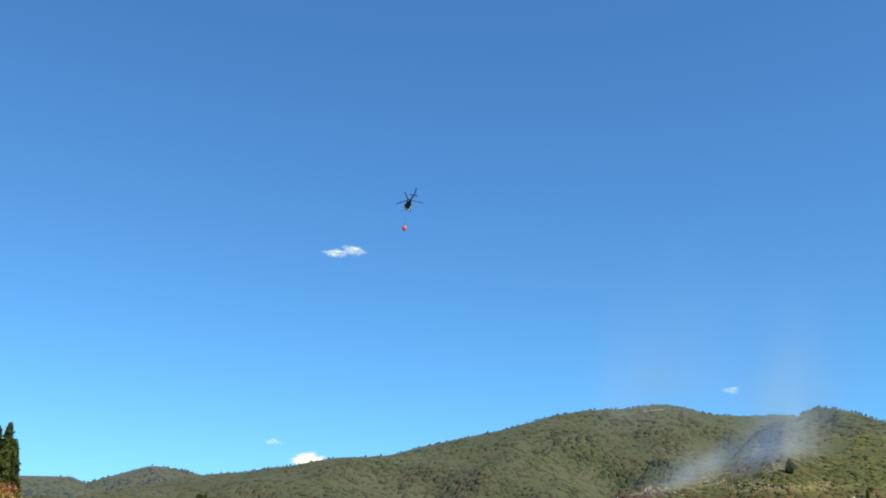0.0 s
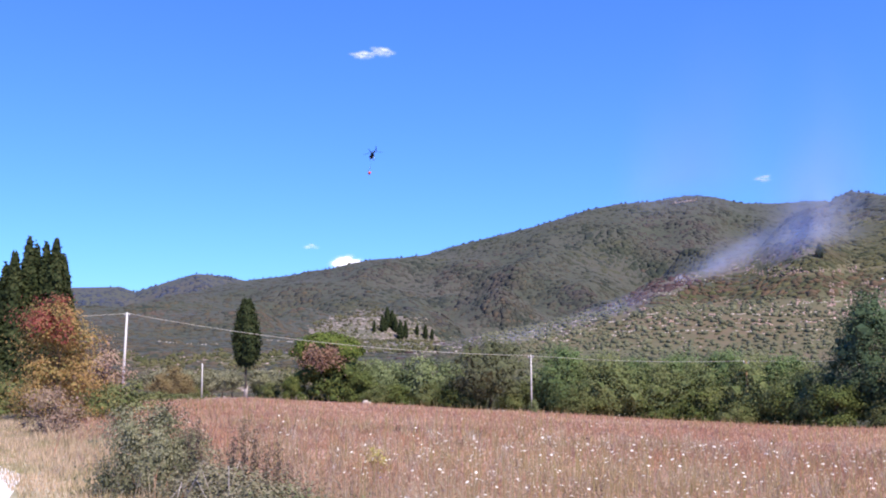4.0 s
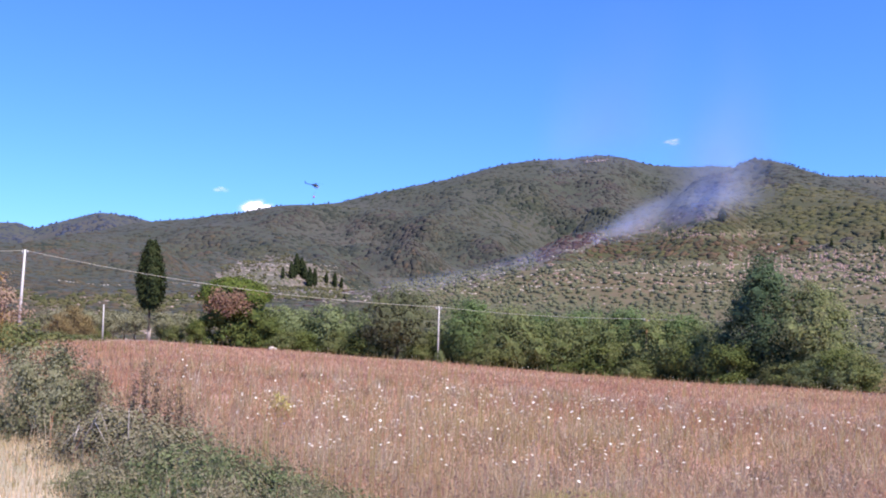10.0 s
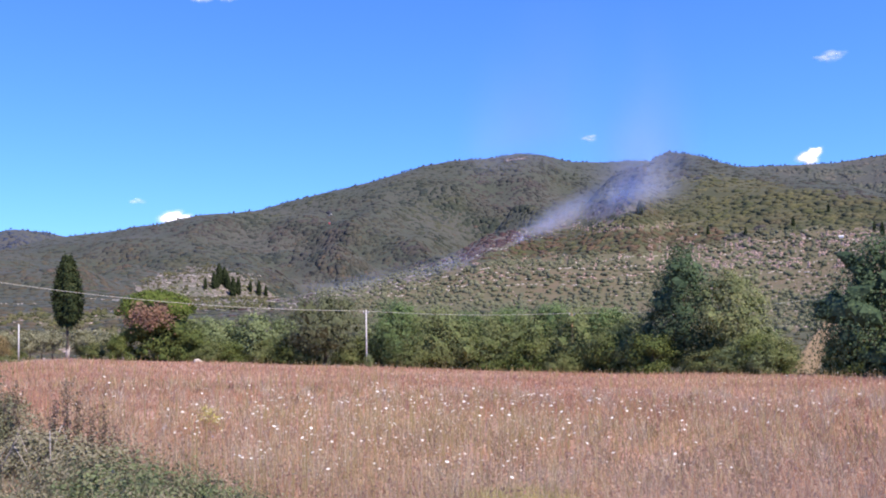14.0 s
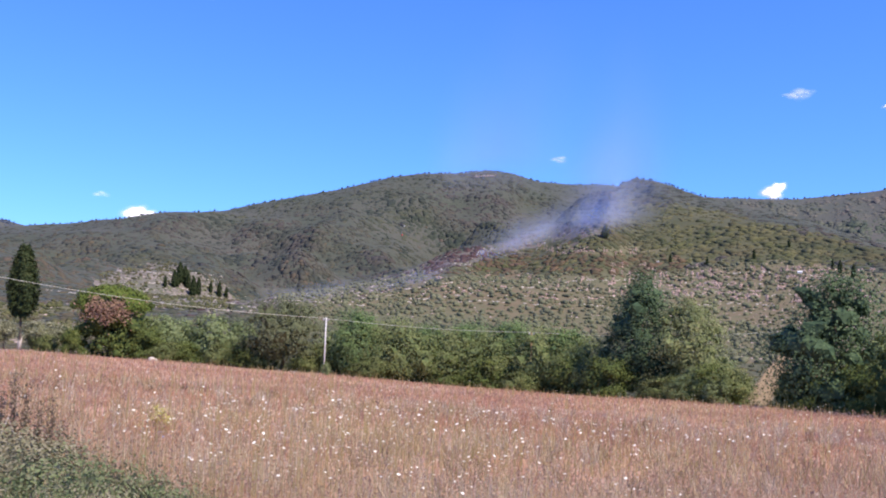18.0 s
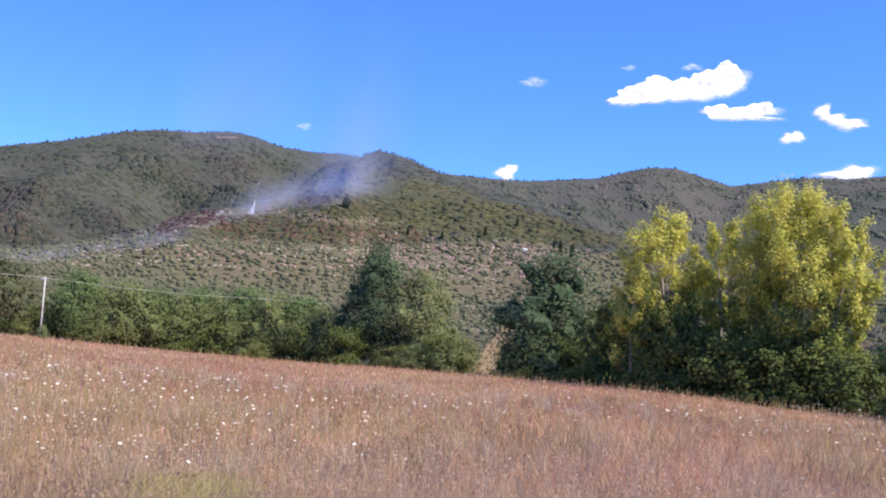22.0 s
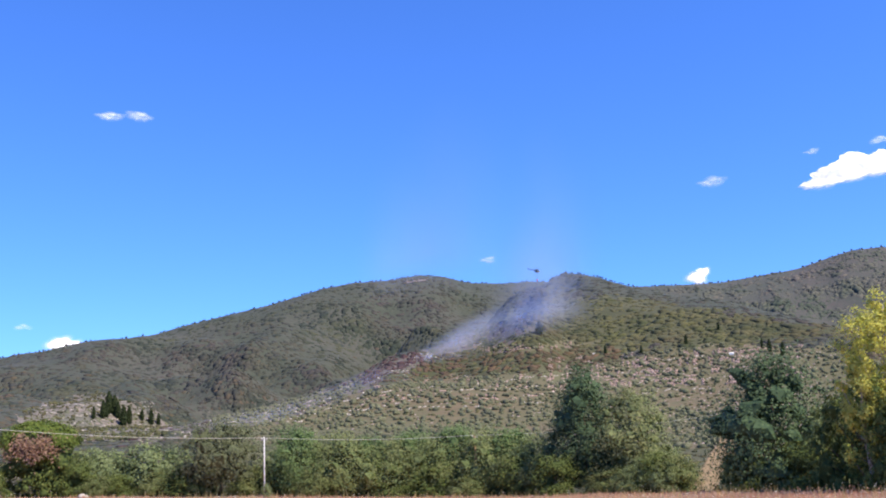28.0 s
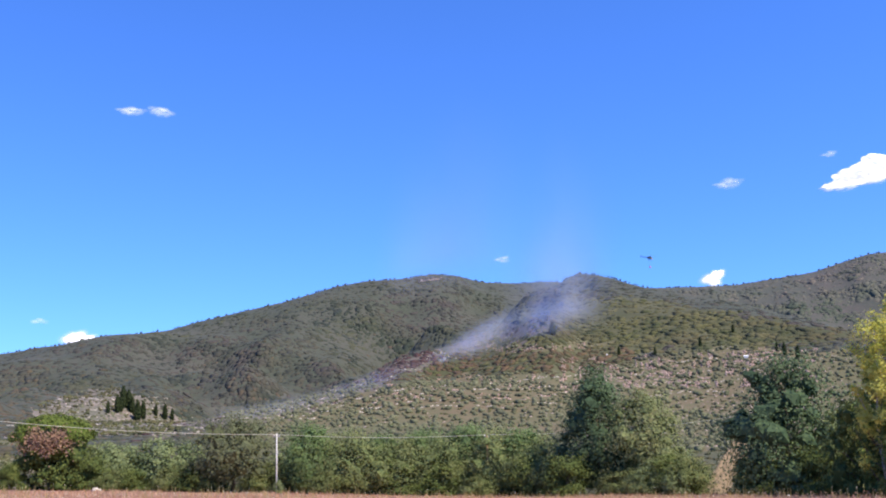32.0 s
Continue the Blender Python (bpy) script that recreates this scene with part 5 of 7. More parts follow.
nettles = put(tree("nettle_patch", "low patch of green nettles and bindweed", "weeds", 0.44, 1.3, [1.0, 1.0, 0.95, 0.7], 0.045, NETTLE, 3600, 20, 0.02, 0.01, limbs=4, group="low weeds by the track", up=0.4, core=0.35, loose=0.5), -10.8, 10.0, 0)
for a, r, turn, s, sz in ((-8.6, 9.7, 100, 0.6, 0.9), (-12.2, 9.4, 200, 0.6, 0.6), (-9.4, 8.8, 60, 0.75, 0.8), (-6.8, 9.0, 220, 0.7, 1.0), (-4.9, 8.8, 150, 0.6, 0.8), (-3.4, 9.0, 250, 0.5, 0.6), (-10.9, 8.3, 20, 0.6, 0.45), (-16.4, 10.2, 310, 0.45, 0.4), (-14.2, 9.3, 120, 0.5, 0.42), (-1.2, 7.9, 330, 0.55, 0.75), (-5.6, 7.7, 10, 0.7, 0.7), (-2.8, 7.4, 75, 0.65, 0.75), (-0.2, 7.1, 170, 0.6, 0.65), (1.6, 6.9, 260, 0.5, 0.6), (-8.0, 7.8, 140, 0.65, 0.55)):
    more(nettles, a, r, turn, s, sz)


put(tree("bindweed_clump", "small clump of white-flowered weeds by the track", "weeds", 0.34, 0.8, [1.0, 1.0, 0.7], 0.035, SILVER, 420, 24, 0.05, 0.008, limbs=3, core=0), -3.1, 7.0)
put(tree("yellow_plant", "small yellow-green plant standing in the field", "weed", 0.55, 0.6, BUSH, 0.05, M_YELLOW_GRASS, 700, 16, 0.05, 0.01, limbs=2, core=0), -5.6, 19.0)
put(tree("olive_tree", "grey-green olive tree beyond the field's corner", "olive tree", 4.6, 4.6, ROUND, 0.20, SAGE, 3400, 30, 0.36, 0.16, limbs=4), -14.6, 172)
for a, r, turn, s in ((-15.2, 132, 40, 0.75), (-12.6, 136, 120, 0.8), (-11.9, 150, 200, 0.9), (-16.6, 150, 300, 0.9), (-17.6, 160, 60, 1.0), (-18.4, 150, 10, 0.9), (-14.0, 165, 250, 0.95), (-10.9, 140, 30, 0.8)):
    more(bpy.data.objects["olive_tree"], a, r, turn, s)
rusty = put(tree("rusty_shrub", "rust-brown shrub behind the thin pole", "shrub", 4.2, 4.0, ROUND, 0.17, BRONZE, 3200, 30, 0.05, 0.08, limbs=5, core=0.3), -17.3, 128, 0, 1.0)
more(rusty, -16.7, 138, 90, 0.8)
more(rusty, -18.1, 120, 190, 0.7)
rock = new("boulder", lumps("boulder", np.array([[0, 0, 0.2], [0.4, 0.1, 0.12]]), np.array([[0.42, 0.3, 0.3], [0.3, 0.25, 0.2]]), M_STONE, 2, 0.12))
tagged(rock, "pale boulder at the edge of the field", "boulder")
rock.matrix_basis = Matrix.Translation(at(-6.2, 117))


def spike(h):
    """A tall dry dock spike with seed clusters."""
    root = tagged(new("dock_spike"), "tall dark dock stalk with dry seed clusters", "weed", "dock stalks")
    part("stalk", tube_mesh("stalk", [(0, 0, -0.05), (0.02, 0, h * 0.5), (0.0, 0.02, h)], [0.008, 0.006, 0.003], M_STEM, 5), root)
    n = 420
    z = RNG.uniform(0.3, 1.0, n) * h
    q = np.stack([RNG.normal(0, 0.04, n), RNG.normal(0, 0.04, n), z], 1)
    part("seed_head", leaves("seed_head", q, RNG.normal(size=q.shape), RNG.uniform(0.02, 0.05, n), DOCK), root)
    tagged(root.children[-1], kind="stuff")
    return root


sp = put(spike(1.2), -13.3, 13.0)
for a, r, s in ((-9.6, 10.6, 0.5), (-7.9, 9.6, 0.42), (-13.9, 13.2, 0.8), (-12.7, 12.8, 0.9), (-12.0, 12.5, 0.75), (-11.4, 12.2, 0.8), (-15.8, 14.0, 0.95), (-16.4, 14.2, 0.85), (-10.8, 11.9, 0.6)):
    more(sp, a, r, a * 50, s)


# ---- the field's weeds ----
def clear_of_weeds(a, r, x, y):
    """The broad-leaved weeds by the track crowd out the dry stems."""
    return (a > 1.5) | (r > 9.6) | (RNG.random(len(a)) < 0.65)


def blades(name, n, r_lo, r_hi, a0, a1, mat, h_lo, h_hi, keep=None, label="", grow=0.00055, simple=False):
    a = RNG.uniform(a0, a1, n)
    u = RNG.uniform(0, 1, n)
    r = 1 / (1 / r_lo + u * (1 / r_hi - 1 / r_lo))
    r = np.where(RNG.random(n) < 0.35, np.exp(RNG.uniform(np.log(r_lo), np.log(r_hi), n)), r)
    x, y = r * np.sin(np.radians(a)), r * np.cos(np.radians(a))
    ok = (r < edge_r(a) - 1) & (road_side(x, y) > 1.0) & ((road_side(x, y) > 2.9 + 0.5 * np.sin(y * 0.9)) | (RNG.random(n) < 0.14))
    if keep is not None:
        ok &= keep(a, r, x, y)
    a, r, x, y = a[ok], r[ok], x[ok], y[ok]
    n = len(a)
    z = height(a, r)
    patch = 0.75 + 0.35 * np.sin(x * 0.35 + 1.3 * np.sin(y * 0.21)) * np.sin(y * 0.29 + 0.8)
    h = RNG.uniform(h_lo, h_hi, n) * np.clip(patch, 0.45, 1.1)
    w = np.maximum(0.0028, r * grow) * RNG.uniform(0.6, 1.4, n)
    yaw = RNG.uniform(0, np.pi, n)
    wx, wy = np.cos(yaw) * w, np.sin(yaw) * w
    bend = RNG.normal(0, 0.32, (n, 2)) * h[:, None]
    b = np.stack([x, y, z], 1)
    mid = b + np.stack([bend[:, 0] * 0.35, bend[:, 1] * 0.35, h * 0.55], 1)
    tip = b + np.stack([bend[:, 0], bend[:, 1], h], 1)
    s = np.stack([wx, wy, 0 * w], 1)
    v = np.stack([b - s * 0.5, b + s * 0.5, mid + s * 0.75, tip, mid - s * 0.75], 1)
    if simple:
        v = np.stack([b - s * 0.7, b + s * 0.7, tip], 1)
        stuff(name, mesh_np(name, v.reshape(-1, 3), np.arange(3 * n).reshape(n, 3), [mat]), label, "weeds")
        return
    base = np.arange(n)[:, None] * 5
    f = np.concatenate([base + np.array([[0, 1, 2]]), base + np.array([[0, 2, 4]]), base + np.array([[4, 2, 3]])])
    stuff(name, mesh_np(name, v.reshape(-1, 3), f, [mat]), label, "weeds")


blades("near_field_weeds", 76000, 5.5, 30, -24, 72, M_GRASS, 0.2, 0.65, label="reddish dry weeds over the near field", grow=0.0005, keep=clear_of_weeds)
blades("field_weeds", 170000, 26, 125, -24, 78, M_GRASS, 0.2, 0.5, label="reddish dry weeds over the fallow field", grow=0.0007, simple=True)
blades("yellow_grass", 7000, 7.4, 10.6, 9.5, 16.5, M_YELLOW_GRASS, 0.3, 0.62, label="yellow-green grass patch in the field", keep=lambda a, r, x, y: ((a - 13) / 3.4) ** 2 + ((r - 8.9) / 1.5) ** 2 < 1)
blades("near_straw", 34000, 5.5, 15, -20, 66, M_BLEACHED, 0.25, 0.75, label="bleached straw stems in the near field", grow=0.0005, simple=True, keep=clear_of_weeds)
blades("straw_tufts", 46000, 5.5, 40, -24, 70, M_PALE_GRASS, 0.3, 0.8, label="pale straw grass tufts among the weeds",
       keep=lambda a, r, x, y: np.sin(x * 0.5 + 2 * np.sin(y * 0.31)) + np.sin(y * 0.43 + x * 0.2) > 0.1)


def clumps(name, n, each, r_lo, r_hi, mat, h_lo, h_hi, label):
    """Tufts of stems that fan out from one root."""
    a = RNG.uniform(-14, 68, n)
    r = np.exp(RNG.uniform(np.log(r_lo), np.log(r_hi), n))
    x, y = r * np.sin(np.radians(a)), r * np.cos(np.radians(a))
    ok = (road_side(x, y) > 2.5) & ((a > 1.5) | (r > 9.6))
    a, r, x, y = (np.repeat(q[ok], each) for q in (a, r, x, y))
    k = len(a)
    x, y = x + RNG.normal(0, 0.07, k), y + RNG.normal(0, 0.07, k)
    tall = np.repeat(RNG.uniform(h_lo, h_hi, ok.sum()), each) * RNG.uniform(0.5, 1.05, k)
    w = np.maximum(0.0032, r * 0.00045)
    yaw = RNG.uniform(0, np.pi, k)
    side = np.stack([np.cos(yaw) * w, np.sin(yaw) * w, 0 * w], 1)
    b = np.stack([x, y, height(np.degrees(np.arctan2(x, y)), np.hypot(x, y))], 1)
    tip = b + np.stack([RNG.normal(0, 0.3, k) * tall, RNG.normal(0, 0.3, k) * tall, tall], 1)
    v = np.stack([b - side, b + side, tip], 1)
    stuff(name, mesh_np(name, v.reshape(-1, 3), np.arange(3 * k).reshape(k, 3), [mat]), label, "weeds")


clumps("straw_clumps", 900, 34, 6.0, 45, M_BLEACHED, 0.3, 0.75, "bleached straw tufts that stand out of the weeds")
clumps("dark_seed_clumps", 420, 26, 7.0, 45, DOCK, 0.3, 0.6, "dark brown seed stalks among the dry weeds")


def weed_fuzz():
    """Seed heads, dry leaves and side shoots that blur the weeds."""
    n = 76000
    a = RNG.uniform(-22, 72, n)
    r = 1 / (1 / 6.0 + RNG.random(n) * (1 / 70 - 1 / 6.0))
    r = np.where(RNG.random(n) < 0.5, np.exp(RNG.uniform(np.log(6), np.log(75), n)), r)
    x, y = r * np.sin(np.radians(a)), r * np.cos(np.radians(a))
    ok = (r < edge_r(a) - 2) & (road_side(x, y) > 2.6)
    a, r, x, y = a[ok], r[ok], x[ok], y[ok]
    p = np.stack([x, y, height(a, r) + RNG.beta(2, 2, len(a)) * 0.6], 1)
    nor = RNG.normal(size=p.shape) + np.array([0, 0, 0.5])
    stuff("weed_seed_heads", leaves("weed_seed_heads", p, nor, RNG.uniform(0.012, 0.035, len(a)) * (1 + r / 14), M_FUZZ, 0.45), "dry seed heads and withered leaves of the weeds", "weeds")


weed_fuzz()


def verge_grass():
    n = 64000
    s, o = RNG.uniform(-6, 46, n), RNG.uniform(-0.3, 3.1, n)
    o = np.where(RNG.random(n) < 0.3, -3.3 - RNG.uniform(0, 3.0, n), o)
    x, y = -2.8 - 0.507 * s + 0.862 * o, 8.0 + 0.862 * s + 0.507 * o
    a, r = np.degrees(np.arctan2(x, y)), np.hypot(x, y)
    z = height(a, r)
    h = RNG.uniform(0.04, 0.2, n) * np.clip(0.7 + 0.5 * o, 0.7, 1.9)
    w = np.maximum(0.003, r * 0.0006)
    yaw = RNG.uniform(0, np.pi, n)
    sx = np.stack([np.cos(yaw) * w, np.sin(yaw) * w, 0 * w], 1)
    b = np.stack([x, y, z], 1)
    tip = b + np.stack([RNG.normal(0, 0.2, n) * h, RNG.normal(0, 0.2, n) * h, h], 1)
    v = np.stack([b - sx, b + sx, tip], 1)
    stuff("verge_grass", mesh_np("verge_grass", v.reshape(-1, 3), np.arange(3 * n).reshape(n, 3), [M_VERGE_GRASS]), "short pale grass on the track's verge", "grass")


verge_grass()


def umbels():
    """White wild-carrot heads on thin stems, all over the field."""
    n = 15000
    a = RNG.uniform(-20, 74, n)
    u = RNG.uniform(0, 1, n)
    r = 1 / (1 / 6.5 + u * (1 / 110 - 1 / 6.5))
    r = np.where(RNG.random(n) < 0.5, np.exp(RNG.uniform(np.log(10), np.log(105), n)), r)
    x, y = r * np.sin(np.radians(a)), r * np.cos(np.radians(a))
    ok = (r > 8.5) & (r < edge_r(a) - 2) & (road_side(x, y) > 2.5) & (np.sin(x * 0.31 + 1 + np.sin(y * 0.2)) + np.sin(y * 0.37 + x * 0.12) + RNG.normal(0, 0.5, n) > -0.2)
    a, r, x, y = a[ok], r[ok], x[ok], y[ok]
    n = len(a)
    z = height(a, r)
    top = RNG.uniform(0.55, 0.95, n)
    rad = (0.010 + 0.024 * RNG.random(n) ** 3) * np.clip(r / 18, 0.6, 1) * (1 + np.clip(r - 30, 0, 80) / 200)
    k = 7
    ang = np.arange(k) * 2 * np.pi / k
    tilt = RNG.normal(0, 0.22, (n, 2))
    ring = np.stack([np.cos(ang), np.sin(ang), 0 * ang], 1)[None] * rad[:, None, None] * RNG.uniform(0.75, 1.15, (n, k, 1))
    ring[:, :, 2] += ring[:, :, 0] * tilt[:, :1] + ring[:, :, 1] * tilt[:, 1:]
    c = np.stack([x, y, z + top], 1)
    v = np.concatenate([(c + np.stack([0 * rad, 0 * rad, rad * 0.18], 1))[:, None], ring + c[:, None], (c - np.stack([0 * rad, 0 * rad, rad * 0.3], 1))[:, None]], 1)
    base = (np.arange(n) * (k + 2))[:, None]
    tri = np.concatenate([np.array([[0, 1 + i, 1 + (i + 1) % k], [k + 1, 1 + (i + 1) % k, 1 + i]]) for i in range(k)])
    f = (base[:, :, None] + tri[None]).reshape(-1, 3)
    stuff("wild_carrot_heads", mesh_np("wild_carrot_heads", v.reshape(-1, 3), f, [M_FLOWER]), "white wild-carrot flower heads over the field", "flowers")
    w = np.maximum(0.003, r * 0.0004)
    b = np.stack([x, y, z], 1)
    sx = np.stack([w, 0 * w, 0 * w], 1)
    v = np.stack([b - sx, b + sx, c], 1)
    stuff("wild_carrot_stems", mesh_np("wild_carrot_stems", v.reshape(-1, 3), np.arange(3 * n).reshape(n, 3), [M_STEM]), "thin dry stems of the wild carrots", "stems")


umbels()


# ---- poles and cables ----
def pole(label, a, r, h, mat, rad, lean=0.0, arm=True):
    root = tagged(new("utility_pole"), label, "utility pole", "poles of the line")
    part("shaft", tube_mesh("shaft", [(0, 0, -0.4), (lean * 0.5, 0, h * 0.5), (lean, 0, h)], [rad, rad * 0.85, rad * 0.65], mat, 10), root)
    if arm:
        bm = bmesh.new()
        box(bm, lean - 0.35, -0.05, h - 0.38, lean + 0.35, 0.05, h - 0.28)
        part("crossarm", finish(bm, "crossarm", M_METAL), root)
        for s in (-0.28, 0.28):
            bm = bmesh.new()
            tube(bm, [(lean + s, 0, h - 0.28), (lean + s, 0, h - 0.2), (lean + s, 0, h - 0.1)], [0.03, 0.06, 0.03], 8)
            part("insulator", finish(bm, "insulator", M_WALL), root)
    put(root, a, r)
    return root.matrix_basis @ Vector((lean, 0, h - 0.1))


top_0 = pole("tall pale concrete utility pole by the thicket", -20.15, 112, 112 * math.tan(radians(2.2)) + EYE - at(-20.15, 112).z, M_CONCRETE, 0.155, 0.3)
top_1 = pole("pale concrete utility pole at the field's edge", 3.75, 112, 112 * math.tan(radians(-0.36)) + EYE - at(3.75, 112).z, M_CONCRETE, 0.095)
top_2 = pole("brown wooden utility pole among the acacias", 16.15, 113, 113 * math.tan(radians(-0.72)) + EYE - at(16.15, 113).z, M_WOOD, 0.15)
pole("thin pale pole beyond the field's corner", -15.75, 122, 122 * math.tan(radians(-0.75)) + EYE - at(-15.75, 122).z, M_CONCRETE, 0.09, arm=False)
top_4 = at(31.5, 118, 0) + Vector((0, 0, 118 * math.tan(radians(0.0)) + EYE - at(31.5, 118).z))
top_m = at(-38, 105, 0) + Vector((0, 0, 105 * math.tan(radians(3.0)) + EYE - at(-38, 105).z))


def cable(p, q, sag, rad=0.019):
    pts = []
    for i in range(25):
        u = i / 24
        pts.append(p.lerp(q, u) - Vector((0, 0, sag * 4 * u * (1 - u))))
    ob = new("power_cable", tube_mesh("power_cable", pts, [rad] * 25, M_WIRE, 5))
    tagged(ob, "pale power cable sagging between the poles", "cable", "cables of the line")


cable(top_m, top_0, 1.2)
cable(top_0, top_1, 1.0, 0.022)
cable(top_1, top_2, 0.35)
cable(top_2, top_4, 0.6)


# ---- small far things on the hill ----
def shed(a, r, w, d, h, label):
    root = tagged(new("shed"), label, "shed")
    bm = bmesh.new()
    box(bm, -w / 2, -d / 2, -1.0, w / 2, d / 2, h)
    part("wall", finish(bm, "wall", M_WALL), root)
    bm = bmesh.new()
    v = [bm.verts.new(p) for p in ((-w * .56, -d * .58, h), (w * .56, -d * .58, h), (w * .56, 0, h + .25 * w), (-w * .56, 0, h + .25 * w), (-w * .56, d * .58, h), (w * .56, d * .58, h))]
    bm.faces.new((v[0], v[1], v[2], v[3]))
    bm.faces.new((v[3], v[2], v[5], v[4]))
    bm.faces.new((v[0], v[3], v[4]))
    bm.faces.new((v[1], v[5], v[2]))
    part("roof", finish(bm, "roof", M_WALL), root)
    put(root, a, r, -a)


shed(23.5, range_at(23.5, 3.6), 1.3, 1.2, 0.7, "small white shed on the olive terraces")
shed(31.4, range_at(31.4, 3.2), 2.6, 1.8, 0.7, "low white shed on the stony slope")

knoll = tree("cypress", "lone dark cypress on the spur above the smoke", "cypress tree", 9.5, 4.4, COLUMN, 0.9, GREEN_CYPRESS, 1500, 40, 0.03, 0.2, limbs=2, rough=1.7)
put(knoll, 20.35, range_at(20.35, 4.95))
far_cyp = put(tree("cypress", "dark cypress among the terraces below the wood", "cypress tree", 11, 3.4, COLUMN, 0.7, GREEN_CYPRESS, 1300, 36, 0.02, 0.2, limbs=2, group="cypresses on the terraces", rough=1.7), -5.0, range_at(-5.0, 1.1))
for a, el, s in ((-4.6, 1.2, 1.45), (-5.7, 1.0, 0.9), (-4.1, 0.55, 1.5), (-3.8, 0.65, 1.3), (-2.6, 0.6, 1.2), (-3.1, 0.75, 0.9), (-2.2, 0.5, 0.9), (-5.2, 1.05, 1.3), (-4.9, 1.3, 1.6), (-4.4, 1.0, 1.2), (24.2, 3.6, 0.55), (26.3, 3.5, 0.5), (28.9, 3.9, 0.6), (33.5, 3.2, 0.7), (34.2, 3.0, 0.7), (30.8, 4.6, 0.5), (33.1, 3.5, 0.5)):
    more(far_cyp, a, range_at(a, el), a * 30, s)


# ---- clouds ----
def cloud_mat(name, thin=True, tear=0.05):
    """Cloud: white, thinner where a puff is marked soft."""
    m, nt, b = base_mat(name, 1.0)
    nt.nodes.remove(b)
    d = nt.nodes.new("ShaderNodeBsdfDiffuse")
    t = nt.nodes.new("ShaderNodeBsdfTranslucent")
    d.inputs["Color"].default_value = t.inputs["Color"].default_value = (0.96, 0.96, 0.97, 1)
    mx = nt.nodes.new("ShaderNodeMixShader")
    mx.inputs[0].default_value = 0.45
    nt.links.new(d.outputs[0], mx.inputs[1])
    nt.links.new(t.outputs[0], mx.inputs[2])
    if not thin:
        nt.links.new(mx.outputs[0], nt.nodes["Material Output"].inputs["Surface"])
        return m
    a = nt.nodes.new("ShaderNodeAttribute")
    a.attribute_name = "soft"
    n = noise_node(nt, 0.03, 5)
    mr = nt.nodes.new("ShaderNodeMapRange")
    mr.inputs[1].default_value, mr.inputs[2].default_value, mr.inputs[3].default_value, mr.inputs[4].default_value = 0.33, 0.62, tear, 1.5
    nt.links.new(n, mr.inputs[0])
    k = nt.nodes.new("ShaderNodeMath")
    k.operation, k.use_clamp = "MULTIPLY", True
    nt.links.new(a.outputs["Fac"], k.inputs[0])
    nt.links.new(mr.outputs[0], k.inputs[1])
    tr = nt.nodes.new("ShaderNodeBsdfTransparent")
    m2 = nt.nodes.new("ShaderNodeMixShader")
    nt.links.new(k.outputs[0], m2.inputs[0])
    nt.links.new(tr.outputs[0], m2.inputs[1])
    nt.links.new(mx.outputs[0], m2.inputs[2])
    nt.links.new(m2.outputs[0], nt.nodes["Material Output"].inputs["Surface"])
    return m


CLOUD = cloud_mat("thin_cloud")
CLOUD_SOFT = cloud_mat("soft_cloud_edge", True, 0.6)
CLOUD_CORE = cloud_mat("cumulus_white", False)
CLOUD_R = 4300.0


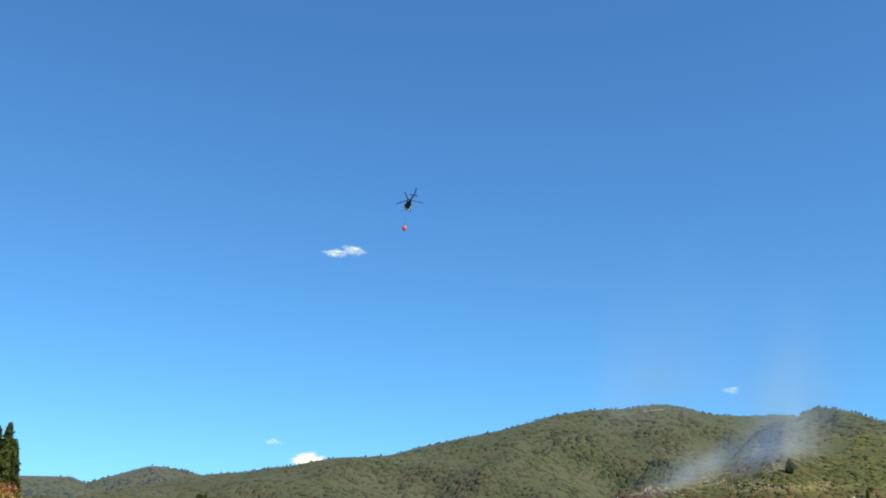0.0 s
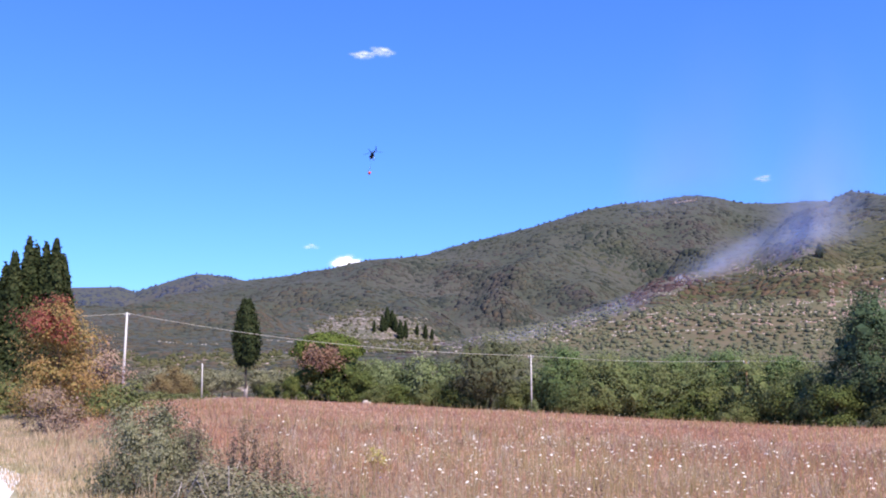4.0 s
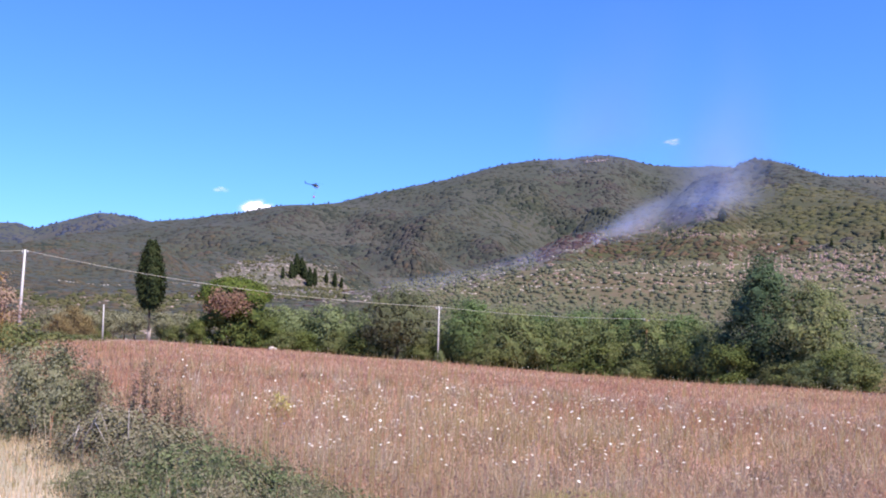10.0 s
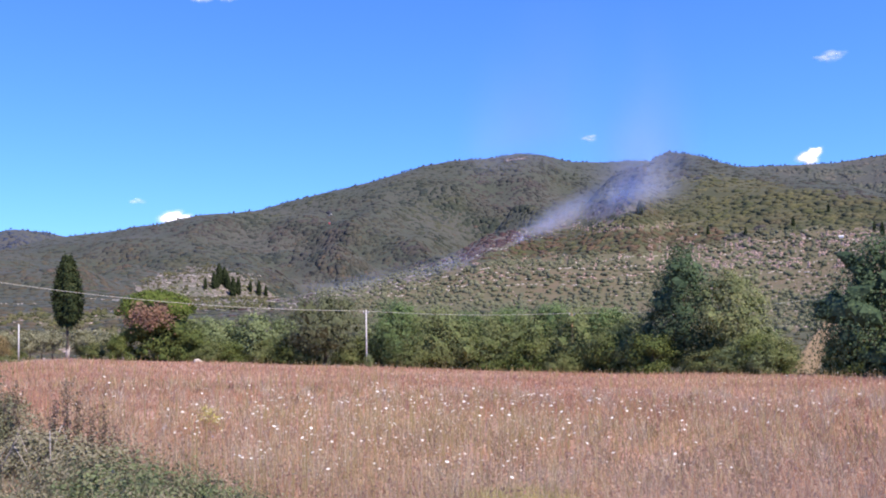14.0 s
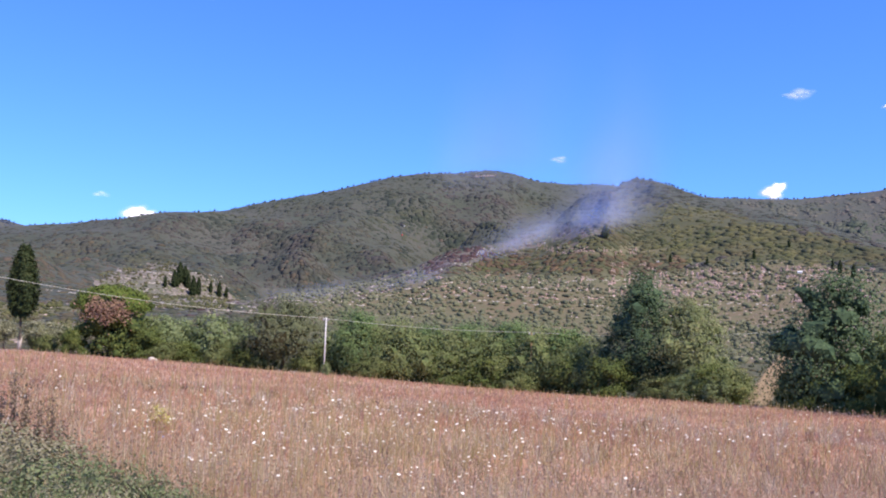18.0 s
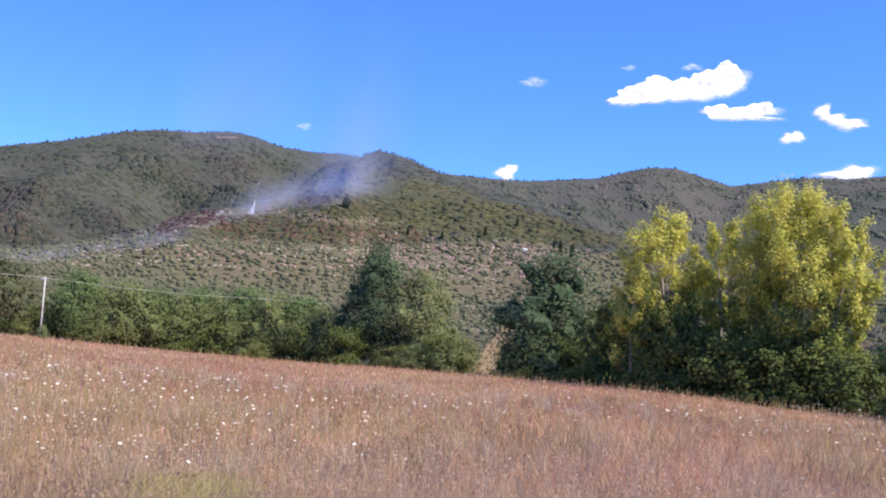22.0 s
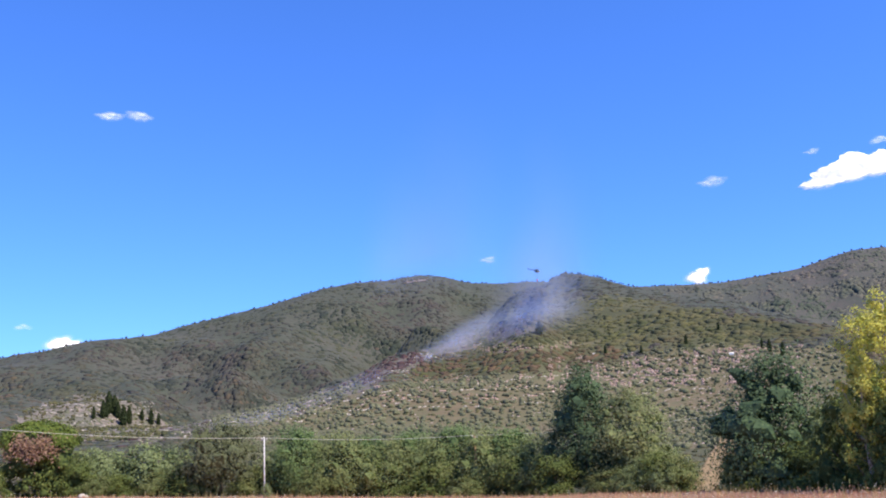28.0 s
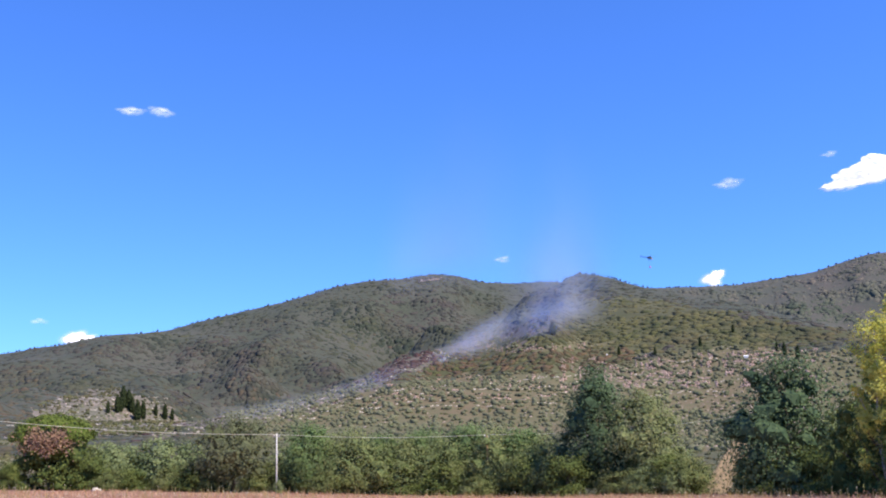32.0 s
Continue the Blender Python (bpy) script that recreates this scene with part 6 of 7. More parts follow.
def cloud(a, el, heaps, thin=False, label="small white fair-weather cloud"):
    """A cloud of many small puffs. heaps: (x, z, half width, half height) in degrees round its middle."""
    root = tagged(new("cloud"), label, "cloud", "clouds")
    D = CLOUD_R * radians(1)

    def heap(n, spread, lo, hi, opacity, name, note=""):
        P, S = [], []
        for x, z, hw, hh in heaps:
            k = int(n * (0.25 + hw * hh))
            u = RNG.normal(size=(k, 3))
            u /= np.linalg.norm(u, axis=1)[:, None]
            rad = RNG.uniform(lo, hi, k)
            q = u * rad[:, None] * np.array([hw, hw * 0.5, hh]) * spread
            q[:, 2] = np.where(q[:, 2] < -0.45 * hh, -0.45 * hh + 0.2 * (q[:, 2] + 0.45 * hh), q[:, 2])
            q[:, 2] += 0.15 * hh * np.sin(q[:, 0] / hw * 5 + a)
            P.append((q + np.array([x, 0, z])) * D)
            S.append(np.minimum(hh, 0.6) * np.clip(0.62 - 0.45 * rad, 0.14, 1) * RNG.uniform(0.75, 1.25, k) * D)
        p, sz = np.concatenate(P), np.concatenate(S)
        me = lumps(name, p, np.stack([sz * 1.4, sz, sz], 1), CLOUD, 2, 0.0)
        at_ = me.attributes.new("soft", "FLOAT", "POINT")
        per = opacity * RNG.uniform(0.6, 1.3, len(p))
        at_.data.foreach_set("value", np.repeat(per, len(ICO[2][0])).astype(np.float32))
        part(name, me, root, note)

    def veil(opacity, wide, away, note=""):
        V, F, W = [], [], []
        nr, na = 9, 28
        for h, (x, z, hw, hh) in enumerate(heaps):
            q, th = np.meshgrid(np.linspace(0.02, 1, nr), np.arange(na) * 2 * np.pi / na, indexing="ij")
            lobe = 1 + 0.18 * np.sin(3 * th + a + h) + 0.10 * np.sin(5 * th + 2 * a)
            v = np.stack([x + hw * wide * q * lobe * np.cos(th), 0.3 * hw * q**2 + away * hw + 0.05 * h, z + hh * wide * (1.25 if thin else 1.0) * q * lobe * np.sin(th)], -1) * D
            v[:, :, 1] += 1.1 * (v[:, :, 2] - z * D)
            i0 = (np.arange(nr - 1)[:, None] * na + np.arange(na)[None]).ravel()
            i1 = (np.arange(nr - 1)[:, None] * na + (np.arange(na)[None] + 1) % na).ravel()
            F.append(np.stack([i0, i1, i1 + na, i0 + na], 1) + h * nr * na)
            V.append(v.reshape(-1, 3))
            W.append((opacity * (1 - q**2) ** 1.2).ravel())
        me = mesh_np("wisp", np.concatenate(V), np.concatenate(F), [CLOUD if thin else CLOUD_SOFT], smooth=True)
        me.attributes.new("soft", "FLOAT", "POINT").data.foreach_set("value", np.concatenate(W).astype(np.float32))
        part("wisp", me, root, note)

    broad = sum(hw * hh for x, z, hw, hh in heaps) > 0.75
    if thin:
        veil(0.36, 1.5, 0.35)
    elif not broad:
        veil(3.2, 1.12, 0.35)
        veil(0.7, 1.6, 0.6, "thin translucent rim of the cloud")
    else:
        heap(90, 1.0, 0.05, 0.95, 3.0, "puff")
        core = root.children[0]
        core.data.materials[0] = CLOUD_CORE
        mod = core.modifiers.new("skin", "REMESH")
        mod.mode, mod.voxel_size, mod.use_smooth_shade = "VOXEL", 0.055 * D, True
        mod = core.modifiers.new("soften", "SMOOTH")
        mod.factor, mod.iterations = 0.5, 9
        veil(0.9, 1.3, 0.35, "thin translucent rim of the cloud")
    for o in root.children:
        o.visible_shadow = False
    er, ar = radians(el), radians(a)
    root.matrix_basis = pose(CLOUD_R * math.sin(ar) * math.cos(er), CLOUD_R * math.cos(ar) * math.cos(er), EYE + CLOUD_R * math.sin(er), 0, 0, -a)
    return root


cumulus = cloud(39.9, 13.35, [(-2.4, -0.55, 1.2, 0.6), (-1.2, -0.15, 1.15, 0.9), (0.2, -0.2, 1.4, 0.62), (1.6, 0.2, 1.3, 0.75), (2.75, 0.55, 1.1, 0.9), (-3.5, -0.85, 0.7, 0.2)], label="broad white cumulus cloud with a flat base")
long_cloud = cloud(43.6, 12.0, [(-1.4, -0.05, 0.75, 0.45), (-0.3, -0.1, 0.9, 0.33), (1.0, 0.12, 1.0, 0.42), (0.3, -0.2, 1.7, 0.2)], label="long white cumulus cloud")
cloud(48.8, 11.65, [(-0.8, 0.35, 0.35, 0.45), (-0.3, 0.0, 0.5, 0.3), (0.5, -0.25, 0.7, 0.35), (1.0, -0.4, 0.4, 0.15)])
cloud(46.4, 10.5, [(-0.1, 0, 0.45, 0.28), (0.25, 0.15, 0.35, 0.25)])
cloud(31.2, 13.35, [(-0.35, -0.05, 0.35, 0.15), (0.2, 0.05, 0.45, 0.28)], True)
cloud(40.6, 14.5, [(0, 0, 0.45, 0.17)], True)
cloud(58.3, 15.2, [(-0.25, -0.1, 0.4, 0.3), (0.35, 0.15, 0.4, 0.18)])
cloud(62.4, 10.45, [(-1.3, -0.1, 0.9, 0.5), (0.0, 0.1, 1.0, 0.65), (0.25, 0.6, 0.4, 0.35), (1.5, -0.3, 1.0, 0.25), (-0.4, -0.3, 1.9, 0.3)], label="white cumulus cloud above the far ridge")
cloud(64.3, 12.7, [(0, 0, 0.75, 0.42)])
cloud(66.2, 12.95, [(-0.3, -0.05, 0.5, 0.25), (0.3, 0.1, 0.5, 0.3), (-0.9, 0.35, 0.35, 0.15)])
cloud(68.6, 12.1, [(0, 0, 0.4, 0.25), (0.35, 0.15, 0.35, 0.15)])
cloud(49.6, 8.55, [(-0.6, -0.1, 0.9, 0.35), (0.4, 0.1, 0.7, 0.45)])
cloud(30.0, 7.95, [(-0.15, -0.1, 0.45, 0.4), (0.25, 0.2, 0.3, 0.25)])
cloud(71.0, 6.5, [(-0.2, 0.0, 0.6, 0.3), (0.5, -0.15, 0.5, 0.2)])
cloud(60.1, 8.5, [(0, 0, 0.55, 0.45)])
cloud(-7.4, 5.2, [(-0.2, 0, 0.5, 0.45), (0.35, 0, 0.45, 0.3)])
cloud(-9.5, 6.2, [(0, 0, 0.35, 0.1)], True)
cloud(17.5, 9.7, [(0, 0, 0.35, 0.15)], True)
cloud(36.9, 14.35, [(0, 0, 0.3, 0.1), (0.15, 0.1, 0.2, 0.1)], True)
drift_a = cloud(-6.6, 17.65, [(-0.25, -0.05, 0.4, 0.2), (0.2, 0.0, 0.45, 0.25)], True, "thin white cloud scrap drifting over the hill")
drift_b = cloud(-5.5, 17.85, [(-0.2, 0.05, 0.4, 0.25), (0.25, -0.05, 0.35, 0.28)], True, "thin white cloud scrap drifting over the hill")


# ---- smoke ----
def smoke_mat(name, dense, scale, colour=(0.71, 0.76, 0.96), tall=1.0):
    """Thin smoke: soft towards the sheet's rims, torn by drifting noise."""
    m, nt, b = base_mat(name, 1.0)
    nt.nodes.remove(b)
    d = nt.nodes.new("ShaderNodeBsdfDiffuse")
    t = nt.nodes.new("ShaderNodeBsdfTranslucent")
    d.inputs["Color"].default_value = t.inputs["Color"].default_value = (*colour, 1)
    mx = nt.nodes.new("ShaderNodeMixShader")
    mx.inputs[0].default_value = 0.5
    nt.links.new(d.outputs[0], mx.inputs[1])
    nt.links.new(t.outputs[0], mx.inputs[2])
    at_ = nt.nodes.new("ShaderNodeAttribute")
    at_.attribute_name = "soft"
    n = noise_node(nt, scale, 4)
    draw = nt.nodes.new("ShaderNodeVectorMath")
    draw.operation = "MULTIPLY"
    draw.inputs[1].default_value = (1, 1, tall)
    coord = n.node.inputs["Vector"].links[0].from_socket
    nt.links.new(coord, draw.inputs[0])
    nt.links.new(draw.outputs[0], n.node.inputs["Vector"])
    mr = nt.nodes.new("ShaderNodeMapRange")
    mr.inputs[1].default_value, mr.inputs[2].default_value = 0.3, 0.75
    nt.links.new(n, mr.inputs[0])
    mul = nt.nodes.new("ShaderNodeMath")
    mul.operation = "MULTIPLY"
    nt.links.new(at_.outputs["Fac"], mul.inputs[0])
    nt.links.new(mr.outputs[0], mul.inputs[1])
    m2 = nt.nodes.new("ShaderNodeMath")
    m2.operation, m2.use_clamp = "MULTIPLY", True
    m2.inputs[1].default_value = dense
    nt.links.new(mul.outputs[0], m2.inputs[0])
    tr = nt.nodes.new("ShaderNodeBsdfTransparent")
    ms = nt.nodes.new("ShaderNodeMixShader")
    nt.links.new(m2.outputs[0], ms.inputs[0])
    nt.links.new(tr.outputs[0], ms.inputs[1])
    nt.links.new(mx.outputs[0], ms.inputs[2])
    nt.links.new(ms.outputs[0], nt.nodes["Material Output"].inputs["Surface"])
    return m


SMOKE = smoke_mat("thin_smoke", 0.42, 0.016)
SMOKE_COLUMN = smoke_mat("rising_smoke", 0.34, 0.011, tall=0.6)
SMOKE_LOW = smoke_mat("low_ground_smoke", 0.17, 0.014)
SMOKE_FAINT = smoke_mat("faint_smoke", 0.42, 0.006, (0.72, 0.80, 0.97), tall=0.3)
STEAM = smoke_mat("dense_white_smoke", 0.9, 0.06, (0.95, 0.95, 0.97))


def smoke_sheet(name, spine, lower, upper, mat, wave, seed, label="", plume=False, r_fix=None):
    """A billowing sheet that stands on a line of the land. spine: (azimuth, elevation) along it; lower, upper: degrees below and above."""
    ns, nh = 48, 20
    t = np.linspace(0, 1, ns)
    k = np.linspace(0, 1, len(spine))
    sa_, se_ = (np.interp(t, k, [p[i] for p in spine]) for i in range(2))
    lo, hi = np.interp(t, np.linspace(0, 1, len(lower)), lower), np.interp(t, np.linspace(0, 1, len(upper)), upper)
    sr = np.array([range_at(q, e) for q, e in zip(sa_, se_ - lo)]) - 12 if r_fix is None else np.full(ns, float(r_fix))
    sr = np.convolve(np.pad(sr, 6, mode="edge"), np.ones(13) / 13, mode="valid")
    S, Hh = np.meshgrid(np.arange(ns), np.linspace(0, 1, nh), indexing="ij")
    E = se_[S] - lo[S] + Hh * (lo[S] + hi[S])
    A = sa_[S] + (0.12 if plume else 0.25) * Hh * hi[S] + (0.35 * np.sin(Hh * 4 + seed) * Hh if plume else 0)
    Rr = sr[S] - 4 + wave * np.sin(S * 0.17 + Hh * 2 + seed)
    x, y, z = Rr * np.sin(np.radians(A)), Rr * np.cos(np.radians(A)), EYE + Rr * np.tan(np.radians(E))
    v = np.stack([x, y, z], -1).reshape(-1, 3)
    o = v.mean(0)
    i0 = (np.arange(ns - 1)[:, None] * nh + np.arange(nh - 1)[None]).ravel()
    f = np.stack([i0, i0 + nh, i0 + nh + 1, i0 + 1], 1)
    me = mesh_np(name, v - o, f, [mat], smooth=True)
    rise = np.clip(Hh / 0.22, 0, 1) ** 1.5 * (1 - Hh) ** 1.3 * 1.3 if plume else np.sin(np.pi * np.clip(Hh, 0, 1)) ** 1.6
    soft = (np.sin(np.pi * t) ** 1.3)[S] * rise
    at_ = me.attributes.new("soft", "FLOAT", "POINT")
    at_.data.foreach_set("value", soft.astype(np.float32).ravel())
    ob = new(name, me)
    ob.location = Vector(o)
    ob.visible_shadow = False
    tagged(ob, label, "smoke", "smoke over the burnt strip")
    return ob, Vector(o)


SHEETS = []
DRIFT = "thin blue-white smoke drifting up from the burnt strip"
for i, (spine, lo, hi, mat, plume, r_fix, label) in enumerate((
        (((11.2, 3.35), (13.6, 4.2), (15.4, 4.9), (17.4, 5.6), (19.9, 6.2)), (0.4, 0.5, 0.6, 0.6, 0.5), (0.6, 0.9, 1.2, 1.5, 1.7), SMOKE, False, None, DRIFT),
        (((12.0, 3.9), (15.2, 4.9), (17.8, 5.8), (20.6, 6.5), (24.2, 6.9)), (0.6, 0.9, 1.3, 1.5, 1.4), (0.9, 1.4, 1.8, 2.0, 1.9), SMOKE, False, None, DRIFT),
        (((14.6, 4.8), (16.4, 5.4), (19.4, 5.75), (23.0, 6.0)), (0.2, 0.2, 0.2, 0.2), (1.4, 2.4, 4.0, 3.4), SMOKE_COLUMN, True, None, "pale column of smoke rising beside the lone cypress"),
        (((16.0, 5.4), (19.4, 5.8), (22.3, 6.0)), (0.2, 0.2, 0.2), (2.6, 3.6, 2.8), SMOKE_COLUMN, True, None, "pale column of smoke rising beside the lone cypress"),
        (((11.6, 3.9), (14.8, 5.0), (18.2, 6.0), (22.4, 6.6)), (0.8, 1.1, 1.4, 1.4), (1.1, 1.6, 2.0, 2.0), SMOKE_COLUMN, False, None, DRIFT),
        (((-2.5, 0.5), (2.0, 0.9), (6.5, 1.8), (12.5, 3.3)), (0.5, 0.6, 0.6, 0.5), (0.5, 0.7, 0.9, 0.8), SMOKE_LOW, False, None, DRIFT),
        (((5.0, 1.5), (7.5, 2.0), (9.5, 2.5), (12.0, 3.1)), (0.4, 0.5, 0.5, 0.4), (0.5, 0.8, 0.9, 0.7), SMOKE_LOW, False, None, DRIFT),
        (((16.2, 7.4), (20.0, 7.6), (24.2, 7.6)), (0.6, 0.6, 0.6), (8.0, 11.0, 8.0), SMOKE_FAINT, True, 900, "faint smoke haze rising into the sky"),
        (((17.2, 7.4), (20.4, 7.5), (23.6, 7.5)), (0.6, 0.6, 0.6), (3.5, 6.5, 3.5), SMOKE_FAINT, True, 890, "faint smoke haze rising into the sky"),
        (((8.5, 8.6), (13, 9.5), (18, 9.5)), (2, 2, 2), (8.0, 11, 9.0), SMOKE_FAINT, True, 920, "faint smoke haze rising into the sky"))):
    SHEETS.append(smoke_sheet("smoke", spine, lo, hi, mat, 2.0, i * 1.9, label, plume, r_fix))
SHEETS.append(smoke_sheet("smoke", ((12.35, 3.9), (12.65, 3.95), (12.95, 4.0)), (0.2, 0.25, 0.2), (0.15, 0.25, 0.2), STEAM, 2.0, 4.2, "small dense white smoke puff"))


# ---- helicopter ----
# navy, taken darker to hold the hull's backlit shade as well
PAINT_DARK = plain_mat("navy_backlit_paint", (0.025, 0.028, 0.042), 0.55, var=0.1)
PAINT_WHITE = plain_mat("white_paint", (0.75, 0.72, 0.66), 0.35, var=0.06)
GLASS = plain_mat("dark_canopy_glass", (0.02, 0.025, 0.03), 0.08, var=0.05)
BLADE = plain_mat("rotor_blade_grey", (0.05, 0.05, 0.055), 0.5)
ORANGE = plain_mat("orange_red_fabric", (0.78, 0.12, 0.12), 0.6, var=0.12)


def hull(sections, mat, name, sides=14):
    """A skin over oval sections along y: (y, z, half width, half height)."""
    bm = bmesh.new()
    rings = [[bm.verts.new((w * math.cos(2 * math.pi * s / sides), y, z + h * math.sin(2 * math.pi * s / sides))) for s in range(sides)] for y, z, w, h in sections]
    for a, b in zip(rings, rings[1:]):
        for s in range(sides):
            bm.faces.new((a[s], a[(s + 1) % sides], b[(s + 1) % sides], b[s]))
    bm.faces.new(rings[0])
    bm.faces.new(rings[-1][::-1])
    bmesh.ops.recalc_face_normals(bm, faces=bm.faces)
    return finish(bm, name, mat, True)


def build_helicopter():
    root = tagged(new("helicopter"), "navy and white fire-fighting helicopter in flight", "helicopter")
    # dark all round the cabin: its backlit shade is put into the paint
    part("cabin", hull([(2.55, -0.35, 0.12, 0.12), (2.3, -0.3, 0.55, 0.45), (1.6, -0.15, 0.85, 0.8), (0.6, 0.0, 0.95, 0.98), (-0.8, 0.02, 0.92, 0.95), (-1.9, 0.2, 0.6, 0.65), (-2.6, 0.35, 0.32, 0.36)], PAINT_DARK, "cabin"), root)
    part("nose", hull([(2.6, -0.4, 0.12, 0.12), (2.33, -0.36, 0.57, 0.44), (1.6, -0.28, 0.88, 0.72), (0.7, -0.3, 0.97, 0.74)], PAINT_WHITE, "nose"), root, "white rounded nose")
    part("windscreen", hull([(2.5, -0.1, 0.3, 0.12), (2.1, 0.1, 0.72, 0.42), (1.5, 0.25, 0.9, 0.55), (0.9, 0.3, 0.97, 0.5)], GLASS, "windscreen"), root, "dark glazed canopy")
    part("engine_cowling", hull([(1.0, 1.0, 0.3, 0.2), (0.3, 1.15, 0.5, 0.38), (-1.0, 1.1, 0.5, 0.4), (-2.2, 0.8, 0.3, 0.3)], PAINT_DARK, "engine_cowling"), root)
    part("tail_boom", hull([(-1.8, 0.35, 0.42, 0.45), (-3.5, 0.5, 0.28, 0.3), (-6.0, 0.65, 0.18, 0.2), (-7.9, 0.75, 0.12, 0.14)], PAINT_DARK, "tail_boom"), root)
    bm = bmesh.new()
    v = [bm.verts.new((x, y, z)) for x in (-0.05, 0.05) for y, z in ((-6.9, 0.75), (-7.9, 0.75), (-8.6, 2.3), (-8.0, 2.3))]
    for q in ((0, 1, 2, 3), (7, 6, 5, 4), (0, 4, 5, 1), (1, 5, 6, 2), (2, 6, 7, 3), (3, 7, 4, 0)):
        bm.faces.new([v[i] for i in q])
    part("tail_fin", finish(bm, "tail_fin", PAINT_DARK), root)
    bm = bmesh.new()
    box(bm, -1.25, -6.3, 0.66, 1.25, -5.75, 0.74)
    part("stabiliser", finish(bm, "stabiliser", PAINT_DARK), root)
    for s in (-1, 1):
        skid = part("skid", tube_mesh("skid", [(1.05 * s, 2.1, -1.45), (1.05 * s, 1.7, -1.62), (1.05 * s, -1.7, -1.62)], [0.07] * 3, M_METAL, 6), root)
        for y in (1.0, -0.9):
            part("strut", tube_mesh("strut", [(0.5 * s, y, -0.75), (0.9 * s, y, -1.2), (1.05 * s, y, -1.6)], [0.06] * 3, M_METAL, 6), skid)
    part("mast", tube_mesh("mast", [(0, 0.2, 1.3), (0, 0.2, 1.75), (0, 0.2, 2.0)], [0.16, 0.12, 0.12], M_METAL, 8), root)
    rotor = part("main_rotor", tube_mesh("main_rotor", [(0, 0, -0.08), (0, 0, 0.05), (0, 0, 0.14)], [0.28, 0.32, 0.2], M_METAL, 10), root)
    rotor.location = (0, 0.2, 2.02)
    for j in range(3):
        bm = bmesh.new()
        box(bm, 0.25, -0.18, 0.0, 5.35, 0.18, 0.06)
        bmesh.ops.rotate(bm, verts=bm.verts, cent=(0, 0, 0), matrix=Matrix.Rotation(radians(120 * j), 3, "Z"))
        part("blade", finish(bm, "blade", BLADE), rotor)
    tail = part("tail_rotor", tube_mesh("tail_rotor", [(-0.08, 0, 0), (0, 0, 0), (0.08, 0, 0)], [0.12] * 3, M_METAL, 8), root)
    tail.location = (0.28, -8.0, 1.35)
    for j in range(2):
        bm = bmesh.new()
        box(bm, -0.02, -0.09, 0.1, 0.02, 0.09, 0.95)
        bmesh.ops.rotate(bm, verts=bm.verts, cent=(0, 0, 0), matrix=Matrix.Rotation(radians(180 * j), 3, "X"))
        part("blade", finish(bm, "blade", BLADE), tail)
    return root, rotor, tail


HELI, ROTOR, TAIL_ROTOR = build_helicopter()


def build_bucket():
    root = tagged(new("water_bucket"), "orange-red fabric water bucket slung under the helicopter", "bucket")
    part("bag", tube_mesh("bag", [(0, 0, -9.0), (0, 0, -8.7), (0, 0, -7.9), (0, 0, -7.6)], [0.30, 0.60, 0.70, 0.66], ORANGE, 14), root)
    part("rim", tube_mesh("rim", [(0, 0, -7.62), (0, 0, -7.55), (0, 0, -7.5)], [0.69, 0.74, 0.58], PAINT_WHITE, 14), root)
    part("line", tube_mesh("line", [(0, 0, -1.0), (0, 0, -3.0), (0, 0, -5.2)], [0.03] * 3, M_METAL, 5), root)
    for j in range(6):
        an = j * math.pi / 3
        part("suspension_cord", tube_mesh("suspension_cord", [(0, 0, -5.2), (0.4 * math.cos(an), 0.4 * math.sin(an), -6.4), (0.69 * math.cos(an), 0.69 * math.sin(an), -7.55)], [0.02] * 3, M_METAL, 4), root)
    return root


BUCKET = build_bucket()

# falling water: rigid veils that drop and stay behind one another
WATER = smoke_mat("falling_water", 2.6, 0.5, (0.97, 0.97, 0.98))


def build_water(i):
    """A falling curtain: upright at the bucket's line, trailing to one side below."""
    n, k = 13, 9
    V, W = [], []
    for layer in range(2):
        for j in range(n):
            u = j / (n - 1)
            wid = 0.7 + 7.5 * (1 - u) ** 2.2
            for q in range(k):
                f = q / (k - 1)
                V.append((0.6 - wid * f, 1.5 * layer + 0.7 * math.sin(q * 1.1 + j * 0.7 + i), 11.0 * u - 0.8 * f * (1 - u)))
                W.append((1 - f) ** 0.7 * min(1, 6 * (1 - u) + 0.15) * min(1, 0.5 + 3 * u) * (0.0 if q == k - 1 else 1.0) * (0.35 if q == 0 else 1.0))
    i0 = np.concatenate([(np.arange(n - 1)[:, None] * k + np.arange(k - 1)[None]).ravel() + layer * n * k for layer in range(2)])
    me = mesh_np("water_veil", np.array(V), np.stack([i0, i0 + 1, i0 + k + 1, i0 + k], 1), [WATER], smooth=True)
    me.attributes.new("soft", "FLOAT", "POINT").data.foreach_set("value", np.array(W, np.float32))
    ob = tagged(new("water_veil", me), "white veil of water falling from the bucket", "water", "falling water")
    ob.visible_shadow = False
    return ob


VEILS = [build_water(i) for i in range(4)]


# ---- what moves ----
def sky_point(a, el, r):
    ar = radians(a)
    return Vector((r * math.sin(ar), r * math.cos(ar), EYE + r * math.tan(radians(el))))


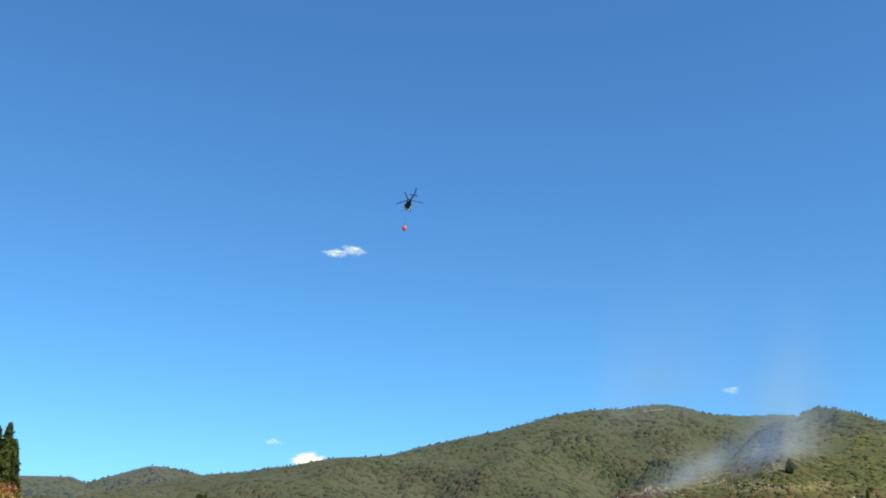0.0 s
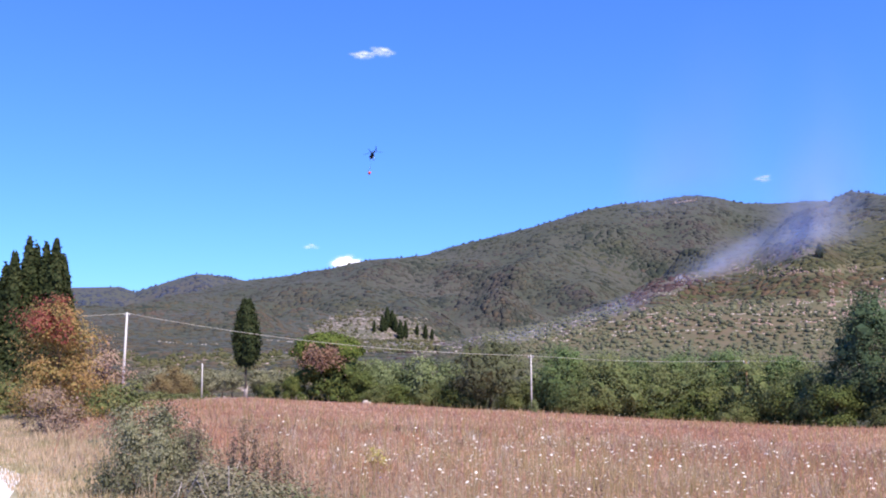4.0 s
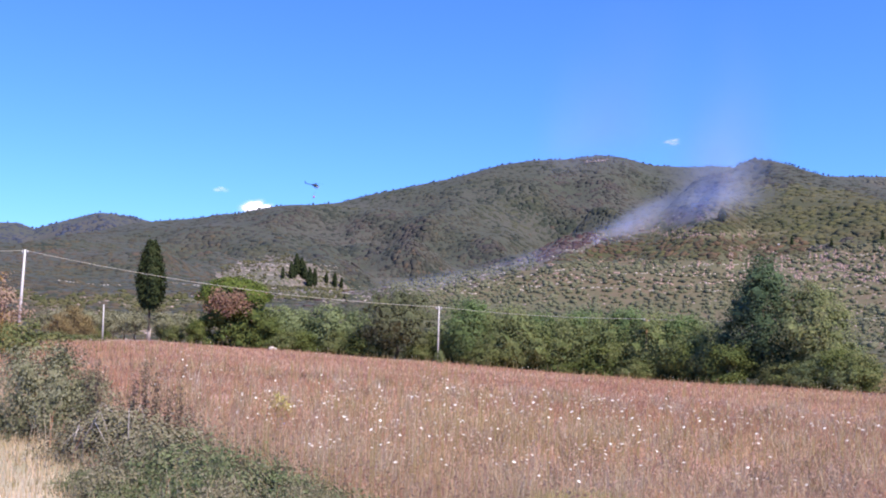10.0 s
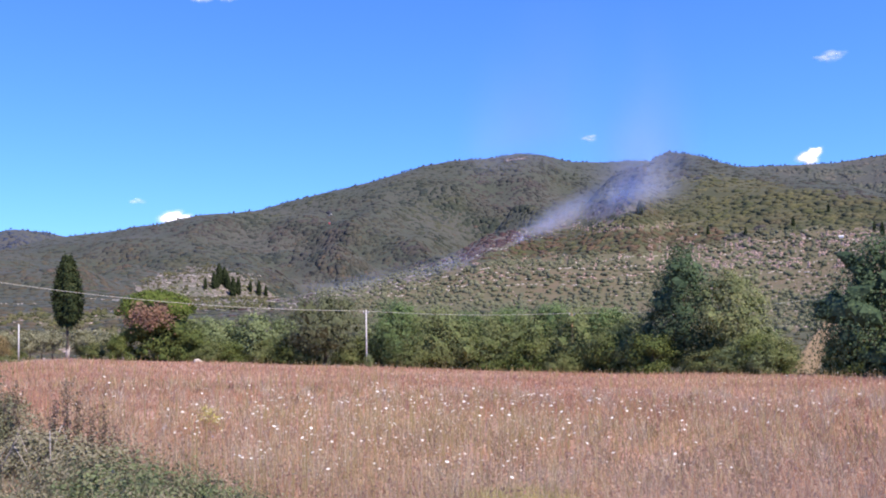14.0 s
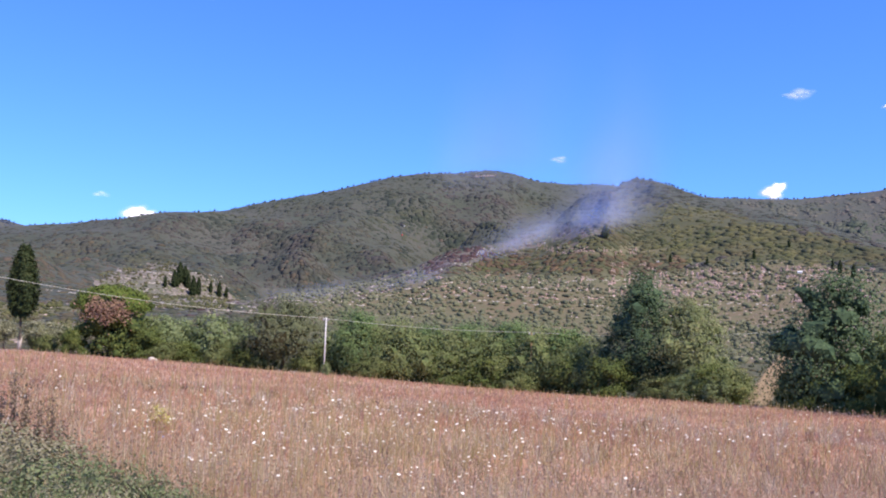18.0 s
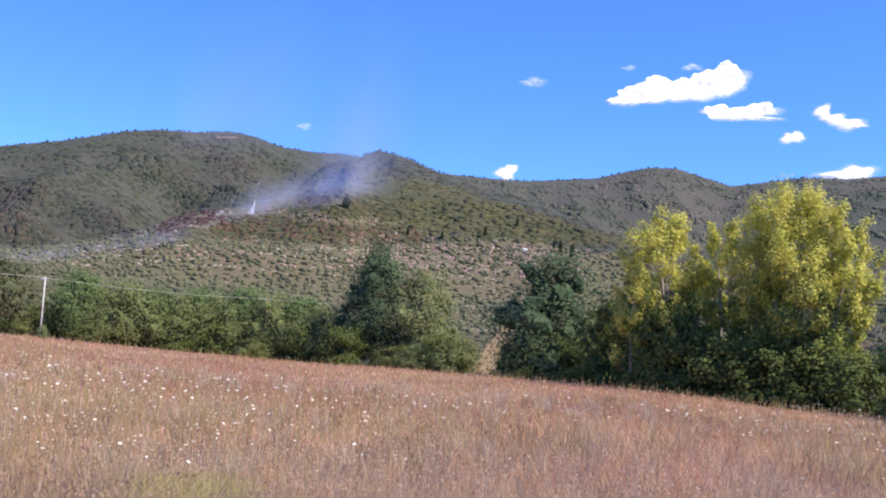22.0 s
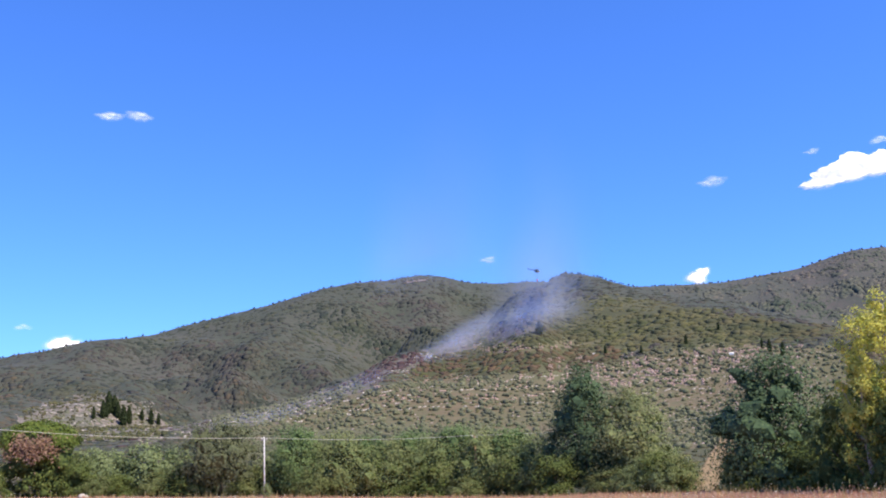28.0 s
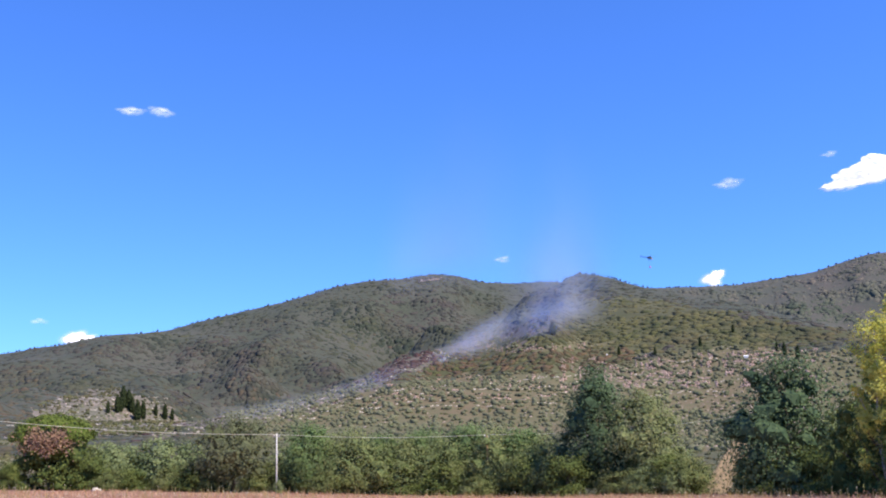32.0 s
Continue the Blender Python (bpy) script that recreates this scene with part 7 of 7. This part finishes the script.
# seconds, azimuth, elevation, distance, heading (azimuth of the nose), bank
FLIGHT = [(0.0, -2.18, 20.7, 290, -18, 4), (0.5, -2.8, 19.25, 305, -18, 4), (1.0, -3.4, 17.65, 325, -18, 3), (1.5, -4.1, 16.2, 345, -18, 2), (2.5, -4.95, 14.1, 385, -20, 0),
          (3.5, -5.6, 12.4, 425, -22, -4), (5.5, -6.27, 9.8, 485, -12, -4), (6.5, -6.25, 8.85, 530, -4, 4), (7.5, -5.95, 8.05, 575, 12, 10), (8.5, -5.35, 7.42, 625, 40, 14),
          (9.5, -4.45, 6.88, 675, 70, 8), (10.5, -3.35, 6.44, 715, 80, 2), (11.5, -2.05, 6.0, 750, 82, 0), (14.0, 1.6, 5.5, 780, 84, 0), (17.5, 7.2, 5.4, 790, 84, 0), (20.5, 12.6, 5.75, 790, 80, 0),
          (21.5, 14.2, 6.0, 795, 75, 0), (22.5, 15.6, 6.2, 810, 65, 0), (24.0, 17.2, 7.0, 850, 60, 0), (26.5, 19.2, 8.3, 850, 70, 0), (28.5, 20.94, 8.95, 840, 100, 0), (29.5, 22.2, 9.08, 840, 105, 2),
          (30.5, 23.75, 9.2, 840, 108, 3), (31.5, 25.5, 9.3, 845, 110, 3), (32.0, 26.37, 9.3, 845, 111, 3)]


def motions():
    rows = [(t, Matrix.LocRotScale(sky_point(a, el, r), Euler((radians(-6), radians(bank), radians(-head)), "XYZ"), None)) for t, a, el, r, head, bank in FLIGHT]
    walk(HELI, rows)
    swing = [(t, Matrix.LocRotScale(sky_point(a, el, r), Euler((radians(5 * math.sin(t * 0.9)), radians(6 * (bank != 0) + 4 * math.sin(t * 0.7)), 0)), None)) for t, a, el, r, head, bank in FLIGHT]
    walk(BUCKET, swing)
    walk(ROTOR, [(i / 30, Matrix.Translation((0, 0.2, 2.02)) @ Matrix.Rotation(radians(77.0 * i), 4, "Z")) for i in range(961)])
    walk(TAIL_ROTOR, [(i / 30, Matrix.Translation((0.28, -8.0, 1.35)) @ Matrix.Rotation(radians(83.0 * i), 4, "X")) for i in range(961)])
    # the load falls between 21 and 23.6 s, curtain after curtain under the moving bucket
    for i, ob in enumerate(VEILS):
        t0 = 21.05 + 0.55 * i
        a = 14.35 + 0.55 * i
        r = range_at(a, 4.15 + 0.1 * i) - 6
        low = float(height(a, r)) - 22
        mid = float(height(a, r)) + 0.5
        p = sky_point(a, 4.6, r)
        q = Euler((0, 0, radians(-a)))
        walk(ob, [(t, Matrix.LocRotScale((p.x, p.y, z), q, None)) for t, z in ((0.0, low), (t0 - 0.1, low), (t0 + 0.3, mid), (t0 + 0.7, mid - 0.8), (t0 + 1.25, low), (32.0, low))])
    for k, (ob, o) in enumerate(SHEETS):
        walk(ob, [(t, Matrix.LocRotScale(o + Vector((1.2 * t * 0.25 + 3 * math.sin(t * 0.35 + k), 2 * math.sin(t * 0.23 + k), 2.5 * math.sin(t * 0.29 + 2 * k))), Euler((0, 0, radians(1.5 * math.sin(t * 0.2 + k)))), None)) for t in range(0, 33, 4)])
    for ob, a0, el0, most in ((cumulus, 39.9, 13.35, 0.6), (long_cloud, 43.6, 12.0, 0.35)):
        rows = []
        for t, k in ((0.0, 0.0), (24.5, 0.0), (29.0, 0.85), (32.0, 1.0)):
            er, ar = radians(el0 + 0.1 * k), radians(a0 + most * k)
            rows.append((t, pose(CLOUD_R * math.sin(ar) * math.cos(er), CLOUD_R * math.cos(ar) * math.cos(er), EYE + CLOUD_R * math.sin(er), 0, 0, -a0 - most * k)))
        walk(ob, rows)
    for ob, a1, el1 in ((drift_a, -5.0, 18.4), (drift_b, -3.3, 18.45)):
        m = ob.matrix_basis.copy()
        er, ar = radians(el1), radians(a1)
        walk(ob, [(0.0, m), (32.0, pose(CLOUD_R * math.sin(ar) * math.cos(er), CLOUD_R * math.cos(ar) * math.cos(er), EYE + CLOUD_R * math.sin(er), 0, 0, -a1))])


motions()
